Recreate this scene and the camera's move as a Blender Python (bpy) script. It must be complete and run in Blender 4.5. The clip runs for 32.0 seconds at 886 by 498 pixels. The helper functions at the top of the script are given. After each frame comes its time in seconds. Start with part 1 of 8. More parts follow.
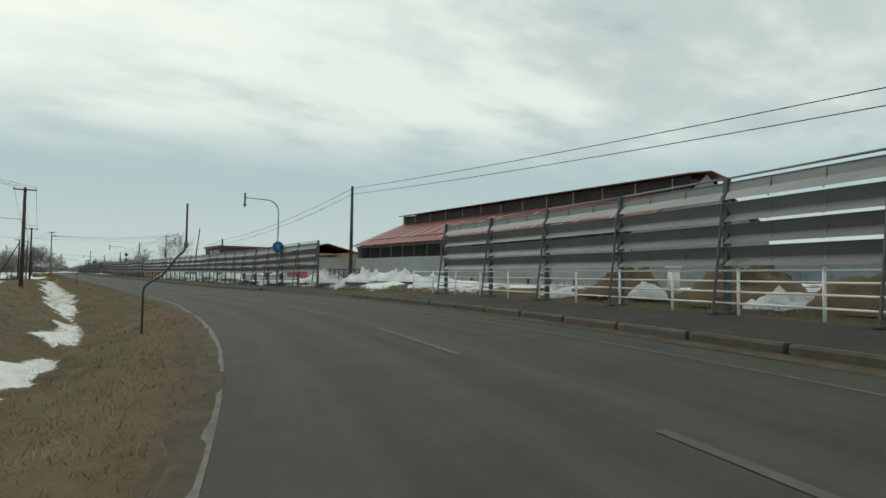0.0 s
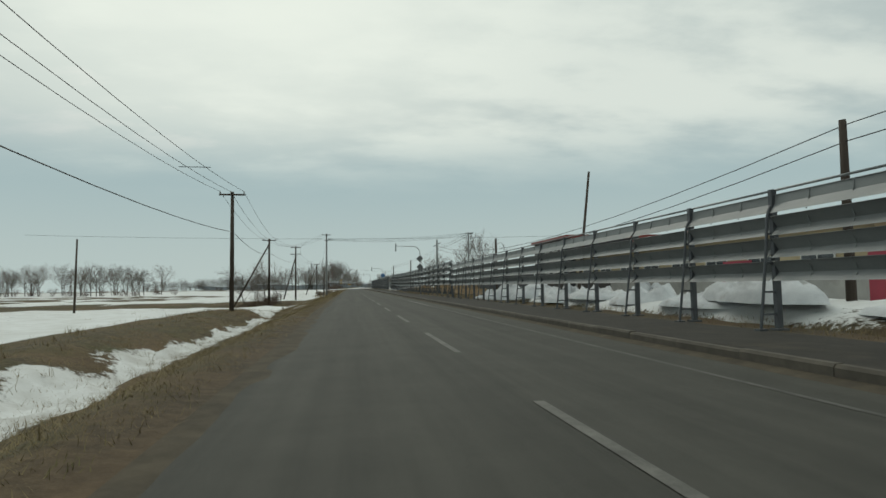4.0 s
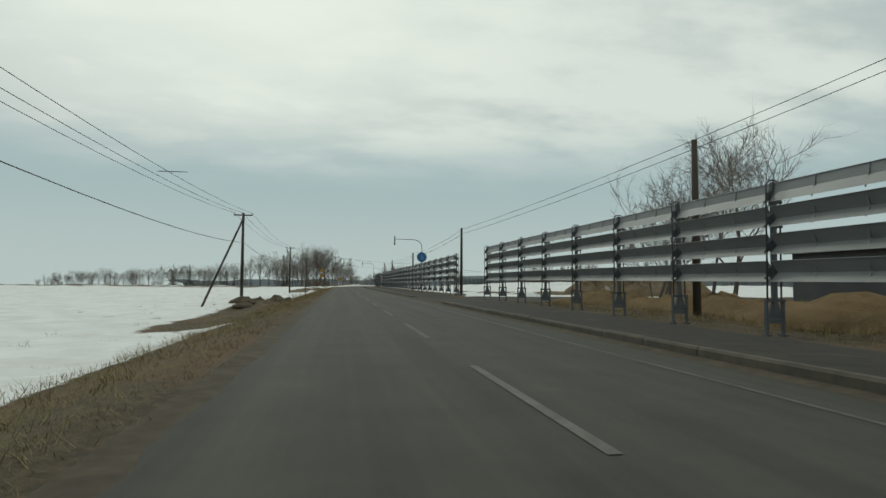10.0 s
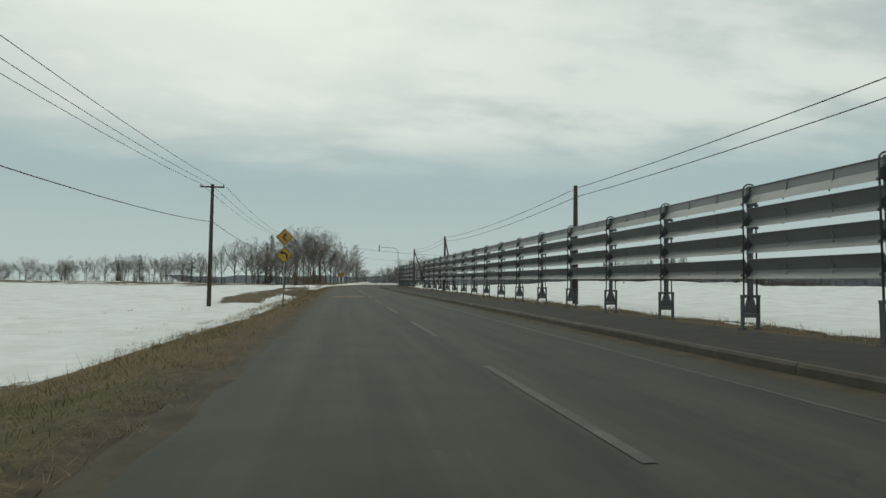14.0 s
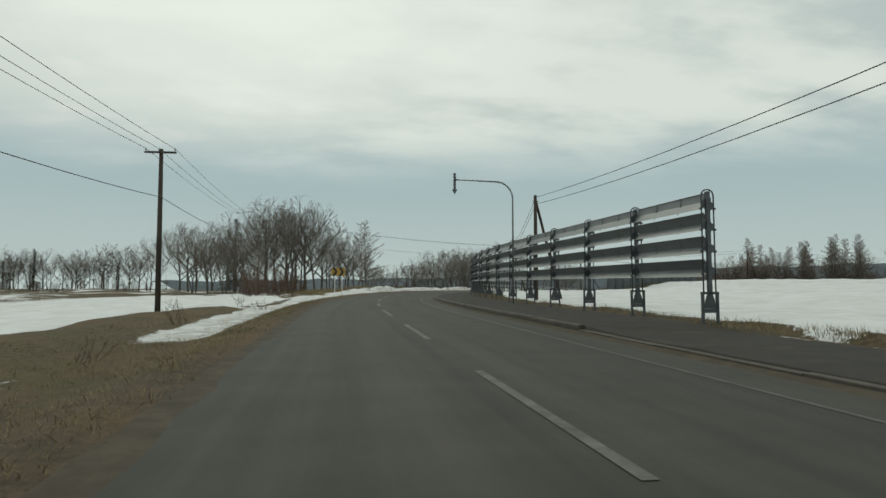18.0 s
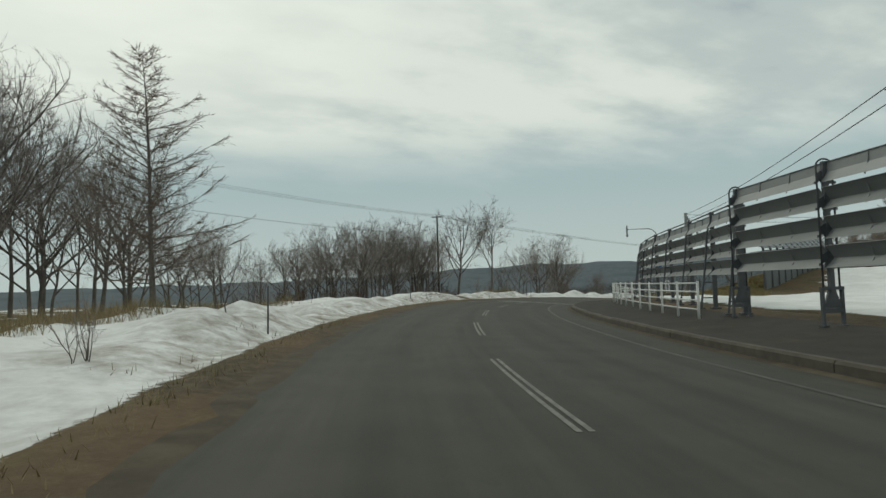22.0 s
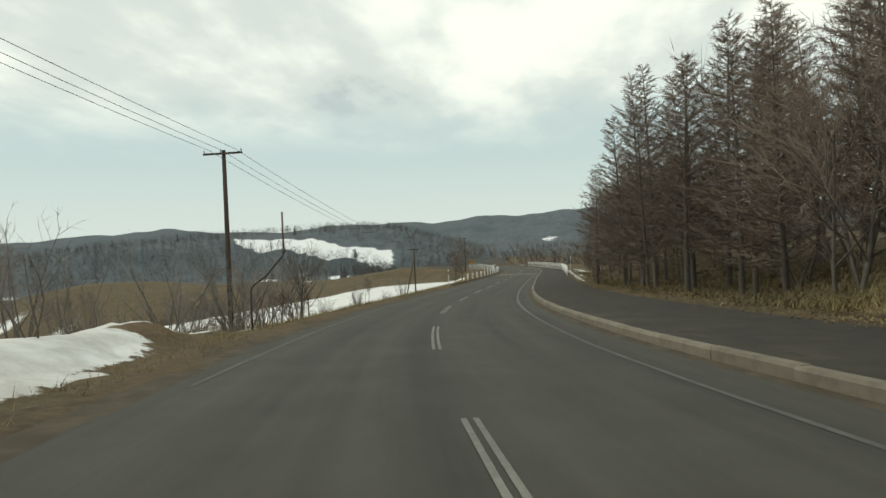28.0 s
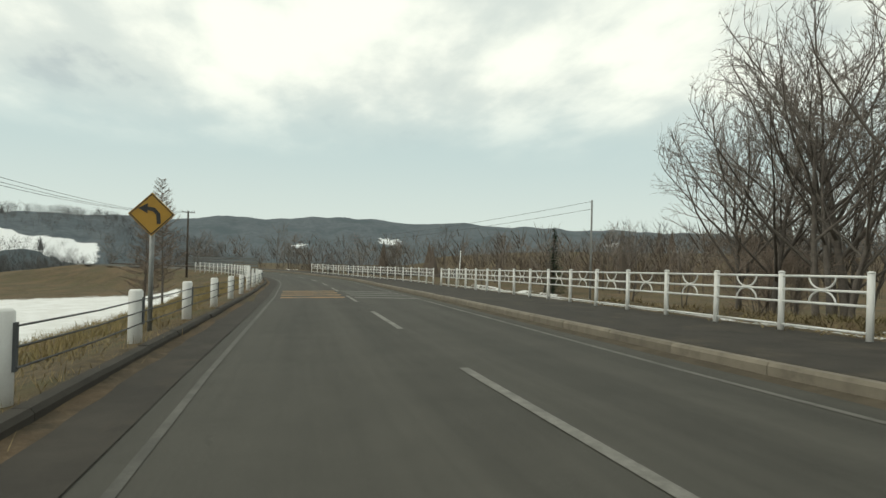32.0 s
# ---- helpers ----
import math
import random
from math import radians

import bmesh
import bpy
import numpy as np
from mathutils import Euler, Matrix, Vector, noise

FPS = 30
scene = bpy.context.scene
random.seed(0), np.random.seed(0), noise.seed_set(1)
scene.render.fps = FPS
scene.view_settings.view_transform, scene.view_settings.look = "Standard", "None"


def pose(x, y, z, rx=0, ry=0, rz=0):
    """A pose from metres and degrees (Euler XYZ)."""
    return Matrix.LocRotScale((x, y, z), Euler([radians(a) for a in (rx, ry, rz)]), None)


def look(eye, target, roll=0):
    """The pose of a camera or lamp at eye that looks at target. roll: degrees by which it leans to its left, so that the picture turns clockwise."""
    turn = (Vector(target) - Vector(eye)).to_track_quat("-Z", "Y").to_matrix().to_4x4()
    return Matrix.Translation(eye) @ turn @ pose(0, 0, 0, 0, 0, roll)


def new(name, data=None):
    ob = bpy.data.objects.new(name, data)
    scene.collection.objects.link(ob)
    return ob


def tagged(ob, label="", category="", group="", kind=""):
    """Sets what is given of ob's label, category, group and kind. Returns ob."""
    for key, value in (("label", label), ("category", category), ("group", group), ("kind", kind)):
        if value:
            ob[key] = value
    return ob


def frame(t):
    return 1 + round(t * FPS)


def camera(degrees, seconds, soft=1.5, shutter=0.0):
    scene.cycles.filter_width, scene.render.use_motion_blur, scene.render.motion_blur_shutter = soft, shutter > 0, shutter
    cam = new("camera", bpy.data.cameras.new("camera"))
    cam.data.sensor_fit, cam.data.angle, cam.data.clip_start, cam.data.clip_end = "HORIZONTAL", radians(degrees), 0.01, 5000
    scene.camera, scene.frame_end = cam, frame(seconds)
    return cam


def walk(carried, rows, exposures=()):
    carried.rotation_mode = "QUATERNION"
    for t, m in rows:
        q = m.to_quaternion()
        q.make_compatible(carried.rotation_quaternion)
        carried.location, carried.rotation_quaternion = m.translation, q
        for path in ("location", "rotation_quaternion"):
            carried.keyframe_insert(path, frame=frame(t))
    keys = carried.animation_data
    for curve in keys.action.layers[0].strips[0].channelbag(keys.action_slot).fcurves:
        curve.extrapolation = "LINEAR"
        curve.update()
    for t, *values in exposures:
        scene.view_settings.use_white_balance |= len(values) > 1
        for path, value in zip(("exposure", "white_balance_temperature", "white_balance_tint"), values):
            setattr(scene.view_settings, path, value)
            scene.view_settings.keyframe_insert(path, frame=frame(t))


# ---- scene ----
cam = camera(71.5, 32.0)
# the lens brightens and warms a little on the way
EXPOSURE = [(0, 0.0, 6500, 5), (3, -0.15, 6500, 5), (6, -0.22, 6500, 4), (14, -0.22, 6500, 4), (20, -0.22, 6550, 5), (24, -0.17, 6600, 5), (26, 0.03, 6700, 6), (28.5, 0.32, 6950, 7), (32, 0.32, 6950, 7)]
PATH = [
    (0, (-6.108, -93.893, 1.261), (4.821, -77.167, 2.141), 0.84),
    (0.5, (-3.633, -85.747, 1.267), (5.449, -67.955, 2.252), 0.87),
    (1, (-1.862, -77.748, 1.268), (5.586, -59.216, 2.324), 0.87),
    (1.5, (-0.783, -69.404, 1.285), (5.038, -50.302, 2.396), 0.51),
    (2, (-0.237, -61.100, 1.273), (4.098, -41.604, 2.337), -0.50),
    (2.5, (0.156, -52.963, 1.276), (3.824, -33.335, 2.413), -0.32),
    (3, (0.077, -44.563, 1.272), (3.455, -24.882, 2.407), -0.90),
    (3.5, (0.026, -36.034, 1.267), (3.096, -16.304, 2.419), -1.08),
    (5.5, (0.072, -0.903, 1.273), (3.232, 18.807, 2.517), 0.21),
    (6, (-0.045, 7.817, 1.269), (3.168, 27.518, 2.507), 0.59),
    (6.5, (-0.113, 16.809, 1.266), (3.180, 36.497, 2.506), 0.48),
    (7, (-0.033, 25.751, 1.268), (3.269, 45.440, 2.467), 0.81),
    (7.5, (0.066, 34.076, 1.274), (3.394, 53.762, 2.450), 0.93),
    (8, (0.089, 43.036, 1.278), (3.347, 62.735, 2.422), 0.66),
    (8.5, (-0.096, 52.269, 1.264), (3.181, 71.966, 2.391), 0.51),
    (9, (-0.066, 61.692, 1.262), (3.228, 81.387, 2.375), 0.05),
    (9.5, (0.024, 70.864, 1.268), (3.286, 90.564, 2.382), -0.21),
    (10, (0.002, 79.808, 1.270), (3.286, 99.505, 2.388), 0.31),
    (11, (-0.135, 97.879, 1.270), (3.277, 117.554, 2.387), 0.09),
    (11.5, (-0.026, 106.493, 1.272), (3.348, 126.175, 2.383), 0.33),
    (12, (0.172, 115.204, 1.272), (3.442, 134.902, 2.396), 0.69),
    (12.5, (0.044, 123.592, 1.278), (3.285, 143.297, 2.365), 0.55),
    (13, (-0.053, 132.266, 1.264), (3.218, 151.968, 2.340), 0.44),
    (13.5, (-0.065, 141.162, 1.278), (3.190, 160.868, 2.306), 0.44),
    (14, (-0.150, 150.060, 1.275), (3.107, 169.765, 2.315), 0.74),
    (14.5, (-0.216, 158.942, 1.262), (3.065, 178.645, 2.280), 0.64),
    (16.5, (0.186, 194.658, 1.267), (3.454, 214.359, 2.348), -0.47),
    (17, (0.020, 203.591, 1.264), (3.326, 223.288, 2.310), -0.66),
    (17.5, (0.083, 211.994, 1.270), (3.391, 231.687, 2.381), 0.21),
    (18, (0.075, 220.457, 1.266), (3.369, 240.154, 2.365), -0.04),
    (18.5, (0.080, 229.207, 1.264), (3.361, 248.904, 2.389), -0.30),
    (19, (0.074, 237.989, 1.274), (3.366, 257.683, 2.418), -0.12),
    (19.5, (0.052, 246.250, 1.272), (3.450, 265.925, 2.446), -0.02),
    (20, (0.231, 254.591, 1.278), (4.057, 274.188, 2.437), -0.38),
    (20.5, (0.627, 262.878, 1.280), (5.235, 282.306, 2.424), -0.58),
    (21, (1.554, 271.077, 1.262), (7.084, 290.264, 2.402), -0.82),
    (21.5, (3.097, 279.415, 1.266), (9.605, 298.293, 2.401), -1.10),
    (22, (4.976, 287.936, 1.254), (12.747, 306.333, 2.323), -1.63),
    (22.5, (7.393, 295.474, 1.239), (16.516, 313.240, 2.305), -2.14),
    (23, (10.137, 302.524, 1.221), (20.628, 319.524, 2.189), -2.05),
    (23.5, (13.361, 309.432, 1.162), (25.201, 325.526, 2.056), -2.54),
    (24, (17.249, 315.933, 1.103), (30.465, 330.924, 1.886), -2.60),
    (24.5, (21.452, 322.146, 0.998), (36.113, 335.732, 1.680), -2.51),
    (25, (25.330, 327.812, 0.923), (41.561, 339.491, 1.286), -3.04),
    (25.5, (30.397, 333.059, 0.694), (47.655, 343.162, 0.977), -3.59),
    (26, (36.390, 337.694, 0.521), (54.443, 346.298, 0.681), -3.66),
    (26.5, (43.315, 341.526, 0.261), (61.943, 348.808, 0.268), -3.88),
    (28.5, (75.101, 354.106, -1.417), (95.065, 355.307, -1.522), -1.27),
    (29, (82.710, 355.562, -1.802), (102.706, 355.168, -1.942), -0.10),
    (29.5, (90.471, 356.368, -2.168), (110.387, 354.542, -2.267), -0.17),
    (30, (98.708, 356.917, -2.553), (118.457, 353.757, -2.567), 0.33),
    (30.5, (107.544, 357.267, -2.889), (127.117, 353.157, -2.838), 0.85),
    (31, (116.593, 357.346, -3.285), (136.019, 352.591, -3.136), 1.65),
    (31.5, (125.802, 357.490, -3.554), (145.137, 352.377, -3.369), 1.30),
    (32, (135.289, 357.223, -3.901), (154.582, 351.953, -3.736), 1.38),
]
walk(cam, [(t, look(eye, target, roll)) for t, eye, target, roll in PATH], EXPOSURE)

# ---- world, sun, exposure ----
SUN_DIR = (-0.14, 0.78, 0.61)          # towards the veiled sun, ahead along the straight
scene.view_settings.exposure = 0.0

world = bpy.data.worlds.new("overcast_sky")
scene.world = world
world.use_nodes = True
wn, wl = world.node_tree.nodes, world.node_tree.links
wn.clear()
w_out = wn.new("ShaderNodeOutputWorld")
w_bg = wn.new("ShaderNodeBackground")
w_bg.inputs["Strength"].default_value = 1.0
sky = wn.new("ShaderNodeTexSky")
sky.sky_type = "NISHITA"
sky.sun_disc = False
sky.sun_elevation = radians(38)
sky.sun_rotation = radians(-10)
sky.air_density, sky.dust_density, sky.ozone_density = 1.0, 3.0, 1.0
sky_dim = wn.new("ShaderNodeVectorMath")
sky_dim.operation = "SCALE"
sky_dim.inputs["Scale"].default_value = 0.075
wl.new(sky.outputs[0], sky_dim.inputs[0])
w_co = wn.new("ShaderNodeTexCoord")


def w_math(op, a, b=None, clamp=False):
    n = wn.new("ShaderNodeMath")
    n.operation, n.use_clamp = op, clamp
    for i, v in enumerate((a, b)):
        if v is None:
            continue
        if isinstance(v, (int, float)):
            n.inputs[i].default_value = v
        else:
            wl.new(v, n.inputs[i])
    return n.outputs[0]


def w_mix(fac, a, b):
    n = wn.new("ShaderNodeMix")
    n.data_type = "RGBA"
    for key, v in (("Factor", fac), ("A", a), ("B", b)):
        sock = [i for i in n.inputs if i.name == key and (i.type == "RGBA" or key == "Factor")][0]
        if isinstance(v, tuple):
            sock.default_value = (*v, 1)
        elif isinstance(v, (int, float)):
            sock.default_value = v
        else:
            wl.new(v, sock)
    return [o for o in n.outputs if o.type == "RGBA"][0]


def w_ramp(v, lo, hi):
    n = wn.new("ShaderNodeMapRange")
    n.interpolation_type = "SMOOTHSTEP"
    n.inputs["From Min"].default_value, n.inputs["From Max"].default_value = lo, hi
    wl.new(v, n.inputs["Value"])
    return n.outputs[0]


w_sep = wn.new("ShaderNodeSeparateXYZ")
wl.new(w_co.outputs["Generated"], w_sep.inputs[0])
height = w_sep.outputs["Z"]
flat = w_math("ADD", w_math("MAXIMUM", height, 0.0), 0.16)
cx = w_math("DIVIDE", w_sep.outputs["X"], flat)
cy = w_math("DIVIDE", w_sep.outputs["Y"], flat)
w_comb = wn.new("ShaderNodeCombineXYZ")
wl.new(cx, w_comb.inputs[0])
wl.new(cy, w_comb.inputs[1])


def cloud(scale, detail, rough, off):
    m = wn.new("ShaderNodeMapping")
    m.inputs["Location"].default_value = off
    m.inputs["Scale"].default_value = (scale, scale * 1.5, 1)
    wl.new(w_comb.outputs[0], m.inputs[0])
    n = wn.new("ShaderNodeTexNoise")
    n.inputs["Scale"].default_value, n.inputs["Detail"].default_value, n.inputs["Roughness"].default_value = 1.0, detail, rough
    wl.new(m.outputs[0], n.inputs["Vector"])
    return n.outputs["Fac"]


big, fine = cloud(0.55, 4, 0.5, (3.1, 1.7, 0)), cloud(1.7, 6, 0.55, (0.4, 5.2, 0))
mass = w_math("ADD", w_math("MULTIPLY", big, 0.55), w_math("MULTIPLY", fine, 0.45))
w_dot = wn.new("ShaderNodeVectorMath")
w_dot.operation = "DOT_PRODUCT"
w_dot.inputs[1].default_value = Vector(SUN_DIR).normalized()
wl.new(w_co.outputs["Generated"], w_dot.inputs[0])
near_sun = w_ramp(w_dot.outputs["Value"], 0.80, 1.0)
high = w_ramp(w_math("ADD", height, w_math("MULTIPLY", fine, 0.06)), 0.17, 0.30)
haze = w_mix(w_ramp(height, 0.0, 0.2), (0.545, 0.625, 0.615), (0.43, 0.545, 0.575))
grey = w_mix(w_ramp(mass, 0.42, 0.57), (0.55, 0.62, 0.62), (0.81, 0.855, 0.81))
lit = w_mix(w_math("MULTIPLY", near_sun, 0.8), grey, (1.0, 1.03, 0.95))
veil = w_mix(high, haze, lit)
# thin breaks in the cloud let the blue of the clear sky through
gaps = w_math("MULTIPLY", w_math("MULTIPLY", w_ramp(mass, 0.42, 0.34), 0.4), high)
wl.new(w_mix(gaps, veil, sky_dim.outputs[0]), w_bg.inputs["Color"])
wl.new(w_bg.outputs[0], w_out.inputs[0])

sun = new("sun", bpy.data.lights.new("sun", "SUN"))
sun.data.energy, sun.data.angle, sun.data.color = 0.6, radians(14), (1.0, 0.95, 0.86)
sun.matrix_world = look(SUN_DIR, (0, 0, 0))


# ---- mesh and material helpers ----
class Shape:
    """Gathers vertices and faces of one part."""

    def __init__(self):
        self.v, self.f = [], []

    def add(self, verts, faces):
        n = len(self.v)
        self.v += [tuple(p) for p in verts]
        self.f += [tuple(i + n for i in q) for q in faces]
        return self

    def box(self, c, size, rz=0.0, tilt=None):
        hx, hy, hz = size[0] / 2, size[1] / 2, size[2] / 2
        m = Matrix.Rotation(rz, 3, "Z")
        if tilt is not None:
            m = m @ tilt
        c = Vector(c)
        pts = [c + m @ Vector((sx * hx, sy * hy, sz * hz)) for sz in (-1, 1) for sy in (-1, 1) for sx in (-1, 1)]
        return self.add(pts, [(0, 2, 3, 1), (4, 5, 7, 6), (0, 1, 5, 4), (2, 6, 7, 3), (0, 4, 6, 2), (1, 3, 7, 5)])

    def tube(self, pts, rad, sides=8, caps=True):
        pts = [Vector(p) for p in pts]
        rads = [rad] * len(pts) if isinstance(rad, (int, float)) else list(rad)
        rings, last = [], None
        for i, p in enumerate(pts):
            d = (pts[min(i + 1, len(pts) - 1)] - pts[max(i - 1, 0)]).normalized()
            ref = Vector((0, 0, 1)) if abs(d.z) < 0.9 else Vector((1, 0, 0))
            a = d.cross(ref).normalized() if last is None else (last - d * last.dot(d)).normalized()
            last, b = a, d.cross(a)
            rings.append([p + (a * math.cos(k * math.tau / sides) + b * math.sin(k * math.tau / sides)) * rads[i] for k in range(sides)])
        faces = []
        for i in range(len(pts) - 1):
            for k in range(sides):
                k2 = (k + 1) % sides
                faces.append((i * sides + k, i * sides + k2, (i + 1) * sides + k2, (i + 1) * sides + k))
        if caps:
            faces.append(tuple(range(sides - 1, -1, -1)))
            faces.append(tuple((len(pts) - 1) * sides + k for k in range(sides)))
        return self.add([p for r in rings for p in r], faces)

    def prism(self, outline, a, b):
        """Pulls a flat outline of (u, v) from a to b along y: x is u, z is v."""
        n = len(outline)
        pts = [(u, a, v) for u, v in outline] + [(u, b, v) for u, v in outline]
        faces = [(i, (i + 1) % n, n + (i + 1) % n, n + i) for i in range(n)]
        return self.add(pts, faces + [tuple(range(n - 1, -1, -1)), tuple(range(n, 2 * n))])

    def mesh(self, name, mat, smooth=False):
        me = bpy.data.meshes.new(name)
        me.from_pydata(self.v, [], self.f)
        me.materials.append(mat)
        if smooth:
            me.polygons.foreach_set("use_smooth", [True] * len(me.polygons))
        me.update()
        return me


def part(name, shape, mat, parent, label="", smooth=False):
    ob = new(name, shape.mesh(name, mat, smooth) if isinstance(shape, Shape) else shape)
    ob.parent = parent
    return tagged(ob, label) if label else ob


def base(name, m, label, category, group="", kind=""):
    ob = new(name)
    ob.empty_display_size = 0.2
    ob.matrix_basis = m
    return tagged(ob, label, category, group, kind)


def nodes_of(name):
    m = bpy.data.materials.new(name)
    m.use_nodes = True
    return m, m.node_tree.nodes, m.node_tree.links, m.node_tree.nodes["Principled BSDF"]


def noise_of(n, l, scale, detail=4, rough=0.55, stretch=None, coords="Object"):
    co = n.new("ShaderNodeTexCoord")
    t = n.new("ShaderNodeTexNoise")
    t.inputs["Scale"].default_value, t.inputs["Detail"].default_value, t.inputs["Roughness"].default_value = scale, detail, rough
    if stretch:
        mp = n.new("ShaderNodeMapping")
        mp.inputs["Scale"].default_value = stretch
        l.new(co.outputs[coords], mp.inputs[0])
        l.new(mp.outputs[0], t.inputs["Vector"])
    else:
        l.new(co.outputs[coords], t.inputs["Vector"])
    return t.outputs["Fac"]


def ramp_of(n, l, v, lo, hi):
    r = n.new("ShaderNodeMapRange")
    r.inputs["From Min"].default_value, r.inputs["From Max"].default_value = lo, hi
    l.new(v, r.inputs["Value"])
    return r.outputs[0]


def mix_of(n, l, fac, a, b):
    m = n.new("ShaderNodeMix")
    m.data_type = "RGBA"
    for sock, v in ((m.inputs[0], fac), (m.inputs[6], a), (m.inputs[7], b)):
        if isinstance(v, tuple):
            sock.default_value = (*v, 1)
        elif isinstance(v, (int, float)):
            sock.default_value = v
        else:
            l.new(v, sock)
    return m.outputs[2]


def math_of(n, l, op, a, b):
    m = n.new("ShaderNodeMath")
    m.operation = op
    for i, v in enumerate((a, b)):
        if isinstance(v, (int, float)):
            m.inputs[i].default_value = v
        else:
            l.new(v, m.inputs[i])
    return m.outputs[0]


def bump_of(n, l, bsdf, v, strength, dist):
    b = n.new("ShaderNodeBump")
    b.inputs["Strength"].default_value, b.inputs["Distance"].default_value = strength, dist
    l.new(v, b.inputs["Height"])
    l.new(b.outputs[0], bsdf.inputs["Normal"])


def surface(name, a, b, rough=0.8, metal=0.0, scale=6.0, fine=60.0, bump=0.2, dist=0.01, stain=None, stain_at=(0.56, 0.7), vary=0.0, spec=0.5, stretch=None):
    """Two tones by a coarse noise, grain by a fine one, stains with edges of their own, relief by the grain."""
    m, n, l, s = nodes_of(name)
    coarse, grain = noise_of(n, l, scale, 5, 0.6, stretch), noise_of(n, l, fine, 4, 0.65)
    fac = math_of(n, l, "ADD", math_of(n, l, "MULTIPLY", coarse, 0.65), math_of(n, l, "MULTIPLY", grain, 0.35))
    col = mix_of(n, l, ramp_of(n, l, fac, 0.36, 0.64), a, b)
    if stain:
        spot = ramp_of(n, l, noise_of(n, l, scale * 0.37, 6, 0.7, stretch), *stain_at)
        col = mix_of(n, l, spot, col, stain)
    if vary:
        info = n.new("ShaderNodeObjectInfo")
        hsv = n.new("ShaderNodeHueSaturation")
        l.new(ramp_of(n, l, info.outputs["Random"], -vary * 0, 1.0), hsv.inputs["Value"])
        r = n.new("ShaderNodeMapRange")
        r.inputs["To Min"].default_value, r.inputs["To Max"].default_value = 1 - vary, 1 + vary
        l.new(info.outputs["Random"], r.inputs["Value"])
        l.new(r.outputs[0], hsv.inputs["Value"])
        l.new(col, hsv.inputs["Color"])
        col = hsv.outputs[0]
    l.new(col, s.inputs["Base Color"])
    s.inputs["Metallic"].default_value = metal
    s.inputs["Specular IOR Level"].default_value = spec
    l.new(math_of(n, l, "ADD", math_of(n, l, "MULTIPLY", grain, 0.2), rough - 0.1), s.inputs["Roughness"])
    if bump:
        bump_of(n, l, s, grain, bump, dist)
    return m


# ---- the road's line ----
# lengths and turns of its arcs: backwards from the straight, and forwards from its end
ARCS_BACK = [(10, 0.2), (10, 3.3), (10, 5.4), (10, 6.1), (10, 6.2), (10, 6.2), (30, 15), (60, 0)]
ARCS_ON = [(15, -4.0), (15, -6.1), (15, -6.8), (15, -6.8), (15, -7.6), (15, -12.0), (15, -13.9), (15, -9.6), (15, -8.3),
           (15, -8.1), (15, -5.4), (15, -1.9), (15, -0.9), (50, 0.0), (20, 6), (20, 12), (20, 14), (20, 14), (40, 20), (200, 0)]
S0, S1, X0 = -48.0, 246.0, 2.05


def smooth(a, b, v):
    u = np.clip((np.asarray(v, float) - a) / (b - a), 0, 1)
    return u * u * (3 - 2 * u)


def lay_line():
    """The centre line every half metre: s, x, y, heading."""
    step = 0.5
    on = []
    x, y, h = X0, S1, 0.0
    for length, turn in ARCS_ON:
        for _ in range(int(length / step)):
            h += radians(turn) * step / length / 2
            x, y = x - math.sin(h) * step, y + math.cos(h) * step
            h += radians(turn) * step / length / 2
            on.append((x, y, h))
    back = []
    x, y, h = X0, S0, 0.0
    for length, turn in ARCS_BACK:
        for _ in range(int(length / step)):
            h -= radians(turn) * step / length / 2
            x, y = x + math.sin(h) * step, y - math.cos(h) * step
            h -= radians(turn) * step / length / 2
            back.append((x, y, h))
    mid = [(X0, S0 + i * step, 0.0) for i in range(int((S1 - S0) / step) + 1)]
    line = back[::-1] + mid + on
    first = S0 - step * len(back)
    return np.array([(first + i * step, *p) for i, p in enumerate(line)])


LINE = lay_line()
SHIFT = np.interp(LINE[:, 0], (-110, -65, -50, 300, 316, 345, 365, 385, 401, 440, 456, 475), (0.5, 0.5, 0, 0, 0.2, 0.2, 0.1, -0.05, -0.3, -0.35, -0.3, 0))
LINE[:, 1] += SHIFT * np.cos(LINE[:, 3])
LINE[:, 2] += SHIFT * np.sin(LINE[:, 3])
Z_KNOTS = [(-400, 0), (262, 0), (290, -0.02), (305, -0.06), (320, -0.18), (334, -0.40), (348, -0.76), (357, -1.08), (375, -1.95),
           (392, -2.83), (405, -3.45), (416, -3.98), (434, -4.68), (455, -5.3), (490, -6.2), (520, -6.8), (560, -7.2), (700, -7.5), (1200, -7.5)]


def road_z(s):
    return np.interp(s, [k for k, _ in Z_KNOTS], [z for _, z in Z_KNOTS])


def bank(s):
    """Cross slope: the road leans up to the right in the first bend, down to the right in the second."""
    return np.interp(s, (-75, -66, -52, -38, 262, 271, 288, 305, 325, 340, 352, 364, 376, 391, 401), (0.040, 0.038, 0.022, 0.0, 0.0, -0.010, -0.026, -0.036, -0.046, -0.056, -0.062, -0.062, -0.046, -0.022, 0.0))


def road_h(s, o):
    b = bank(s)
    return road_z(s) + b * np.clip(o, -7, 12) * np.where(b < 0, 1 - smooth(4.9, 8.5, np.abs(o)), 1.0)


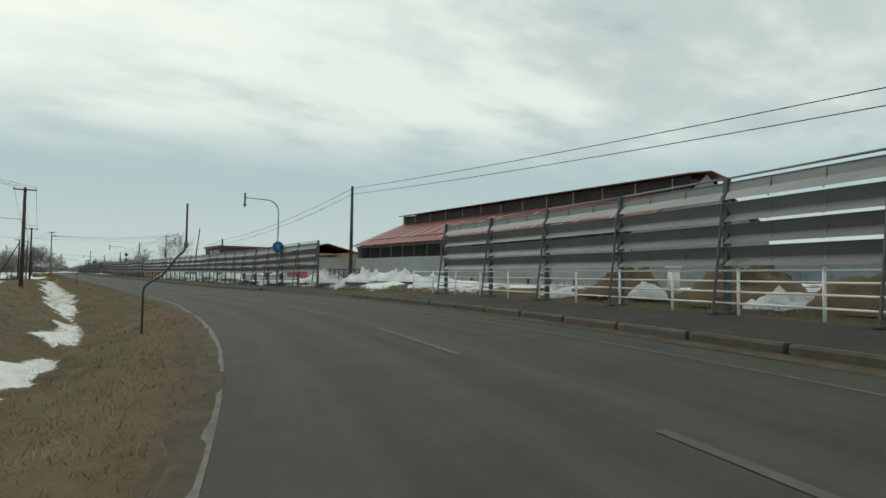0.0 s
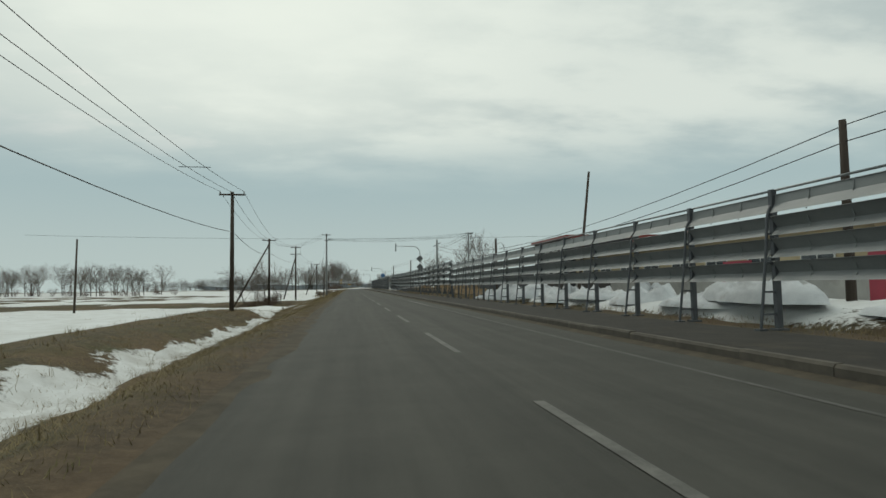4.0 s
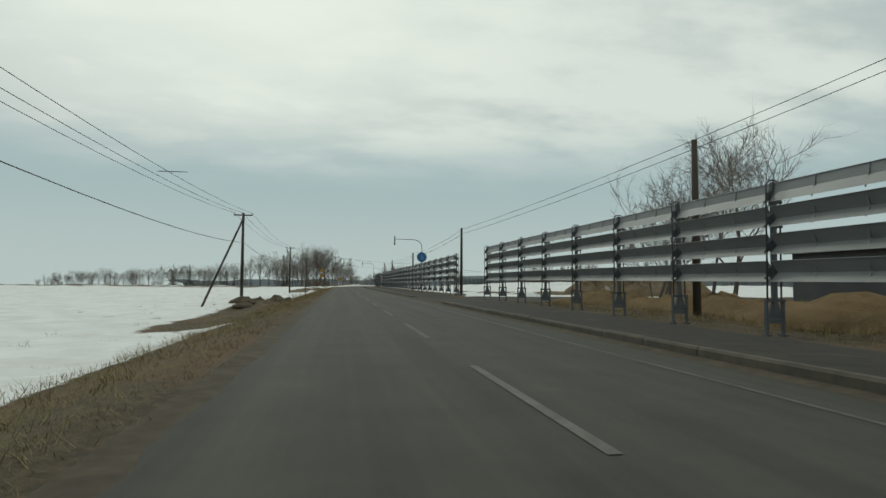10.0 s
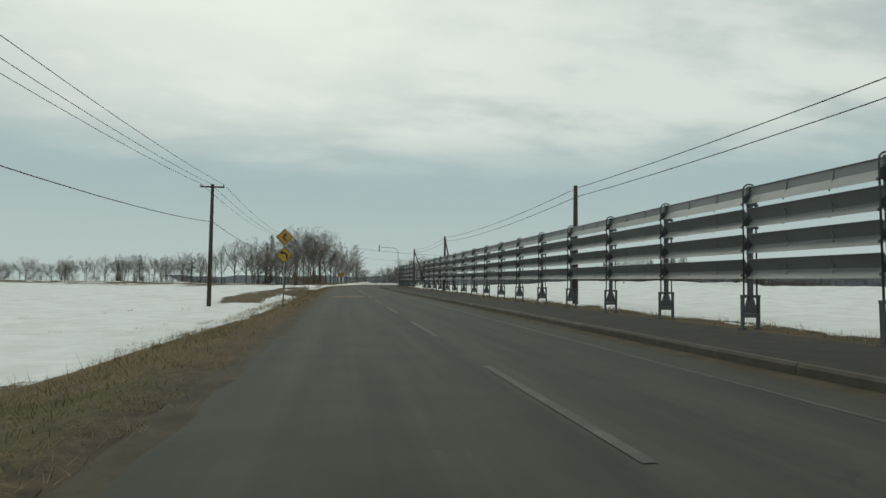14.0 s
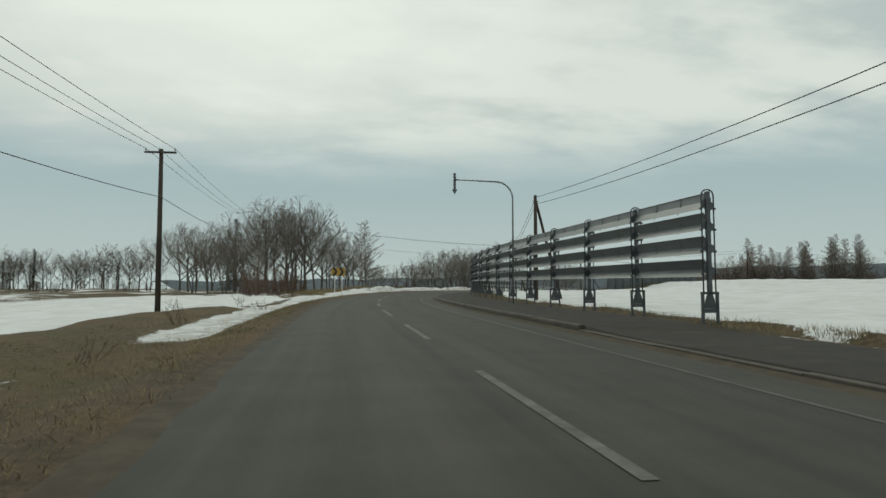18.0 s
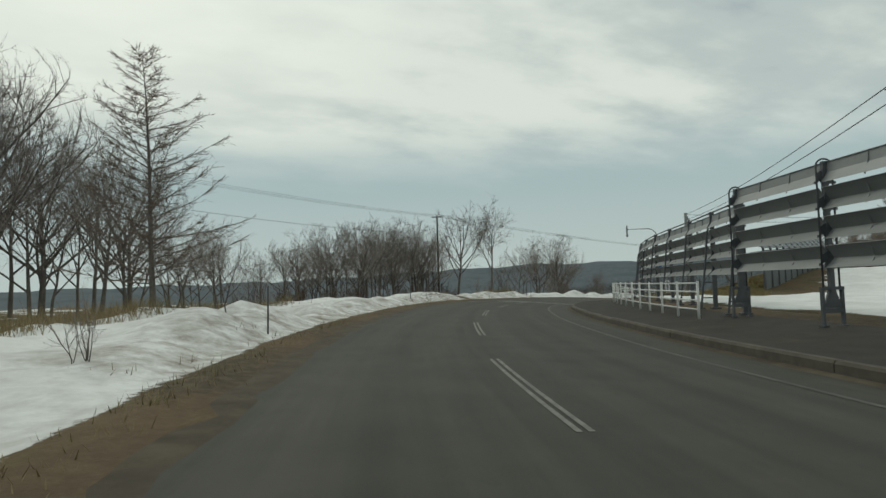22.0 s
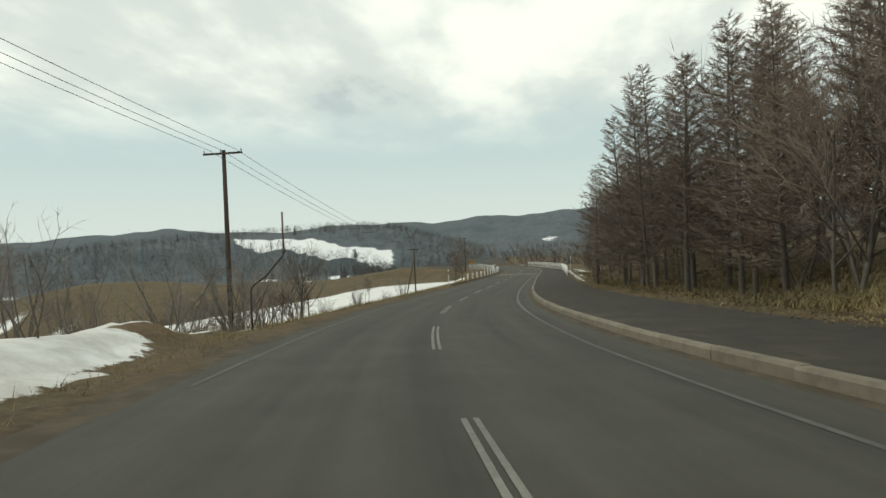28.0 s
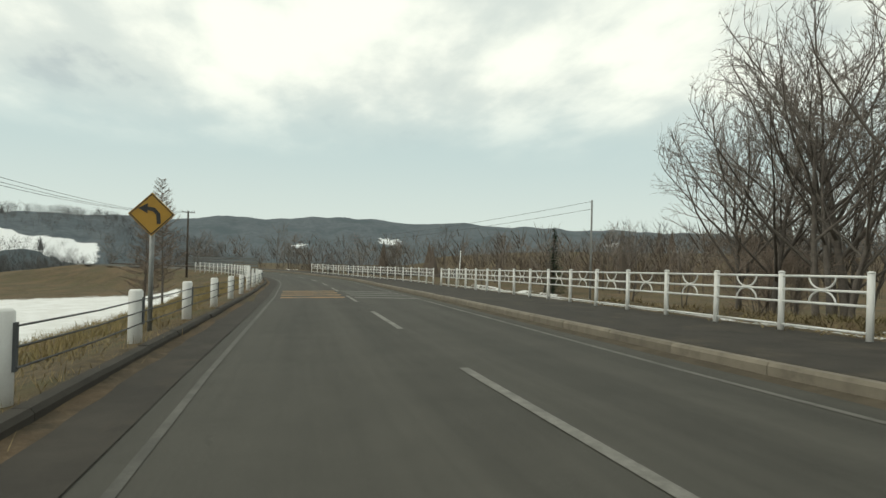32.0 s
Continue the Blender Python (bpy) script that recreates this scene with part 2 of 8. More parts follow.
def walk_z(s):
    """Height of the pavement's outer edge over the road."""
    return np.interp(s, (-110, -60, -20, 20, 34, 84, 112, 124, 136, 160, 260, 305, 318, 330, 342, 360, 376, 392, 402), (0.15, 0.13, 0.12, 0.13, 0.08, 0.05, 0.22, 0.24, 0.24, 0.18, 0.17, 0.19, 0.20, 0.22, 0.11, 0.07, 0.07, 0.10, 0.15))


def kerb_o(s):
    """Offset of the kerb's face."""
    return np.interp(s, (-130, 250, 276, 292, 315, 332, 348, 358, 372, 388, 402, 440, 460, 560), (4.3, 4.25, 4.15, 4.1, 4.3, 4.45, 4.25, 4.05, 4.1, 3.9, 3.7, 3.75, 3.6, 3.6))


def at(s, o, dz=0.0):
    """The world point at s metres along the road, o metres to the right of its centre line, dz above the road there."""
    x, y, h = (float(np.interp(s, LINE[:, 0], LINE[:, k])) for k in (1, 2, 3))
    return Vector((x + o * math.cos(h), y + o * math.sin(h), float(road_h(s, o)) + dz))


def way(s):
    return float(np.interp(s, LINE[:, 0], LINE[:, 3]))


def stand(s, o, dz=0.0, turn=0.0):
    """A pose at that place, its y along the road."""
    return Matrix.Translation(at(s, o, dz)) @ Matrix.Rotation(way(s) + turn, 4, "Z")


# ---- materials of the ground ----
def asphalt_material():
    """Old asphalt: pale gravelly grain, darker wheel paths, long smears of dried salt, sealed cracks."""
    m, n, l, s = nodes_of("asphalt")
    across, along = n.new("ShaderNodeAttribute"), n.new("ShaderNodeAttribute")
    across.attribute_name, along.attribute_name = "across", "along"
    lane = n.new("ShaderNodeCombineXYZ")
    l.new(across.outputs["Fac"], lane.inputs[0])
    l.new(along.outputs["Fac"], lane.inputs[1])

    def lane_noise(sx, sy, detail, rough):
        mp, t = n.new("ShaderNodeMapping"), n.new("ShaderNodeTexNoise")
        mp.inputs["Scale"].default_value = (sx, sy, 1)
        t.inputs["Scale"].default_value, t.inputs["Detail"].default_value, t.inputs["Roughness"].default_value = 1.0, detail, rough
        l.new(lane.outputs[0], mp.inputs[0])
        l.new(mp.outputs[0], t.inputs["Vector"])
        return t.outputs["Fac"]

    grain, blotch, smear = noise_of(n, l, 210, 3, 0.7), noise_of(n, l, 0.9, 5, 0.6), lane_noise(2.2, 0.05, 6, 0.65)
    tracks = n.new("ShaderNodeMath")
    tracks.operation = "SINE"
    l.new(math_of(n, l, "MULTIPLY", across.outputs["Fac"], 4.0), tracks.inputs[0])
    mixv = math_of(n, l, "ADD", math_of(n, l, "MULTIPLY", blotch, 0.30), math_of(n, l, "MULTIPLY", smear, 0.50))
    mixv = math_of(n, l, "ADD", mixv, math_of(n, l, "MULTIPLY", tracks.outputs[0], 0.035))
    col = mix_of(n, l, ramp_of(n, l, mixv, 0.26, 0.54), (0.037, 0.036, 0.031), (0.073, 0.070, 0.060))
    col = mix_of(n, l, math_of(n, l, "MULTIPLY", ramp_of(n, l, grain, 0.48, 0.80), 0.65), col, (0.125, 0.120, 0.105))
    warp = math_of(n, l, "ADD", across.outputs["Fac"], math_of(n, l, "MULTIPLY", lane_noise(0.5, 0.35, 5, 0.7), 1.6))
    cells = n.new("ShaderNodeTexVoronoi")
    cells.feature = "DISTANCE_TO_EDGE"
    cv = n.new("ShaderNodeCombineXYZ")
    l.new(math_of(n, l, "MULTIPLY", warp, 0.23), cv.inputs[0])
    l.new(math_of(n, l, "MULTIPLY", math_of(n, l, "ADD", along.outputs["Fac"], math_of(n, l, "MULTIPLY", blotch, 3.0)), 0.075), cv.inputs[1])
    cells.inputs["Scale"].default_value = 1.0
    l.new(cv.outputs[0], cells.inputs["Vector"])
    crack = ramp_of(n, l, cells.outputs["Distance"], 0.003, 0.001)
    fine_crack = math_of(n, l, "MULTIPLY", math_of(n, l, "MULTIPLY", crack, ramp_of(n, l, blotch, 0.52, 0.66)), 0.35)
    l.new(mix_of(n, l, fine_crack, col, (0.024, 0.023, 0.020)), s.inputs["Base Color"])
    s.inputs["Roughness"].default_value = 0.84
    s.inputs["Specular IOR Level"].default_value = 0.22
    bump_of(n, l, s, grain, 0.4, 0.004)
    return m


asphalt = asphalt_material()
old_walk = surface("worn_asphalt_pavement", (0.036, 0.033, 0.029), (0.058, 0.052, 0.044), 0.9, 0, 1.6, 150, 0.4, 0.006, (0.085, 0.072, 0.053), (0.55, 0.75), spec=0.2)
grit = surface("gutter_grit", (0.062, 0.052, 0.039), (0.115, 0.096, 0.070), 0.95, 0, 2.2, 120, 0.5, 0.01, (0.065, 0.055, 0.043), (0.5, 0.68), spec=0.15)
concrete = surface("kerb_concrete", (0.135, 0.117, 0.090), (0.205, 0.180, 0.140), 0.9, 0, 2.5, 90, 0.4, 0.006, (0.10, 0.085, 0.066), (0.52, 0.7), vary=0.12)
dusty_kerb = surface("dusty_brown_kerb", (0.062, 0.054, 0.043), (0.105, 0.091, 0.071), 0.92, 0, 2.5, 90, 0.4, 0.006, (0.065, 0.055, 0.044), (0.50, 0.68), vary=0.12)
mid_paint = surface("half_worn_road_paint", (0.215, 0.208, 0.186), (0.14, 0.136, 0.119), 0.72, 0, 6, 90, 0.2, 0.003, (0.075, 0.072, 0.062), (0.44, 0.72))
faint_paint = surface("faded_road_paint", (0.150, 0.144, 0.127), (0.098, 0.094, 0.082), 0.75, 0, 5, 80, 0.2, 0.003, (0.062, 0.060, 0.052), (0.40, 0.66))
ghost_paint = surface("almost_gone_road_paint", (0.115, 0.110, 0.097), (0.078, 0.075, 0.066), 0.8, 0, 5, 60, 0.2, 0.003, (0.055, 0.053, 0.046), (0.38, 0.62))
red_paint = surface("orange_road_paint", (0.30, 0.17, 0.065), (0.22, 0.13, 0.06), 0.8, 0, 2, 60, 0.2, 0.003, (0.12, 0.09, 0.06), (0.5, 0.65))
white_patch = surface("salt_white_patch", (0.24, 0.237, 0.227), (0.16, 0.157, 0.15), 0.8, 0, 1.4, 60, 0.2, 0.003, (0.075, 0.072, 0.065), (0.50, 0.66))


def ground_material():
    m, n, l, s = nodes_of("ground_cover")
    cover = n.new("ShaderNodeAttribute")
    cover.attribute_name = "cover"
    sep = n.new("ShaderNodeSeparateColor")
    l.new(cover.outputs["Color"], sep.inputs[0])
    patch, grain, tuft = noise_of(n, l, 0.55, 6, 0.68), noise_of(n, l, 26, 5, 0.7), noise_of(n, l, 5.5, 6, 0.72)
    straw = mix_of(n, l, ramp_of(n, l, tuft, 0.38, 0.62), (0.056, 0.044, 0.026), (0.185, 0.145, 0.080))
    green = mix_of(n, l, ramp_of(n, l, patch, 0.48, 0.68), straw, (0.085, 0.088, 0.030))
    soil = mix_of(n, l, ramp_of(n, l, tuft, 0.38, 0.62), (0.060, 0.048, 0.034), (0.140, 0.105, 0.068))
    earth = mix_of(n, l, sep.outputs["Green"], green, soil)
    speck = mix_of(n, l, ramp_of(n, l, grain, 0.3, 0.75), (0.045, 0.035, 0.022), earth)
    earth2 = mix_of(n, l, 0.6, earth, speck)
    clump, damp = noise_of(n, l, 1.9, 6, 0.75), noise_of(n, l, 0.23, 4, 0.6)
    earth2 = mix_of(n, l, math_of(n, l, "MULTIPLY", ramp_of(n, l, clump, 0.50, 0.66), 0.75), earth2, (0.052, 0.040, 0.027))
    earth2 = mix_of(n, l, math_of(n, l, "MULTIPLY", ramp_of(n, l, damp, 0.44, 0.62), 0.55), earth2, (0.150, 0.097, 0.055))
    snow = mix_of(n, l, ramp_of(n, l, patch, 0.40, 0.70), (0.74, 0.75, 0.745), (0.60, 0.60, 0.58))
    soot = noise_of(n, l, 1.7, 7, 0.7)
    dirty = mix_of(n, l, math_of(n, l, "MULTIPLY", sep.outputs["Blue"], ramp_of(n, l, soot, 0.38, 0.68)), snow, (0.20, 0.165, 0.125))
    edge = math_of(n, l, "ADD", sep.outputs["Red"], math_of(n, l, "MULTIPLY", math_of(n, l, "SUBTRACT", tuft, 0.5), 0.9))
    edge = math_of(n, l, "ADD", edge, math_of(n, l, "MULTIPLY", math_of(n, l, "SUBTRACT", patch, 0.5), 0.7))
    fac = ramp_of(n, l, edge, 0.45, 0.56)
    l.new(mix_of(n, l, fac, earth2, dirty), s.inputs["Base Color"])
    s.inputs["Roughness"].default_value = 0.92
    s.inputs["Specular IOR Level"].default_value = 0.2
    rise = math_of(n, l, "MULTIPLY", math_of(n, l, "ADD", tuft, math_of(n, l, "MULTIPLY", grain, 0.4)), math_of(n, l, "SUBTRACT", 1.0, math_of(n, l, "MULTIPLY", fac, 0.72)))
    bump_of(n, l, s, rise, 0.55, 0.06)
    return m


ground_mat = ground_material()


# ---- the lie of the land ----
def near_line(x, y):
    """s and o for arrays of places."""
    few = LINE[::2]
    s, o = np.empty(len(x)), np.empty(len(x))
    for i in range(0, len(x), 20000):
        px, py = x[i:i + 20000], y[i:i + 20000]
        k = np.argmin((px[:, None] - few[None, :, 1]) ** 2 + (py[:, None] - few[None, :, 2]) ** 2, 1)
        a, b, h = few[k, 1], few[k, 2], few[k, 3]
        o[i:i + 20000] = (px - a) * np.cos(h) + (py - b) * np.sin(h)
        s[i:i + 20000] = few[k, 0] + -(px - a) * np.sin(h) + (py - b) * np.cos(h)
        end = (k == 0) | (k == len(few) - 1)
        o[i:i + 20000][end] = np.copysign(np.hypot(px - a, py - b)[end], o[i:i + 20000][end])
    return s, o


def wave(x, y, size, seed):
    """Cheap smooth unevenness between -1 and 1."""
    r = np.random.RandomState(seed)
    out = np.zeros(np.broadcast(x, y).shape)
    for k in range(6):
        a, f, ph = r.uniform(0, math.tau), (0.6 + 0.35 * k) / size, r.uniform(0, math.tau)
        out += np.sin((x * math.cos(a) + y * math.sin(a)) * f * math.tau + ph + 1.3 * np.sin((x * math.sin(a) - y * math.cos(a)) * f * 2.1 + ph))
    return out / 6 * 1.6


def lie(x, y):
    """Height of the ground, and its cover: snow, bare soil, dirt in the snow."""
    s, o = near_line(x, y)
    zr = road_h(s, o)
    left, right = np.maximum(-o, 0), np.maximum(o, 0)
    w1, w2, w3 = wave(x, y, 9, 3), wave(x, y, 2.6, 5), wave(x, y, 34, 8)
    # left of the road: verge, ditch, fields; later a falling slope
    deep_at = np.interp(s, (-130, -60, -45, -5, 12, 24, 196, 204, 214, 222), (-0.35, -0.45, -0.65, -0.55, -0.35, 0.0, 0.0, -0.50, -0.50, 0.0))
    ditch = smooth(3.6, 5.3, left) * -0.22 + deep_at * np.exp(-((left - 6.9) / 1.25) ** 2)
    ditch += (0.16 * w2 + 0.10 * wave(x, y, 1.1, 71)) * np.exp(-((left - 7.0) / 1.2) ** 2) * (1 - smooth(10, 20, s) * (1 - smooth(196, 202, s)) - smooth(214, 220, s))
    ridge = (1 - smooth(14, 26, s)) + smooth(196, 204, s) * (1 - smooth(255, 275, s))
    ditch += ridge * (0.10 * np.exp(-((left - 9.6) / 1.5) ** 2) - 0.45 * smooth(11, 15, left))
    ditch += -0.5 * smooth(5.0, 8.5, left) * (1 - np.clip(ridge, 0, 1)) * (1 - smooth(255, 285, s))
    # a brown gully runs off across the fields
    ditch += -0.75 * np.exp(-((s - 47 - 0.10 * left) / 4.5) ** 2) * smooth(7.5, 10, left) * (1 - smooth(30, 55, left))
    fall = smooth(365, 410, s)
    ditch += fall * (-0.5 * smooth(5, 8, left) - 1.9 * smooth(7, 15, left))
    # the ploughed snow bank on the outside of the bend, sagging here and there
    lean = -np.minimum(bank(s), 0) / 0.06
    berm = smooth(262, 274, s) * (0.5 + 0.5 * smooth(294, 304, s)) * (1 - smooth(392, 402, s)) * smooth(4.5, 6.6, left + 0.4 * lean) * (1 - smooth(10, 17, left))
    ditch += berm * (0.62 + 0.28 * w1 + 0.10 * w2)
    # right: pavement level, then yard, field, bank
    slope = smooth(338, 372, s) * (1 - smooth(448, 472, s))
    near_wood = smooth(392, 406, s) * (1 - smooth(428, 438, s))
    heap = 0.18 * smooth(4.5, 6, right)
    heap = heap + slope * (2.9 * smooth(9.5, 16.5, right) * (1 - near_wood) + (2.4 * smooth(11.8, 23, right) - 0.25 * smooth(9, 11, right)) * near_wood + 0.5 * smooth(16, 34, right))
    pile = 0.55 * smooth(8.9, 10.3, right) * (1 - smooth(12.5, 15.5, right)) * (0.35 * smooth(-104, -96, s) + 0.65 * smooth(-66, -60, s)) * (1 - smooth(10, 20, s))
    heap = heap + pile * np.clip(0.75 + 0.5 * w1, 0.1, 1.3)
    heap = heap + 0.75 * smooth(14, 40, right) * smooth(205, 250, s) * (1 - smooth(310, 340, s))
    heap = heap - 1.6 * smooth(9, 16, right) * smooth(446, 470, s)
    dz = np.where(o < 0, ditch, heap) + 0.10 * w1 * smooth(4.5, 9, np.abs(o)) + 0.06 * w2 * smooth(4.5, 7, np.abs(o))
    dz = dz + np.where(o < 0, 0.30 * smooth(126, 130, s) * (1 - smooth(136, 140, s)) * smooth(6, 8, left) * (1 - smooth(10, 13, left)) * (0.7 + w2), 0)
    # the plateau breaks off into a valley beyond the bend
    away = np.maximum(smooth(372, 470, y), smooth(190, 330, x) * smooth(300, 340, y + 0.2 * x))
    out = smooth(13, 60, left) + smooth(40, 110, right)
    deep = -17 * away * np.clip(out, 0, 1)
    far = smooth(60, 200, np.abs(o))
    z = zr * (1 - far) + dz + deep + 0.5 * w3 * smooth(25, 90, np.abs(o))
    level = np.where(o > 7, smooth(113, 118, s) * (1 - smooth(136, 141, s)) * (1 - smooth(25, 33, right)), 0)
    z = z * (1 - level) + (zr - 0.03) * level
    under = (o > -3.7) & (o < 8.9) & (s < 586)
    z = np.where(under, zr - 0.35, z) - 5.0 * smooth(584, 640, s)
    # snow: its far borders wander
    s = s + 16 * w3 * smooth(22, 70, np.abs(o))
    snow = np.zeros_like(x)
    fld = smooth(9.5, 12, left + smooth(78, 92, s) * (2.2 + 0.8 * w2 + 0.8 * w1))
    snow_l = fld * (0.75 + 0.25 * w3) * smooth(8, 26, s + 6 * w1) + fld * (0.45 + 0.55 * w3) * (1 - smooth(8, 26, s))
    snow_l += 0.8 * np.exp(-((left - 7.6 + 1.1 * smooth(-64, -52, s) - 0.3 * w2) / (0.85 + 0.6 * smooth(-64, -52, s))) ** 2) * smooth(-5, -30, s)
    snow_l += (0.35 + 0.5 * w1) * smooth(5.2, 6.8, left) * smooth(-40, -15, s) * (1 - smooth(38, 60, s))
    snow_l += 0.9 * smooth(6.2, 7.6, left + 0.5 * w1) * smooth(120, 175, s) * (1 - smooth(208, 225, s))
    snow_l += (0.62 + 0.5 * w2) * smooth(4.8, 6.0, left) * smooth(176, 200, s) * (1 - smooth(252, 262, s))
    snow_l += 0.95 * smooth(4.6, 5.2, left + 0.7 * lean * lean) * smooth(262, 272, s) * (1 - smooth(396, 408, s)) * (1 - smooth(20, 32, left))
    band = smooth(64, 72, s + 2 * w2) * (1 - smooth(105, 110, s + w2)) + smooth(136, 140, s + 2 * w2) * (1 - smooth(220, 226, s)) + 0.85 * smooth(236, 241, s + w2) * (1 - smooth(264, 270, s))
    snow_l = np.maximum(snow_l, band * (0.95 * smooth(5.0, 6.1, left + 0.35 * w1 + 0.3 * w2 - 0.75 * (1 - smooth(104, 110, s)) - 1.5 * smooth(134, 138, s) * (1 - smooth(160, 178, s)))))
    snow_l -= 0.85 * smooth(196, 201, s) * (1 - smooth(224, 230, s)) * np.exp(-((left - 10 - 1.5 * w1) / 2.2) ** 2) + 0.8 * smooth(140, 150, s) * (1 - smooth(196, 200, s)) * np.exp(-((left - 8.7 - 1.2 * w1) / 0.8) ** 2) * (0.5 + 0.6 * w2)
    snow_l -= 0.9 * smooth(-32, -20, s) * np.exp(-((left - 15 - 3 * w1) / 4.0) ** 2) * (1 - smooth(6, 16, s))
    snow_l -= 0.95 * smooth(46, 51, s + 2 * w1) * (1 - smooth(58, 64, s + 2 * w1)) * (1 - smooth(50, 70, left))
    snow_l = np.where(s > 62, np.maximum(snow_l, 0.9 * smooth(6.0, 7.0, left + 0.35 * w1 + 0.3 * w2) * smooth(62, 68, s) * (1 - smooth(104, 109, s))), snow_l)
    snow_l -= 0.95 * smooth(104, 109, s + w2) * (1 - smooth(134, 139, s + w2)) * (1 - smooth(9.2, 10.5, left + 0.5 * w1))
    snow_l -= 0.8 * smooth(234, 240, s) * (1 - smooth(268, 276, s)) * smooth(6.5, 7.5, left) * (1 - smooth(11, 14, left)) * smooth(0.2, 0.5, wave(x, y, 6, 27))
    snow_l -= 0.9 * smooth(70, 78, s) * (1 - smooth(150, 165, s)) * smooth(30, 36, left + 4 * w1) * smooth(-0.35, 0.1, wave(x, y, 22, 28))
    snow_l -= 0.7 * smooth(262, 300, s) * smooth(14, 20, left) * (0.5 + 0.5 * w1)
    snow_l -= 0.85 * smooth(282, 290, s) * (1 - smooth(398, 402, s)) * smooth(6.8, 8, left) * smooth(0.15, 0.5, wave(x, y, 13, 21))
    # the first fields: snow in the ditch, a ridge of brown grass, snow behind it
    n_edge = np.interp(s, (-130, -60, -45, -10, 10, 22), (7.0, 6.8, 6.0, 6.2, 6.4, 7.4)) + 0.15 * w2 + 0.25 * wave(x, y, 4, 72)
    f_edge = np.interp(s, (-130, -60, -45, -10, 10, 18, 26), (7.6, 7.5, 7.9, 7.6, 7.0, 9.0, 14.0)) + 0.5 * w1 + 0.3 * w2
    first = (0.80 + 0.14 * w2 + 0.22 * smooth(0, 20, s)) * smooth(n_edge - 0.35, n_edge + 0.35, left) * (1 - smooth(f_edge - 0.3, f_edge + 0.6, left))
    first += np.clip(0.82 + 0.2 * w3, 0, 1) * smooth(11.2, 13.4, left + 0.9 * w1 + 0.4 * w2)
    first += (0.45 + 0.5 * w2) * smooth(16, 20, s) * (1 - smooth(27, 31, s)) * np.exp(-((left - 5.9) / 0.5) ** 2)
    first = np.clip(first, 0, 1) * (1 - smooth(39, 43, s - 0.10 * left + 1.2 * w2) * smooth(6.5, 8.0, left)) * (1 - smooth(37, 41, s))
    first += 0.75 * smooth(38, 42, s) * (1 - smooth(45, 49, s)) * np.exp(-((left - 6.9 - 0.4 * w2) / 0.8) ** 2)
    first += (0.30 + 0.6 * wave(x, y, 14, 61)) * smooth(50, 54, s - 0.1 * left) * smooth(16, 22, left)
    snow_l = np.where(s < 66, first * (1 - smooth(60, 66, s)) + snow_l * smooth(60, 66, s), snow_l)
    # the second ditch, before the farm track
    second = 0.95 * smooth(5.2, 5.9, left + 0.15 * w2) * (1 - smooth(7.7, 8.5, left + 0.3 * w1)) + 0.95 * smooth(10.6, 12.2, left + 0.8 * w1)
    k2 = smooth(194, 200, s) * (1 - smooth(213, 218, s))
    snow_l = snow_l * (1 - k2) + second * k2
    third = 0.95 * smooth(5.2, 5.7, left + 0.2 * w2) * (1 - smooth(6.7, 7.6, left + 0.4 * w1)) * smooth(234, 239, s) + 0.95 * smooth(10.8, 12.4, left + 0.8 * w1)
    k3 = smooth(228, 232, s) * (1 - smooth(254, 260, s))
    snow_l = snow_l * (1 - k3) + third * k3
    low_bank = 0.95 * smooth(5.7, 6.5, left + 0.4 * w2) * (1 - smooth(8.6, 10, left)) * (1 - smooth(408, 416, s))
    snow_l = np.where(s > 392, low_bank + 0.95 * smooth(10.5, 12.5, left + w1) * (1 - smooth(46, 60, left)) * (1 - smooth(520, 542, s)), snow_l)
    snow_r = 0.95 * smooth(8.8, 9.6, right) * smooth(-90, -70, s) * (1 - smooth(12, 22, s + 3 * w1)) * (0.5 + 0.5 * w1 + 0.3 - (0.35 - 0.5 * w2) * (1 - smooth(-68, -60, s)))
    snow_r += 0.95 * smooth(8.9, 10.2, right + 0.6 * w2) * smooth(124, 136, s + 3 * w1) * (1 - smooth(334, 342, s))
    snow_r += 0.9 * smooth(9, 10.5, right) * (1 - smooth(12.5, 15, right)) * smooth(466, 474, s) * (0.55 + 0.6 * w1)
    snow_r += 0.95 * smooth(19, 23, right + w1) * smooth(334, 340, s) * (1 - smooth(388, 396, s))
    snow_r -= 0.75 * smooth(137, 141, s) * (1 - smooth(156, 170, s)) * smooth(11, 15, right) * (1 - smooth(30, 44, right)) * smooth(-0.25, 0.35, w1)
    snow = np.where(o < 0, snow_l, snow_r)
    valley = smooth(0.25, 0.6, away * np.clip(out, 0, 1))
    snow = snow * (1 - valley) + valley * (0.30 + 0.6 * w3) * np.where((o > 0) & (s > 440), 0.25, 1.0)
    snow += 0.9 * np.exp(-((o - 9.1) / 0.5) ** 2) * smooth(436, 444, s) * (1 - smooth(484, 492, s)) * (0.6 + 0.5 * w2)
    soil = np.where(o > 0, smooth(14, 30, s) * (1 - smooth(118, 132, s)) * (0.55 + 0.5 * w1), 0.35 * (1 - smooth(4.2, 5.0, left)))
    snow = snow * (1 - np.where(o > 7, smooth(117, 121, s + w2) * (1 - smooth(133, 139, s + w2 + 0.1 * right)) * (1 - smooth(26, 34, right)), 0))
    soil = soil + np.where(o > 7, 0.8 * smooth(117, 121, s) * (1 - smooth(156, 168, s)), 0)
    track = np.where(o < 0, np.exp(-((s - 336.4 - 0.12 * left + 0.5 * w2) / 1.1) ** 2) * (1 - smooth(20, 26, left)), 0)
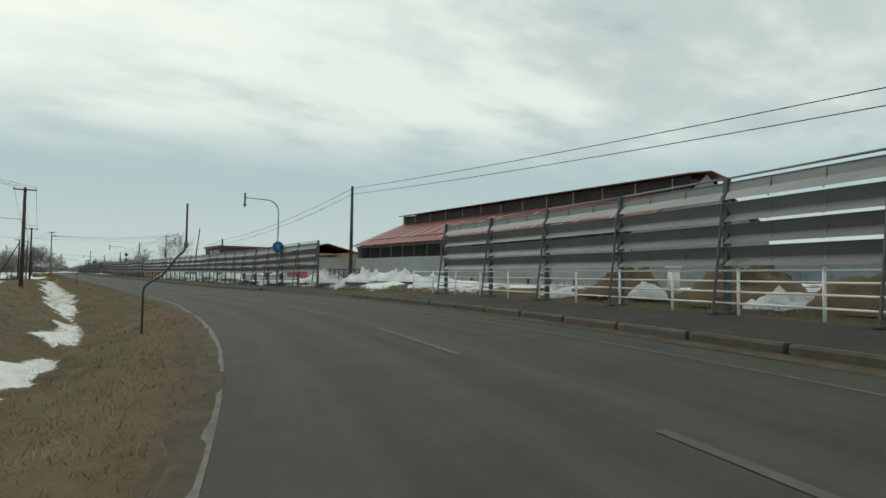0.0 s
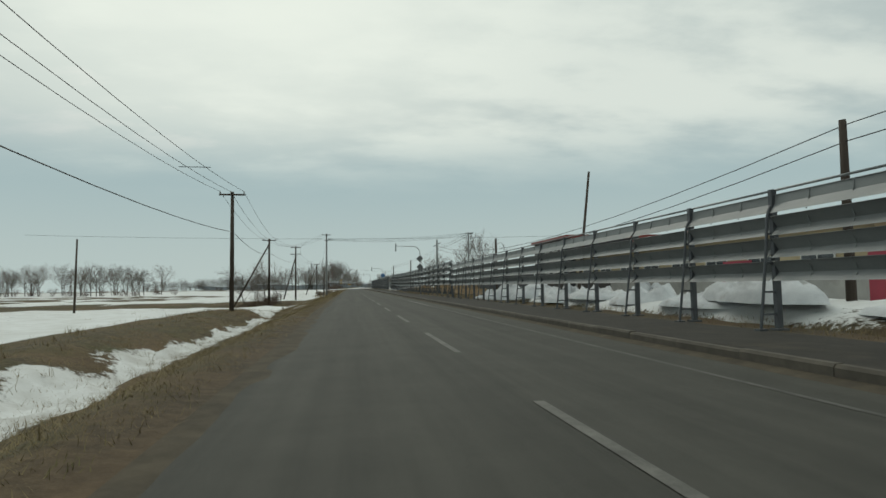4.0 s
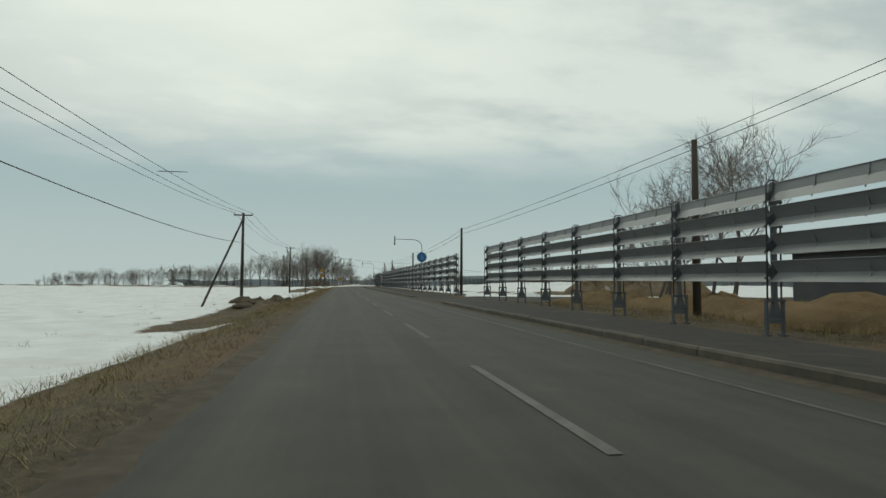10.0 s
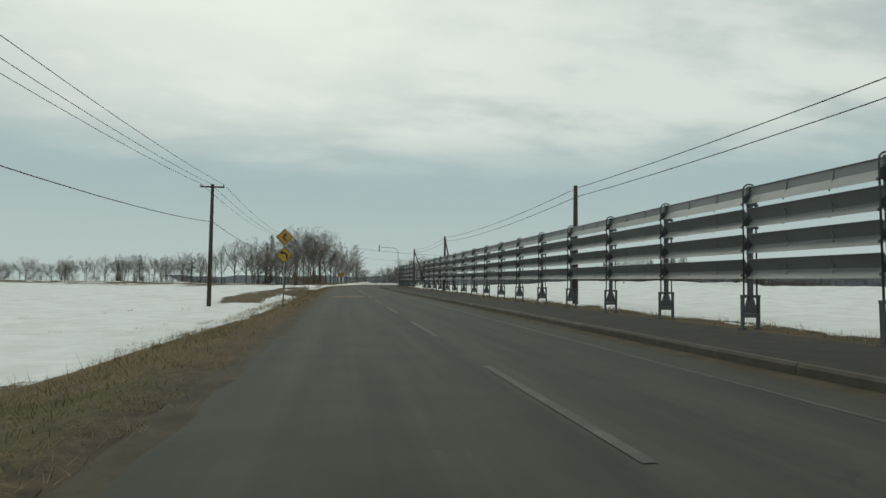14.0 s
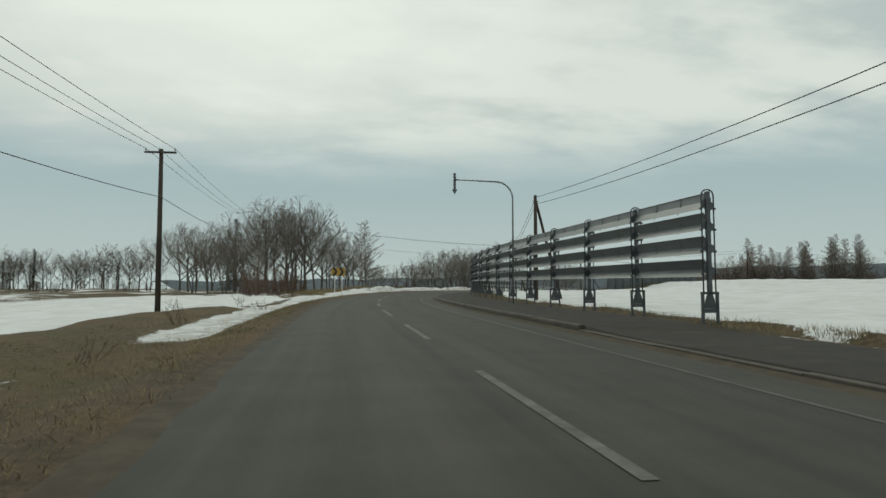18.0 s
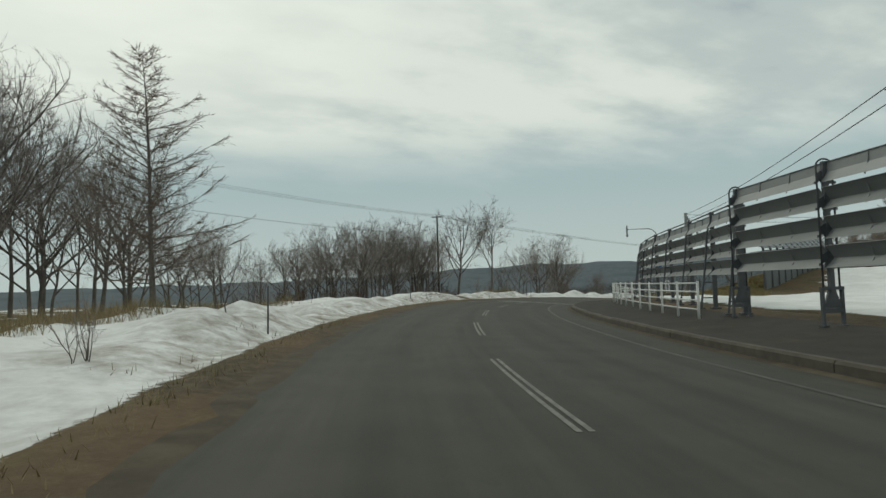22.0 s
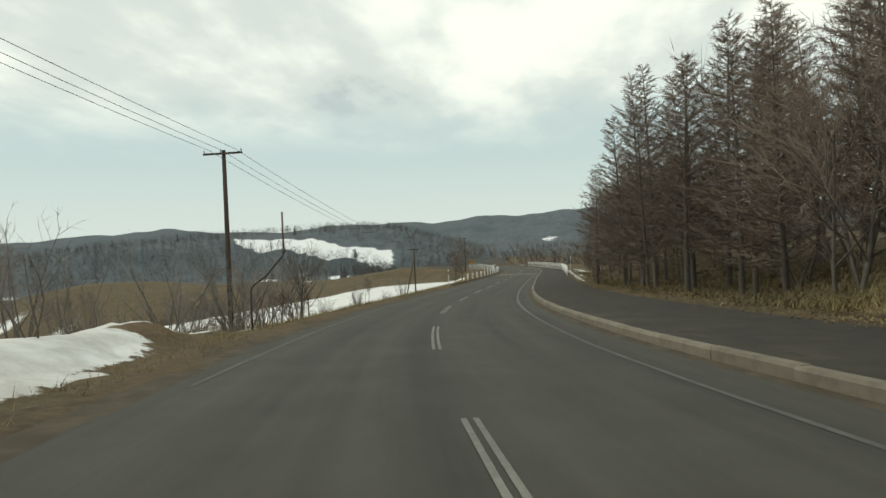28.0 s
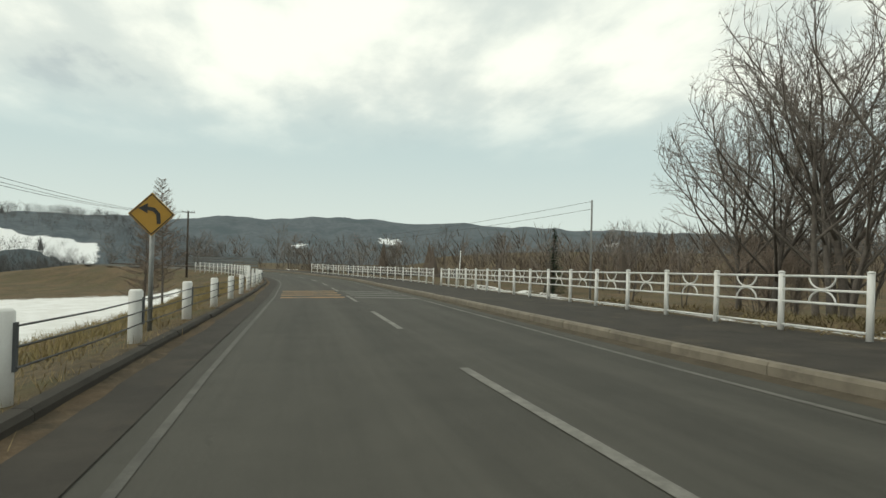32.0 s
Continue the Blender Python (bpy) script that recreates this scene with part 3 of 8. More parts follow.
    snow = snow * (1 - 0.9 * track) - np.where(o < 0, 0.38 * smooth(322, 326, s) * (1 - smooth(334, 337, s)) * (1 - smooth(6.5, 10.5, left)), 0)
    soil = soil + track
    apron = np.where(o < 0, smooth(214, 219, s + w2) * (1 - smooth(226, 231, s + w2)) * (1 - smooth(13, 16, left)), 0)
    snow, soil = snow * (1 - apron), soil + apron
    soil += np.where((o < 0) & (s > 92) & (s < 136) & (left > 4.0) & (left < 11), 0.8, 0)
    dirt = np.clip(1 - smooth(5.2, 9, np.abs(o)), 0, 1) * np.where((o < 0) & ((s < 296) | (s > 352)), 0.35 + 0.5 * ((s < 40) | ((s > 192) & (s < 262))), 0.9) + 0.05
    return z, np.clip(snow, 0, 1), np.clip(soil, 0, 1), dirt


def strip(name, s_list, o_list, dz, mat, soft=True, label="", cover=None, move=None):
    """A ribbon along the road; dz(s, o) above it, for arrays."""
    ss, oo = np.meshgrid(np.asarray(s_list, float), np.asarray(o_list, float), indexing="ij")
    z = road_h(ss, oo) + dz(ss, oo)
    if move:
        oo = oo + move(ss, oo)
    f = [np.interp(ss, LINE[:, 0], LINE[:, k]) for k in (1, 2, 3)]
    x, y = f[0] + oo * np.cos(f[2]), f[1] + oo * np.sin(f[2])
    a, b = ss.shape
    me = bpy.data.meshes.new(name)
    idx = np.arange(a * b).reshape(a, b)
    quads = np.stack([idx[:-1, :-1], idx[:-1, 1:], idx[1:, 1:], idx[1:, :-1]], -1).reshape(-1, 4)
    me.from_pydata(np.stack([x, y, z], -1).reshape(-1, 3).tolist(), [], quads.tolist())
    me.materials.append(mat)
    me.polygons.foreach_set("use_smooth", [soft] * len(me.polygons))
    for key, val in (("across", oo), ("along", ss)):
        me.attributes.new(key, "FLOAT", "POINT").data.foreach_set("value", val.ravel().astype(np.float32))
    if cover is not None:
        paint_cover(me, *cover(ss.ravel(), oo.ravel(), x.ravel(), y.ravel()))
    ob = new(name, me)
    return tagged(ob, label, kind="structure") if label else tagged(ob, kind="structure")


def paint_cover(me, snow, soil, dirt):
    col = me.color_attributes.new("cover", "FLOAT_COLOR", "POINT")
    col.data.foreach_set("color", np.stack([snow, soil, dirt, np.ones_like(snow)], -1).astype(np.float32).ravel())


def build_ground():
    gx = np.r_[-3000, -2200, -1500, -1000, -700, -480, -340, -250, np.arange(-190, -60, 7), np.arange(-60, -22, 2.5), np.arange(-22, 26, 0.8), np.arange(26, 176, 1.25),
               np.arange(177, 260, 4), 275, 300, 340, 400, 480, 600, 800, 1100, 1500, 2100, 3000]
    gy = np.r_[-2500, -1500, -900, -500, -300, -220, np.arange(-170, -110, 5), np.arange(-110, 270, 1.5), np.arange(270, 392, 1.1), np.arange(392, 470, 3), np.arange(470, 700, 12),
               760, 850, 980, 1150, 1400, 1800, 2400, 3200]
    xx, yy = np.meshgrid(gx, gy, indexing="ij")
    z, snow, soil, dirt = lie(xx.ravel(), yy.ravel())
    a, b = xx.shape
    idx = np.arange(a * b).reshape(a, b)
    quads = np.stack([idx[:-1, :-1], idx[1:, :-1], idx[1:, 1:], idx[:-1, 1:]], -1).reshape(-1, 4)
    me = bpy.data.meshes.new("ground")
    me.from_pydata(np.stack([xx.ravel(), yy.ravel(), z], -1).tolist(), [], quads.tolist())
    me.materials.append(ground_mat)
    me.polygons.foreach_set("use_smooth", [True] * len(me.polygons))
    paint_cover(me, snow, soil, dirt)
    tagged(new("ground", me), "snowy fields, dead grass and a valley beyond the bend", kind="structure")


build_ground()
S_ALL = np.r_[np.arange(-150, -48, 1.0), np.arange(-48, 246, 3.0), np.arange(246, 470, 1.0), np.arange(470, 588, 2.0)]
S_ALL_FINE = np.r_[np.arange(-150, 470, 1.0), np.arange(470, 588, 2.0)]
strip("road", S_ALL, np.linspace(-4.05, 4.35, 12), lambda s, o: -0.012 * np.abs(o), asphalt, label="two-lane asphalt road, worn grey")


def verge_dz(s, o):
    e = -o - 3.6
    x = np.interp(s, LINE[:, 0], LINE[:, 1]) + o * np.cos(np.interp(s, LINE[:, 0], LINE[:, 3]))
    y = np.interp(s, LINE[:, 0], LINE[:, 2]) + o * np.sin(np.interp(s, LINE[:, 0], LINE[:, 3]))
    z = lie(x.ravel(), y.ravel())[0].reshape(s.shape) - road_h(s, o)
    lip = -0.045 + 0.07 * smooth(0.1, 0.8, e) + 0.03 * wave(s, o, 1.3, 4) * smooth(0.2, 0.8, e)
    k = smooth(0.6, 1.9, e)
    return lip * (1 - k) + (z + 0.05) * k + (-0.30) * smooth(4.4, 5.4, e)


def verge_cover(s, o, x, y):
    _, snow, soil, dirt = lie(x, y)
    e = -o - 3.6
    lean = -np.minimum(bank(s), 0) / 0.06
    return snow * smooth(1.0 - 0.7 * lean * lean, 1.7 - 0.8 * lean * lean, e), np.clip(soil + 0.85 * (1 - smooth(0.3, 0.9, e)), 0, 1), dirt


strip("verge", np.r_[np.arange(-130, 470, 0.8), np.arange(470, 560, 2)], np.r_[-3.6, -3.8, -4.0, np.arange(-4.25, -9.1, -0.3)][::-1], verge_dz, ground_mat,
      label="grassy verge with dead grass and gravel", cover=verge_cover)
strip("left_gutter", np.arange(440, 560, 1.0), [-4.1, -3.7, -3.3], lambda s, o: -0.012 * np.abs(o) + 0.010 + 0.006 * wave(s, o, 1.2, 17), old_walk, label="dark dirty strip along the kerb")
strip("shoulder", np.arange(-130, 440.2, 0.7), [-3.95, -3.75, -3.55, -3.35], lambda s, o: -0.012 * 3.5 + 0.012 - 0.024 * smooth(-3.62 + 0.17 * wave(s, s * 0, 5, 31) + 0.07 * wave(s, s * 0, 1.1, 32), -3.36 + 0.17 * wave(s, s * 0, 5, 31), o), grit, move=lambda s, o: -0.22 * (1 - smooth(-66, -58, s)) + 0.30 * smooth(-62, -52, s) * (1 - smooth(-10, 10, s)),
      label="grit shoulder, brown and crumbling")
strip("gutter", S_ALL, [4.22, 4.32, 4.42, 4.5], lambda s, o: -0.05 + 0.045 * smooth(4.22, 4.5, o) + 0.006 * wave(s, o, 2, 9), grit, label="gutter full of brown grit", move=lambda s, o: kerb_o(s) - 4.5)
DRIVES = ((-66, -54), (118, 133), (223, 235))


def drive(s):
    """1 where a farm drive crosses the pavement."""
    return sum(smooth(a - 2, a + 1, s) * (1 - smooth(b - 1, b + 2, s)) for a, b in DRIVES)


strip("pavement", S_ALL_FINE, np.r_[4.655, 4.66, np.linspace(4.8, 7.6, 8)], lambda s, o: 0.15 + (walk_z(s) - 0.15) * smooth(4.9, 7.4, o) - 0.10 * drive(s) - 0.4 * (o < 4.657) + 0.01 * wave(s, o, 2.5, 2), old_walk, label="raised asphalt pavement, dusty and cracked", move=lambda s, o: (kerb_o(s) - 4.5) * (7.6 - o) / 2.94)
strip("right_verge", np.arange(-130, 560, 1.0), [7.6, 7.9, 8.2, 8.5, 8.9, 9.3], lambda s, o: walk_z(s) - 0.005 - 0.11 * drive(s) + 0.05 * (1 - drive(s)) * wave(s, o, 1.5, 6) * smooth(7.7, 8.4, o) - 0.12 * drive(s) * smooth(7.6, 7.9, o) - 0.25 * smooth(8.9, 9.3, o), ground_mat,
      label="strip of dead grass and dirty snow under the fence",
      cover=lambda s, o, x, y: (lie(x, y)[1] * smooth(8.1, 9.0, o) + 0.35 * smooth(124, 136, s) * smooth(8.0, 8.6, o) * (1 - smooth(334, 342, s)) + 0.85 * smooth(428, 440, s) * (1 - smooth(482, 492, s)) * np.exp(-((o - 8.2 - 0.15 * wave(s, o * 0, 6, 41)) / 0.28) ** 2), 0.75 * np.ones_like(s), np.ones_like(s)))

strip("drive_apron", np.arange(117.5, 136.6, 0.7), np.r_[7.55, 7.8, np.arange(8.4, 26, 1.1)], lambda s, o: 0.055 + 0.02 * wave(s, o, 1.7, 19) + 0.03 * wave(s, o, 6, 20), old_walk, label="worn asphalt apron of a farm drive, dusty with soil",
      move=lambda s, o: 1.5 * wave(s, s * 0, 7, 33) * smooth(20, 25, o))


# ---- markings, kerbs ----
def paint(name, s0, s1, o0, o1, mat, label, category="road marking", group="", step=1.0, off_of=None):
    """A thin painted patch that follows the road."""
    n = max(2, int(abs(s1 - s0) / step) + 1)
    sh = Shape()
    ss = np.linspace(s0, s1, n)
    for s in ss:
        d = off_of(s) if off_of else 0.0
        for o in (o0 + d, (o0 + o1) / 2 + d, o1 + d):
            sh.v.append(tuple(at(s, o, 0.005 - 0.012 * abs(o))))
    for i in range(n - 1):
        for k in (0, 1):
            sh.f.append((i * 3 + k, i * 3 + k + 1, i * 3 + k + 4, i * 3 + k + 3))
    ob = new(name, sh.mesh(name, mat))
    return tagged(ob, label, category, group, "structure")


for s in [*np.arange(-115.8, 260, 10.0), *np.linspace(263.9, 312.0, 6), *np.linspace(321.7, 349.6, 4), *np.linspace(360.0, 401.3, 5), *np.linspace(411.0, 461.0, 6), *np.arange(471, 560, 10.0)]:
    faint = 92 < s < 190 or 262 < s < 405
    off = float(np.interp(s + 2, (262, 277, 295, 310, 324, 342, 352, 365, 380), (0, -0.25, -0.42, -0.05, 0.5, 0.38, 0.0, 0.1, 0)))
    if 262 < s < 405:
        for d in (-0.055, 0.055):
            paint("centre_line_dash", s, s + 5, off + d - 0.028, off + d + 0.028, mid_paint, "thin half of a worn double centre line dash", group="centre line dashes")
        continue
    paint("centre_line_dash", s, s + 5, off - 0.065, off + 0.065, ghost_paint if s < -58 or faint else faint_paint if s < 262 else mid_paint, "worn white centre line dash", group="centre line dashes")
paint("edge_line", -140, -56, -3.04, -2.92, faint_paint, "worn white edge line", off_of=lambda s: float(np.interp(s, (-90, -70, -62, -55), (-0.66, -0.62, -0.34, -0.2))))
paint("edge_line", 388, 600, -3.09, -3.01, ghost_paint, "worn white edge line", off_of=lambda s: -0.3 * float(smooth(400, 370, s)))
paint("edge_line", -140, 12.9, 2.98, 3.08, ghost_paint, "worn white edge line")
paint("edge_line", 26.1, 112, 2.98, 3.08, ghost_paint, "worn white edge line")
edge_off = lambda s: float(np.interp(s, (270, 300, 325, 350, 375, 405, 600), (0, -0.05, 0.1, -0.25, -0.25, -0.15, -0.2)))
paint("edge_line", 13.0, 26, 2.97, 3.09, mid_paint, "short clear stretch of white edge line")
paint("edge_line", 136, 340, 2.99, 3.09, ghost_paint, "worn white edge line", off_of=edge_off)
paint("edge_line", 340, 400, 2.99, 3.08, ghost_paint, "faint white edge line along the kerb", off_of=edge_off)
paint("edge_line", 400, 600, 2.99, 3.1, faint_paint, "white edge line along the kerb", off_of=edge_off)
for s in (197.2, 198.9):
    paint("slow_down_stripe", s, s + 0.75, -2.7, -0.4, red_paint, "worn orange rumble stripe", group="rumble stripes")
for s in (474.0, 476.2, 478.4, 480.6):
    paint("slow_down_stripe", s, s + 0.9, -2.8, -0.2, red_paint, "worn orange rumble stripe", group="rumble stripes")
    paint("slow_down_stripe", s, s + 0.9, 0.2, 2.8, faint_paint, "pale worn rumble stripe", group="rumble stripes")
ssh = Shape()
for i in range(25):
    f = i / 24
    o = -2.3 + 6.3 * f
    half = (0.85 - 0.50 * f) * min(1, 6 * f + 0.2) + 0.06 * math.sin(i * 1.7)
    for w in (-half, half + 0.04 * math.sin(i * 2.9)):
        ssh.v.append(tuple(at(336.6 - 2.0 * f + w, o, 0.010 - 0.012 * abs(o))))
    if i:
        ssh.f.append((2 * i - 2, 2 * i - 1, 2 * i + 1, 2 * i))
thin_salt = Shape()
for i in range(17):
    f = i / 16
    o = -3.3 + 3.7 * f
    half = (0.30 - 0.20 * f) * (1 + 0.25 * math.sin(i * 2.3))
    for w in (-half, half + 0.05 * math.sin(i * 1.9)):
        thin_salt.v.append(tuple(at(332.3 + 0.15 * f + w, o, 0.010 - 0.012 * abs(o))))
    if i:
        thin_salt.f.append((2 * i - 2, 2 * i - 1, 2 * i + 1, 2 * i))
tagged(new("salt_streak", thin_salt.mesh("salt_streak", faint_paint)), "thin grey salt streak across one lane", "road marking", kind="structure")
tagged(new("salt_streak", ssh.mesh("salt_streak", white_patch)), "whitish salt streak slanting across the road", "road marking", kind="structure")


def kerb_run(s0, s1, drops=(), side=1, mat=None):
    """Kerb stones two metres long, each with a chamfered edge; low ones where a drive crosses."""
    run = base("kerb", Matrix.Identity(4), "weathered concrete kerb stones, dusty brown", "kerb", kind="structure")
    outline = [(0, -0.25), (0, 0.12), (0.035, 0.165), (0.17, 0.165), (0.17, -0.25)]
    tall, low = Shape(), Shape()
    tall.prism(outline, 0.004, 1.994)
    low.prism([(u, v if v < 0 else v * 0.22) for u, v in outline], 0.004, 1.994)
    mt, ml = tall.mesh("kerb_stone", mat or concrete), low.mesh("kerb_stone", mat or concrete)
    s, count = s0, 0
    while s < s1:
        a, b = at(s, kerb_o(s) if side > 0 else -4.05), at(s + 2, kerb_o(s + 2) if side > 0 else -4.05)
        d = b - a
        m = Matrix.Translation(a) @ Matrix.Rotation(math.atan2(-d.x, d.y), 4, "Z") @ Matrix.Rotation(math.atan2(d.z, math.hypot(d.x, d.y)), 4, "X")
        if side < 0:
            m = Matrix.Translation((0, 0, -0.08)) @ m @ Matrix.Diagonal((-1, 1, 1, 1))
        dropped = any(p <= s <= q for p, q in drops)
        ob = part("kerb_stone", ml if dropped else mt, concrete, run)
        ob.matrix_basis = m @ pose(random.uniform(-0.012, 0.012), 0, random.uniform(-0.012, 0.008), 0, 0, random.uniform(-0.25, 0.25))
        s += 2.0
    return run


kerb_run(-130, 120, DRIVES, mat=dusty_kerb)
kerb_run(120, 345, DRIVES, mat=dusty_kerb)
kerb_run(345, 560)
kerb_run(440, 520, side=-1, mat=old_walk)


# ---- snow fences ----
steel = surface("galvanised_steel_panel", (0.165, 0.176, 0.178), (0.235, 0.246, 0.244), 0.55, 0.3, 1.5, 40, 0.05, 0.002, (0.16, 0.155, 0.145), (0.55, 0.72), vary=0.10, stretch=(1, 0.25, 1))
dark_steel = surface("dark_weathered_steel", (0.070, 0.077, 0.085), (0.115, 0.122, 0.130), 0.6, 0.4, 3, 60, 0.1, 0.002, (0.16, 0.125, 0.10), (0.6, 0.75))
white_rail = surface("white_painted_steel", (0.72, 0.73, 0.72), (0.62, 0.62, 0.60), 0.45, 0, 3, 50, 0.05, 0.002, (0.38, 0.33, 0.27), (0.62, 0.76))
BAY = 4.0
O_FENCE = 7.85


def louvre(up):
    """One folded sheet between two posts, y along the bay; the fold lies back from the road."""
    sh = Shape()
    t = 0.012
    a, c, d = (-0.085, 0.27), (0.075, 0.0), (-0.115, -0.21)
    if up:
        a, c, d = (0.05, 0.26), (0.03, 0.03), (-0.10, -0.20)
    lip = 0.03
    prof = [(a[0] - lip, a[1]), a, c, d, (d[0] - lip, d[1] - 0.005)]
    rim = prof + [(u + t, v + t) for u, v in prof[::-1]]
    sh.prism(rim, 0.06, BAY - 0.06)
    return sh


def louvre_seams(up):
    sh = Shape()
    for y in (0.0,):
        sh.box((-0.012 if not up else 0.03, y, 0.13), (0.02, 0.025, 0.26), 0, Matrix.Rotation(radians(-15 if not up else 7), 3, "Y"))
        sh.box((-0.03, y, -0.13), (0.02, 0.025, 0.2), 0, Matrix.Rotation(radians(27 if not up else 16), 3, "Y"))
    return sh


def ornate_post():
    """Column with two side rods under an arch, clip plates and a bolted foot frame."""
    col = Shape()
    col.box((0, 0, 2.25), (0.10, 0.10, 3.0)).box((0, 0, 3.42), (0.12, 0.14, 0.30))
    rods = Shape()
    pts = [(0, -0.175, 0.80), (0, -0.175, 3.58)] + [(0, -0.175 * math.cos(a), 3.64 + 0.17 * math.sin(a)) for a in np.linspace(0.1, math.pi - 0.1, 9)] + [(0, 0.175, 3.58), (0, 0.175, 0.80)]
    rods.tube(pts, 0.022, 6)
    clips = Shape()
    for z in (0.0,):
        clips.box((0, 0, 0), (0.114, 0.12, 0.20))
        for y, u in ((1, 0.10), (-1, -0.06)):
            # bent plates that hold the louvres; daylight shows between them
            ring = [(0.045, -0.17), (0.115, -0.09), (0.178, -0.13), (0.178, 0.07), (0.115, 0.11), (0.045, 0.17)]
            pts = [(w, y * a, z + b + u * 0.4) for w in (-0.012, 0.012) for a, b in ring]
            clips.add(pts, [(5, 4, 3, 2, 1, 0), (6, 7, 8, 9, 10, 11)] + [(i, (i + 1) % 6, 6 + (i + 1) % 6, 6 + i) for i in range(6)])
            clips.box((0, y * 0.205, z - 0.1), (0.05, 0.04, 0.06))
    foot = Shape()
    for y in (-0.21, 0.21):
        foot.box((0, y, 0.43), (0.09, 0.05, 0.86)).box((0, y, 0.02), (0.2, 0.11, 0.04))
    foot.box((0, 0, 0.86), (0.10, 0.48, 0.07)).box((0, 0, 0.36), (0.08, 0.42, 0.11))
    foot.add([(-0.03, -0.19, 0.42), (-0.03, 0.19, 0.42), (-0.03, 0.07, 0.82), (-0.03, -0.07, 0.82), (0.03, -0.19, 0.42), (0.03, 0.19, 0.42), (0.03, 0.07, 0.82), (0.03, -0.07, 0.82)],
             [(0, 1, 2, 3), (7, 6, 5, 4), (0, 4, 5, 1), (1, 5, 6, 2), (2, 6, 7, 3), (3, 7, 4, 0)])
    return col, rods, clips, foot


def ladder_post():
    """Plain column with a raking stay in front, rungs between, and a peg on top."""
    col = Shape()
    col.box((0, 0, 1.83), (0.13, 0.13, 3.66)).box((0, 0, 0.03), (0.3, 0.3, 0.06))
    stay = Shape()
    stay.tube([(-0.10, 0, 3.15), (-0.17, 0, 2.9), (-0.24, 0, 2.0), (-0.34, 0, 1.1), (-0.46, 0, 0.05)], 0.035, 6)
    stay.tube([(0, 0, 3.32), (-0.10, 0, 3.15)], 0.035, 6)
    for z, x in ((2.5, -0.21), (1.75, -0.26), (1.0, -0.35), (0.42, -0.42)):
        stay.box((x / 2, 0, z), (abs(x), 0.05, 0.05))
    stay.box((-0.46, 0, 0.03), (0.22, 0.22, 0.05))
    return col, stay


LEVELS = {"ornate": (3.28, 2.71, 2.08, 1.46), "ladder": (2.92, 2.40, 1.88, 1.35)}
TALL = {"ornate": 0.948, "ladder": 0.90}
pane_dn, pane_up = louvre(False).mesh("panel", steel), louvre(True).mesh("panel", steel)
seam_dn, seam_up = louvre_seams(False).mesh("panel_strap", steel), louvre_seams(True).mesh("panel_strap", steel)
orn = [sh.mesh(nm, dark_steel, sm) for sh, nm, sm in zip(ornate_post(), ("post", "side_rod", "clip", "foot_frame"), (False, True, False, False))]
lad = [sh.mesh(nm, dark_steel, False) for sh, nm in zip(ladder_post(), ("post", "stay"))]
top_rail = Shape().tube([(0, 0.0, 0), (0, BAY, 0)], 0.028, 6).mesh("top_rail", steel, True)


def snow_fence(s0, bays, kind, o=O_FENCE, label="", step=BAY):
    out = o if callable(o) else (lambda s: o)
    run = base("snow_fence", stand(s0, out(s0), float(walk_z(s0))), label, "snow fence", "snow fences along the road")
    inv = run.matrix_basis.inverted()
    for k in range(bays + 1):
        s = s0 + k * step
        a, b = at(s, out(s), float(walk_z(s))), at(s + step, out(s + step), float(walk_z(s + step)))
        d = b - a
        grow = Matrix.Diagonal((1, 1, TALL[kind], 1))
        m = inv @ Matrix.Translation(a) @ Matrix.Rotation(math.atan2(-d.x, d.y), 4, "Z")
        lean = pose(0, 0, 0, random.uniform(-0.4, 0.4), random.uniform(-0.5, 0.5), 0)
        if kind == "ornate":
            p = part("post", orn[0], None, run)
            p.matrix_basis = m @ lean @ pose(-0.03, 0, 0, 0, 0, 90) @ Matrix.Diagonal((1, 1.02, TALL[kind], 1))
            part("side_rod", orn[1], None, p)
            part("foot_frame", orn[3], None, p)
            for z in (3.36, 2.76, 2.14, 1.50):
                part("clip", orn[2], None, p).matrix_basis = pose(0, 0, z)
        else:
            p = part("post", lad[0], None, run)
            p.matrix_basis = m @ lean @ grow
            part("stay", lad[1], None, p)
        if k == bays:
            break
        slope = Matrix.Rotation(math.atan2(d.z, math.hypot(d.x, d.y)), 4, "X")
        for i, z in enumerate(LEVELS[kind]):
            up = i == 0
            q = part("panel", pane_up if up else pane_dn, None, run)
            q.matrix_basis = m @ slope @ Matrix.Diagonal((1, d.length / BAY, 1, 1)) @ pose(-0.05, 0, z, 0, random.uniform(-1.5, 1.5), 0) @ Matrix.Diagonal((1, 1, 0.97 if kind == "ornate" else 0.92, 1))
            for y in (1.35, 2.7):
                part("panel_strap", seam_up if up else seam_dn, None, q).matrix_basis = pose(0, y, 0)
        if kind == "ladder":
            part("top_rail", top_rail, None, run).matrix_basis = m @ slope @ Matrix.Diagonal((1, d.length / BAY, 1, 1)) @ pose(0, 0, 3.27)
    return run


LADDER, ORNATE = "galvanised louvred snow fence on posts with raking stays", "galvanised louvred snow fence on dark arched posts"
snow_fence(-109.15, 11, "ladder", label=LADDER, step=3.65)
near_fence = snow_fence(-53.4, 24, "ladder", label=LADDER, step=3.557)
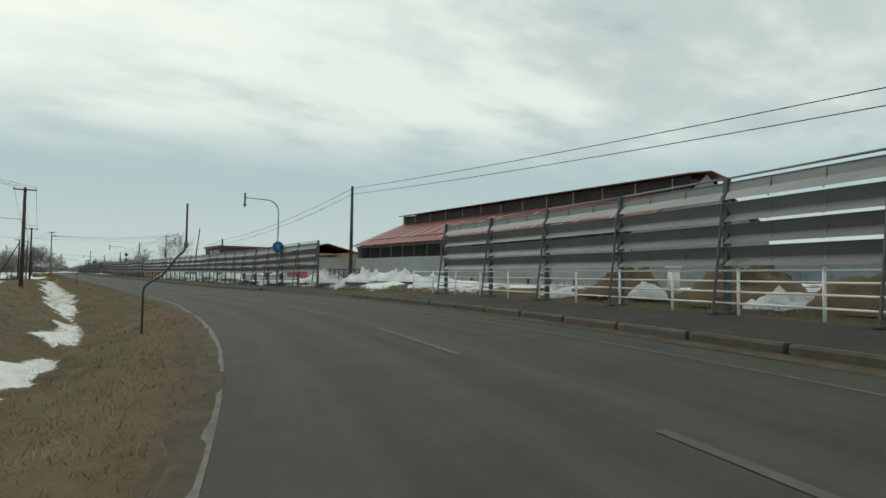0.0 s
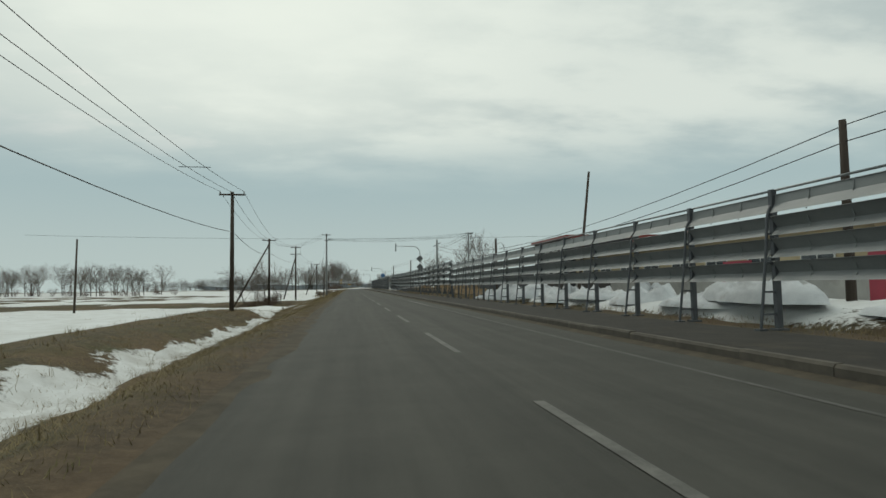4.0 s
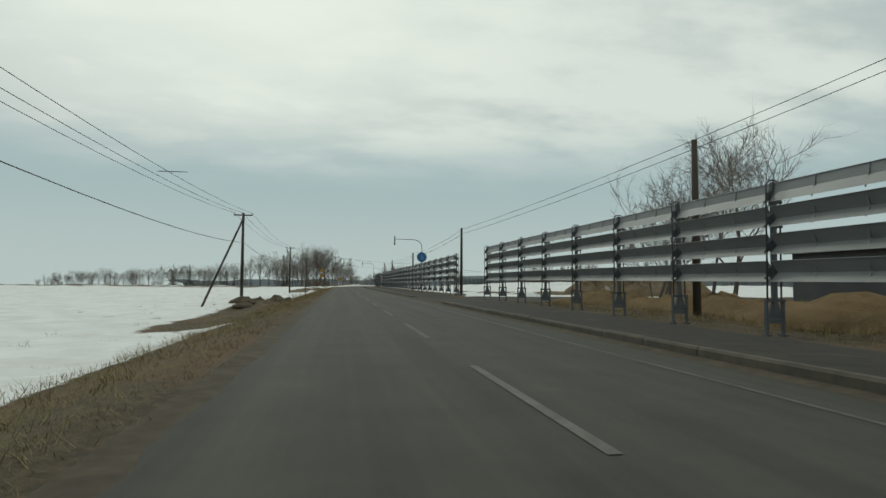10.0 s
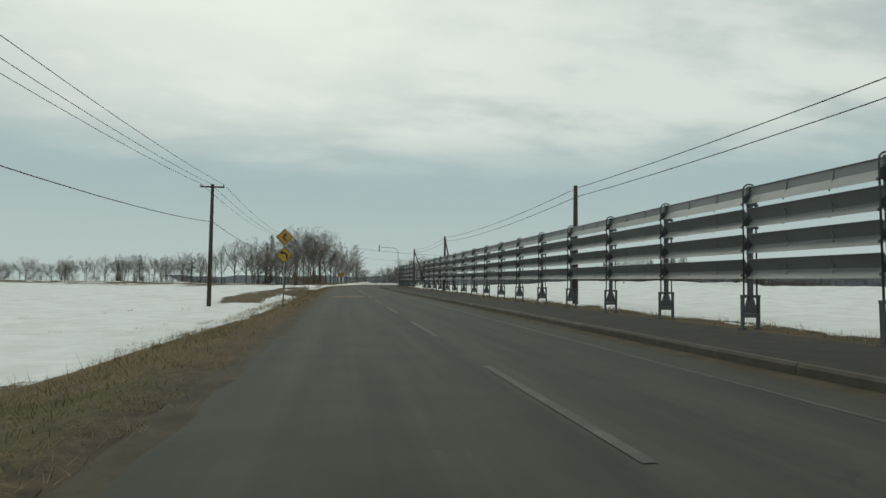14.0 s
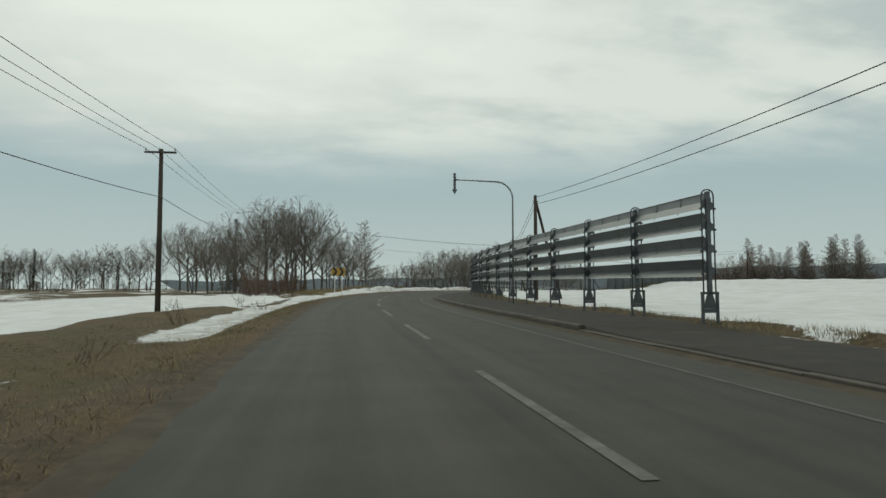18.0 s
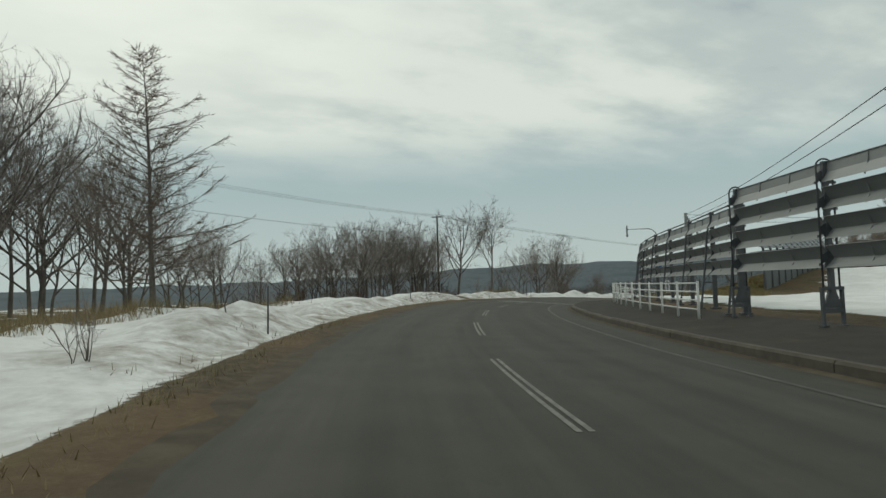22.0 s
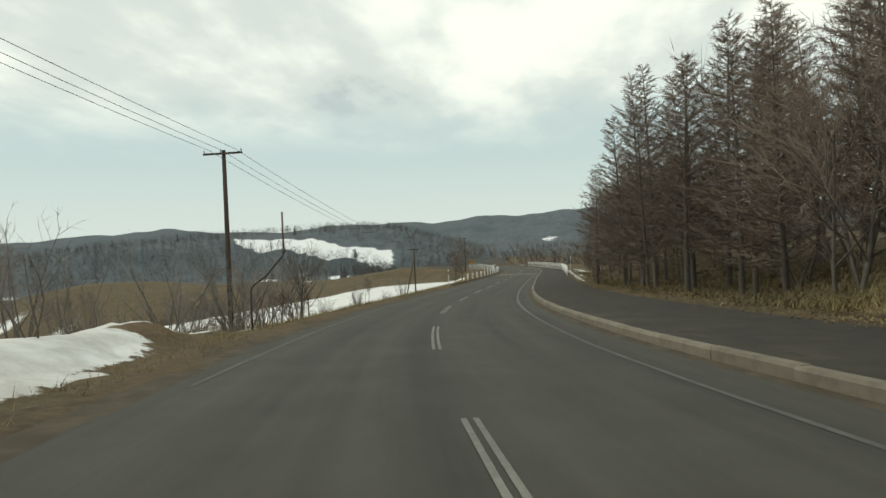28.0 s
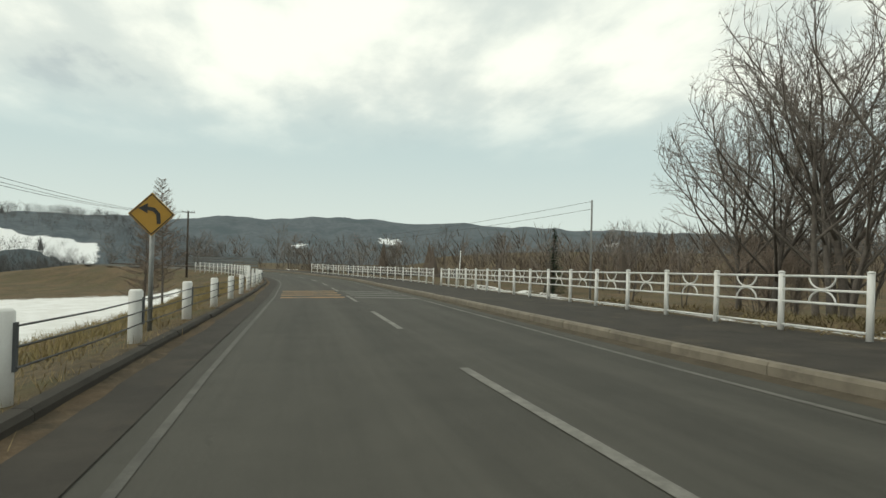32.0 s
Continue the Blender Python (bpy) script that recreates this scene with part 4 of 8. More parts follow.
# a rack of four tubes across the first bays, held by boxes on the posts
for k in range(4):
    a, b = at(-49.84 + 3.557 * k, O_FENCE - 0.12, 0.12), at(-49.84 + 3.557 * (k + 1), O_FENCE - 0.12, 0.12)
    inv = near_fence.matrix_basis.inverted()
    for z in (0.60, 0.71, 0.82, 0.93):
        part("tube_rail", Shape().tube([inv @ (a + Vector((0, 0, z))), inv @ (b + Vector((0, 0, z)))], 0.032, 8), dark_steel, near_fence, smooth=True)
    part("tube_clamp", Shape().box(inv @ (b + Vector((0, 0, 0.84))), (0.16, 0.30, 0.46)), dark_steel, near_fence)
snow_fence(32.5, 22, "ornate", label=ORNATE, step=4.005)
snow_fence(131.9, 23, "ornate", label=ORNATE, step=4.0)
snow_fence(235.6, 17, "ornate", lambda s: float(np.interp(s, (262, 286, 296, 305), (7.85, 7.6, 7.35, 7.1))), label=ORNATE, step=4.06)
snow_fence(305.3, 7, "ladder", lambda s: float(np.interp(s, (305, 311, 318, 331), (7.45, 8.25, 8.45, 8.75))), label="galvanised louvred snow fence behind a white railing", step=3.557)


# ---- trees and shrubs ----
bark = surface("grey_brown_bark", (0.085, 0.075, 0.067), (0.150, 0.133, 0.118), 0.95, 0, 5, 70, 0.4, 0.01, (0.15, 0.14, 0.125), (0.6, 0.75), vary=0.2, spec=0.1)
twig = surface("bare_twigs", (0.160, 0.140, 0.126), (0.240, 0.212, 0.192), 0.95, 0, 1.5, 30, 0, 0.01, vary=0.22, spec=0.1)
larch_twig = surface("larch_twigs", (0.165, 0.130, 0.106), (0.230, 0.185, 0.152), 0.95, 0, 1.5, 30, 0, 0.01, vary=0.2, spec=0.1)
needles = surface("dark_spruce_needles", (0.018, 0.030, 0.020), (0.040, 0.058, 0.034), 0.9, 0, 2, 30, 0, 0.01, vary=0.25, spec=0.15)
dry_stem = surface("dry_brown_stems", (0.085, 0.060, 0.047), (0.150, 0.108, 0.084), 0.95, 0, 3, 40, 0, 0.01, vary=0.2, spec=0.1)
straw = surface("straw_coloured_grass", (0.20, 0.155, 0.075), (0.33, 0.26, 0.135), 0.95, 0, 1.2, 20, 0, 0.01, (0.13, 0.12, 0.05), (0.5, 0.7), spec=0.1)
dark_grass = surface("brown_dead_grass", (0.17, 0.132, 0.074), (0.30, 0.238, 0.135), 0.95, 0, 0.8, 20, 0, 0.01, (0.09, 0.10, 0.035), (0.52, 0.7), spec=0.1)


def bough(sh, rng, p, d, length, r, bend, sides, segs=3, up=0.0, end=0.28):
    """One curved limb; gives back its points and headings."""
    pts, dirs = [p.copy()], [d.copy()]
    for _ in range(segs):
        d = (d + Vector((rng.gauss(0, bend), rng.gauss(0, bend), rng.gauss(0, bend * 0.6) + up))).normalized()
        p = p + d * (length / segs)
        pts.append(p.copy())
        dirs.append(d.copy())
    if segs == 1:
        a = d.orthogonal().normalized() * r
        b = d.cross(a)
        sh.add([pts[0] + a, pts[0] - a * 0.5 + b * 0.87, pts[0] - a * 0.5 - b * 0.87, pts[1]], [(0, 1, 3), (1, 2, 3), (2, 0, 3)])
    else:
        sh.tube(pts, [r * (1 - (1 - end) * i / segs) for i in range(segs + 1)], sides, False)
    return pts, dirs


def on(pts, dirs, f):
    k = min(int(f * (len(pts) - 1)), len(pts) - 2)
    u = f * (len(pts) - 1) - k
    return pts[k].lerp(pts[k + 1], u), dirs[k + 1]


def turned(rng, d, angle):
    a = d.orthogonal().normalized()
    a = Matrix.Rotation(rng.uniform(0, math.tau), 3, d) @ a
    return (Matrix.Rotation(angle, 3, a) @ d).normalized()


def bare_tree_meshes(seed, h, stems=1, fork=0.28, wide=0.55, full=1.0, fine=0.018, tips=None):
    """A leafless broad-leaved tree: trunk with rising limbs, and the fine crown."""
    rng = random.Random(seed)
    wood, crown = Shape(), Shape()
    for k in range(stems):
        lean = Vector((rng.gauss(0, 0.05 + 0.15 * (stems > 1)), rng.gauss(0, 0.05 + 0.15 * (stems > 1)), 1)).normalized()
        hh = h * (1 if k == 0 else rng.uniform(0.7, 0.95))
        p0 = Vector((rng.gauss(0, 0.3) * (stems > 1), rng.gauss(0, 0.3) * (stems > 1), -0.3))
        r0 = hh * 0.0140 * (1 if stems == 1 else 0.72)
        trunk, td = bough(wood, rng, p0, lean, hh * 0.74, r0, 0.06, 7, 6, 0.02, 0.12)
        n1 = int((11 if stems == 1 else 7) * full)
        for i in range(n1):
            f = fork + (1 - fork) * (i + rng.random() * 0.6) / n1
            p, d = on(trunk, td, min(f, 0.99))
            ln = hh * (0.62 - 0.36 * f) * rng.uniform(0.8, 1.2)
            d1 = turned(rng, d, rng.uniform(0.5, 0.95) * wide / 0.55 * (1.15 - 0.5 * f))
            limb, ld = bough(wood, rng, p, d1, ln, r0 * (0.50 - 0.34 * f), 0.13, 5, 4, 0.10, 0.12)
            for j in range(int(6 * full)):
                q, e = on(limb, ld, 0.2 + 0.8 * (j + rng.random()) / (6 * full))
                br, bd = bough(crown, rng, q, turned(rng, e, rng.uniform(0.35, 0.9)), ln * rng.uniform(0.34, 0.62), r0 * 0.13 + 0.006, 0.16, 3, 2, 0.08)
                for _ in range(int(8 * full)):
                    w, g = on(br, bd, rng.uniform(0.15, 1))
                    tw, tg = bough(crown, rng, w, turned(rng, g, rng.uniform(0.35, 0.9)), ln * rng.uniform(0.16, 0.32), fine * 0.8, 0.2, 3, 1, 0.05)
                    for _ in range(3):
                        v, gg = on(tw, tg, rng.uniform(0.2, 1))
                        bough(crown, rng, v, turned(rng, gg, rng.uniform(0.3, 0.8)), ln * rng.uniform(0.09, 0.19), fine * 0.5, 0.2, 3, 1, 0.03)
    return wood.mesh("trunk", bark, True), crown.mesh("crown", tips or twig)


def vase_tree_meshes(seed, h, stems=1, spread=0.42, full=1.0, fork=0.17, fine=0.014, tips=None):
    """A leafless elm or oak: limbs fan out from a low fork, bend upright and end in a domed haze of twigs."""
    rng = random.Random(seed)
    wood, crown = Shape(), Shape()
    for k in range(stems):
        hh = h * (1 if k == 0 else rng.uniform(0.78, 0.97))
        a0 = rng.uniform(0, math.tau)
        off = 0.035 * h * (stems > 1)
        base_p = Vector((math.cos(a0) * off, math.sin(a0) * off, -0.3))
        r0 = hh * (0.0150 if stems == 1 else 0.0105)
        tilt = Vector((math.cos(a0) * 0.16, math.sin(a0) * 0.16, 1)).normalized() if stems > 1 else Vector((rng.gauss(0, 0.03), rng.gauss(0, 0.03), 1)).normalized()
        trunk, td = bough(wood, rng, base_p, tilt, hh * 0.55, r0, 0.06, 8, 6, 0.03, 0.26)
        n1 = int((11 if stems == 1 else 7) * full)
        for i in range(n1):
            f = fork / 0.55 + (0.98 - fork / 0.55) * (i + rng.random() * 0.7) / n1
            p, d = on(trunk, td, min(f, 0.99))
            a = a0 + i * 2.4 + rng.uniform(-0.4, 0.4)
            lean = spread * rng.uniform(1.3, 2.5) * (1.30 - 0.55 * f)
            d1 = Vector((math.cos(a) * lean, math.sin(a) * lean, 0.75)).normalized()
            ln = hh * rng.uniform(0.50, 0.66) * (1.12 - 0.30 * f)
            limb, ld = bough(wood, rng, p, d1, ln, r0 * (0.58 - 0.30 * f), 0.09, 5, 6, 0.055, 0.10)
            n2 = int(9 * full)
            for j in range(n2):
                g = 0.22 + 0.76 * (j + rng.random()) / n2
                q, e = on(limb, ld, min(g, 0.98))
                l2 = ln * rng.uniform(0.30, 0.52) * (1.12 - 0.55 * g)
                br, bd = bough(crown, rng, q, turned(rng, e, rng.uniform(0.40, 0.95)), l2, r0 * 0.10 * (1.2 - 0.6 * g) + 0.008, 0.12, 3, 3, 0.06)
                for _ in range(int(7 * full)):
                    w, gg = on(br, bd, rng.uniform(0.2, 1))
                    tw, tg = bough(crown, rng, w, turned(rng, gg, rng.uniform(0.3, 0.85)), l2 * rng.uniform(0.28, 0.5), fine, 0.15, 3, 1, 0.06)
                    for _ in range(2):
                        v, g3 = on(tw, tg, rng.uniform(0.2, 1))
                        bough(crown, rng, v, turned(rng, g3, rng.uniform(0.3, 0.7)), l2 * rng.uniform(0.16, 0.28), fine * 0.65, 0.2, 3, 1, 0.06)
    fit_h = 1.06 * h / max(v[2] for v in crown.v)
    mid, wide, tall = 0.56 * h, h * (0.24 + 0.34 * spread), 0.45 * h

    def domed(x, y, z):
        x, y, z = x * fit_h, y * fit_h, z * fit_h - mid
        r = math.sqrt((x * x + y * y) / wide ** 2 + (z / tall) ** 2)
        k = 1.0 if r < 0.8 else (0.8 + 0.2 * (1 - math.exp(-(r - 0.8) / 0.2))) / r
        k = 1 + (k - 1) * min(1.0, max(0.0, z / (0.25 * h) + 1.3))
        return x * k, y * k, z * k + mid

    for sh in (wood, crown):
        sh.v = [domed(*v) for v in sh.v]
    return wood.mesh("trunk", bark, True), crown.mesh("crown", tips or twig)


def larch_meshes(seed, h, fine=0.016, reach=0.30, dense=5.0, low=0.16, taper=0.72):
    """A leafless larch: one straight stem, tiers of long level boughs that sweep up at their ends, short twigs along them."""
    rng = random.Random(seed)
    wood, crown = Shape(), Shape()
    trunk, td = bough(wood, rng, Vector((0, 0, -0.3)), Vector((0, 0, 1)), h + 0.3, h * 0.0115, 0.012, 8, 8, 0, 0.05)
    n = int(h * dense)
    for i in range(n):
        f = low + (0.99 - low) * (i + 0.5 * rng.random()) / n
        p, _ = on(trunk, td, min(f, 0.995))
        a = i * 2.4 + rng.uniform(-0.5, 0.5)
        ln = max(0.35, h * reach * (1.02 - f) ** taper * rng.uniform(0.5, 1.12))
        d = Vector((math.cos(a), math.sin(a), rng.uniform(-0.08, 0.34) + 0.35 * f)).normalized()
        br, bd = bough(wood if ln > 1.6 else crown, rng, p, d, ln, 0.010 + 0.0065 * ln, 0.08, 3, 5, 0.06, 0.15)
        for _ in range(int(5 + ln * 10)):
            u = rng.uniform(0.12, 1)
            q, e = on(br, bd, u)
            side = Vector((-e.y, e.x, 0)).normalized() * rng.choice((-1, 1))
            td2 = (e * rng.uniform(0.5, 1.1) + side * rng.uniform(0.3, 0.9) + Vector((0, 0, rng.uniform(-0.35, 0.30)))).normalized()
            tw, tg = bough(crown, rng, q, td2, rng.uniform(0.25, 0.75) * (0.5 + 0.22 * ln) * (1.2 - 0.5 * u), fine, 0.12, 3, 1)
            for _ in range(2):
                v, gg = on(tw, tg, rng.uniform(0.2, 1))
                bough(crown, rng, v, turned(rng, gg, rng.uniform(0.3, 0.8)), rng.uniform(0.12, 0.35), fine * 0.7, 0.2, 3, 1)
    return wood.mesh("trunk", bark, True), crown.mesh("crown", larch_twig)


def spruce_meshes(seed, h):
    """A spruce: stem, and layered drooping boughs set with flat needle sprays."""
    rng = random.Random(seed)
    wood, crown = Shape(), Shape()
    wood.tube([(0, 0, -0.3), (0, 0, h * 0.5), (0, 0, h)], [h * 0.02, h * 0.012, 0.01], 7, False)
    for i in range(int(h * 12)):
        f = 0.05 + 0.95 * i / (h * 12)
        a, ln = rng.uniform(0, math.tau), h * 0.25 * (1 - f) ** 0.85 * rng.uniform(0.65, 1.1) + 0.12
        d = Vector((math.cos(a), math.sin(a), rng.uniform(-0.35, 0.1)))
        side = Vector((-d.y, d.x, 0)).normalized()
        for k in range(max(3, int(ln * 4))):
            u = (k + 0.6) / max(3, int(ln * 4))
            c = Vector((0, 0, h * f)) + d * ln * u + Vector((0, 0, -0.12 * u * u * ln))
            w = (0.10 + 0.30 * (1 - u)) * rng.uniform(0.7, 1.3)
            for sgn in (-1, 1):
                t = c + side * sgn * w + d * 0.22 + Vector((0, 0, rng.uniform(-0.14, 0.04)))
                crown.add([c, c + d * 0.20, t, c + side * sgn * w * 0.55 - d * 0.05 + Vector((0, 0, -0.05))], [(0, 1, 2, 3)])
    return wood.mesh("trunk", bark, True), crown.mesh("crown", needles)


def shrub_meshes(seed, h, stems, mat=None, fine=0.008):
    rng = random.Random(seed)
    wood, crown = Shape(), Shape()
    for _ in range(stems):
        a = rng.uniform(0, math.tau)
        d = Vector((math.cos(a) * rng.uniform(0.1, 0.7), math.sin(a) * rng.uniform(0.1, 0.7), 1)).normalized()
        st, sd = bough(wood, rng, Vector((rng.gauss(0, 0.18), rng.gauss(0, 0.18), -0.15)), d, h * rng.uniform(0.6, 1.05), 0.010 + h * 0.005, 0.13, 4, 4, 0.03)
        for _ in range(8):
            p, e = on(st, sd, rng.uniform(0.25, 1))
            b, bd = bough(crown, rng, p, turned(rng, e, rng.uniform(0.3, 0.9)), h * rng.uniform(0.14, 0.34), fine, 0.18, 3, 2, 0.05)
            for _ in range(3):
                q, g = on(b, bd, rng.uniform(0.2, 1))
                bough(crown, rng, q, turned(rng, g, rng.uniform(0.3, 0.8)), h * rng.uniform(0.06, 0.15), fine * 0.6, 0.2, 3, 1)
    return wood.mesh("trunk", mat or bark, True), crown.mesh("crown", mat or twig)


TREES = {
    "broad": [bare_tree_meshes(11, 12.5, 1, 0.17, 0.62, 1.1), bare_tree_meshes(12, 11.5, 3, 0.22, 0.55, 1.0), bare_tree_meshes(13, 11, 2, 0.2, 0.64, 1.0), bare_tree_meshes(14, 13, 1, 0.22, 0.55, 1.05)],
    "slim": [bare_tree_meshes(21, 14, 1, 0.36, 0.34, 1.0), bare_tree_meshes(22, 12, 2, 0.38, 0.30, 0.95), bare_tree_meshes(23, 13, 1, 0.42, 0.38, 1.0)],
    "thin": [bare_tree_meshes(81, 13, 1, 0.2, 0.6, 0.72, 0.034), bare_tree_meshes(82, 12, 2, 0.24, 0.55, 0.66, 0.034)],
    "thicket": [bare_tree_meshes(91, 8.5, 3, 0.12, 0.62, 0.95, 0.018, larch_twig), bare_tree_meshes(92, 8.0, 4, 0.12, 0.6, 0.85, 0.018, larch_twig)],
    "vase": [vase_tree_meshes(101, 14), vase_tree_meshes(102, 14, 1, 0.36, 1.0, 0.22), vase_tree_meshes(103, 14, 2, 0.40), vase_tree_meshes(104, 14, 1, 0.50, 1.1, 0.15), vase_tree_meshes(105, 14, 3, 0.34, 0.9)],
    "lone": [larch_meshes(34, 12, 0.015, 0.42, 7.5, 0.14, 0.55)],
    "larch": [larch_meshes(31, 14, 0.017, 0.31, 8.5, 0.20), larch_meshes(32, 12, 0.017, 0.33, 9.0, 0.12), larch_meshes(33, 16, 0.017, 0.27, 8.0, 0.22)],
    "spruce": [spruce_meshes(41, 12)],
    "shrub": [shrub_meshes(51, 2.2, 9), shrub_meshes(52, 1.7, 7), shrub_meshes(53, 3.2, 12)],
    "weed": [shrub_meshes(61, 1.2, 5, dry_stem, 0.006), shrub_meshes(62, 0.9, 6, dry_stem, 0.006)],
    "red_shrub": [shrub_meshes(71, 2.6, 16, dry_stem, 0.010), shrub_meshes(72, 2.0, 14, dry_stem, 0.010)],
}
TREE_INFO = {
    "broad": ("bare_tree", "leafless broad-leaved tree with grey spreading limbs", "tree"),
    "slim": ("slim_tree", "leafless slim tree with high thin branches", "tree"),
    "vase": ("bare_tree", "leafless tree with limbs fanning out to a domed crown", "tree"),
    "thin": ("bare_tree", "leafless tree on the far side of the fields", "tree"),
    "thicket": ("thicket_tree", "dense reddish-brown leafless tree with many stems", "tree"),
    "lone": ("larch_tree", "wide leafless larch standing alone", "tree"),
    "larch": ("larch_tree", "leafless larch with a straight stem and brown twigs", "tree"),
    "spruce": ("spruce_tree", "dark green spruce among bare trees", "tree"),
    "shrub": ("bare_shrub", "leafless grey shrub by the roadside", "shrub"),
    "weed": ("dry_weed", "dry brown weed stalks standing in the snow", "weed"),
    "red_shrub": ("brown_shrub", "dense reddish-brown leafless shrub", "shrub"),
}
tree_rng = random.Random(5)
plan_z = lambda x, y: float(lie(np.array([x]), np.array([y]))[0][0])


def plant_at(kind, which, x, y, scale=1.0, label="", z=None):
    name, text, cat = TREE_INFO[kind]
    wood, crown = TREES[kind][which % len(TREES[kind])]
    m = Matrix.Translation((x, y, plan_z(x, y) if z is None else z)) @ Matrix.Rotation(tree_rng.uniform(0, math.tau), 4, "Z") @ Matrix.Diagonal((scale, scale, scale * tree_rng.uniform(0.94, 1.06), 1))
    thing = base(name, m, label or text, cat, "trees" if cat == "tree" else cat + "s by the road")
    part("trunk", wood, None, thing)
    part("crown", crown, None, thing)
    return thing


def plant(kind, which, s, o, scale=1.0, label=""):
    p = at(s, o)
    return plant_at(kind, which, p.x, p.y, scale, label)


# the grove on the outside of the bend: x, y, kind and height
for x, y, k, h in [(-13.4, 311, 0, 7.8), (-14.6, 319, 3, 9.7), (-11.8, 316, 4, 10.3), (-10.2, 322, 1, 14.8), (-12.6, 328, 0, 15.9), (-8.6, 327, 2, 17.0), (-9.6, 335, 3, 19.0), (-13.6, 340, 1, 19.5), (-6.6, 322, 4, 15.5), (-5.8, 330, 0, 16.8),
                   (-4.0, 325, 1, 14.6), (-3.2, 333, 3, 15.1), (-1.6, 324, 4, 11.8), (-0.6, 331, 2, 11.8), (0.8, 326, 1, 10.8), (-17.2, 330, 2, 11.9), (-19.0, 338, 0, 14.6), (-7.4, 342, 2, 19.0), (1.6, 335, 0, 11.3), (2.6, 322, 4, 8.8), (-16.0, 346, 4, 19.0),
                   (4.4, 317, 4, 5.4), (5.6, 322, 2, 4.9), (6.4, 316, 4, 4.1), (-15.4, 308, 4, 9.3), (-18.5, 313, 2, 10.3), (-21.5, 318, 4, 10.8), (-24.0, 325, 0, 11.8),
                   (-31.5, 365, 0, 17.9), (-35.5, 367, 3, 16.8), (-28.0, 362, 4, 15.1), (-39.5, 366, 1, 14.0), (-26.0, 355, 2, 12.4), (-43.0, 370, 2, 11.8), (-22.5, 349, 4, 14.6)]:
    plant_at("vase", k, x, y, h / 14.0)
for k in range(56):
    x = -46 - 1.5 * k + tree_rng.uniform(-1.0, 1.0)
    plant_at("vase", k, x, 372 + 0.11 * k + tree_rng.uniform(-6, 6), (10.6 - 0.07 * k + tree_rng.uniform(-2.2, 1.4)) / 14.0)
for k in range(40):
    plant_at("red_shrub" if k % 2 else "shrub", k, -40 - 2.2 * k + tree_rng.uniform(-1, 1), 368 + tree_rng.uniform(-4, 4), tree_rng.uniform(1.0, 1.7))
plant_at("lone", 0, 3.9, 313.8, 0.90, "wide leafless larch standing alone at the grove's edge")
for x, y, h in [(-24.2, 371.2, 18.0), (-25.6, 369, 14.5), (-66, 368, 9.5), (-74, 372, 7.0), (-52, 378, 8.0)]:
    plant_at("spruce", 0, x, y, h / 12.0)
for x, y, k, sc in [(-5.6, 281, 0, 1.25), (-4.6, 282.5, 1, 1.3), (-6.8, 283, 0, 1.2), (-5.4, 285, 1, 1.4), (-7.6, 280, 1, 1.2), (-3.8, 286, 0, 0.9), (-8.4, 285, 0, 1.3), (-6.4, 287.5, 1, 1.2), (-9.6, 290, 0, 1.2), (-7.6, 293, 1, 1.1), (-4.2, 279.2, 1, 0.8),
                    (-10.5, 297, 0, 1.2), (-8, 301, 1, 1.2), (-12, 303, 0, 1.2)]:
    plant_at("red_shrub", k, x, y, sc)
for s, o, k, sc in [(262, -9, 1, 0.6), (296.5, -6.3, 0, 0.45), (289.5, -6.8, 1, 0.6)]:
    plant("shrub", k, s, o, sc)
plant("slim", 1, 302.5, -6.4, 0.20, "thin leafless sapling leaning in the snow bank")
# the row behind the snow bank further round
for x, y, k, h in [(13.5, 346, 3, 6.6), (15.8, 351, 0, 7.4), (18.5, 349, 4, 9.0), (20.4, 355, 1, 9.7), (23.5, 353.5, 2, 10.0), (25.2, 360, 0, 10.7), (28.0, 358, 3, 11.0), (30.0, 365, 4, 12.0), (32.4, 362, 1, 11.5), (34.6, 369, 0, 12.0), (36.6, 372, 2, 11.5), (10.2, 342, 4, 5.0),
                   (17.0, 358, 2, 8.0), (22.0, 364, 3, 11.5), (27.0, 369, 1, 12.0), (31.0, 375, 4, 12.5), (12.0, 352, 1, 6.2), (7.5, 345, 0, 6.0), (5.0, 352, 2, 9.0), (0.0, 358, 3, 10.0), (36.0, 365, 4, 7.0)]:
    plant_at("vase", k, x, y, h / 14.0)
for k in range(16):
    f = k / 15
    plant_at("vase", (4, 2, 3)[k % 3], 15 + 21 * f + tree_rng.uniform(-1.4, 1.4), 347.5 + 18 * f + tree_rng.uniform(-2.2, 2.2), (6.5 + 3.5 * f + tree_rng.uniform(-1.2, 1.2)) / 14.0)
for k in range(34):
    f = k / 33
    plant_at("red_shrub" if k % 3 else "shrub", k, 9 + 30 * f + tree_rng.uniform(-1, 1), 341.5 + 22 * f + tree_rng.uniform(-2, 3), tree_rng.uniform(0.7, 1.15))
plant_at("vase", 1, 39.9, 365.9, 1.06, "tall leafless tree with a high forked crown")
plant_at("slim", 2, 43.3, 362.6, 0.98, "tall leafless tree with a high narrow crown")
for x, y, k, h in [(53.7, 361.8, 3, 10.2), (51.0, 362.8, 4, 10.0), (55.6, 364.2, 4, 9.5), (49.2, 364.8, 2, 9.0), (53.0, 366.2, 0, 9.8), (47.6, 366.5, 4, 7.0), (57.6, 366.0, 2, 8.0), (52.4, 360.6, 4, 6.5)]:
    plant_at("vase", k, x, y, h / 14.0)
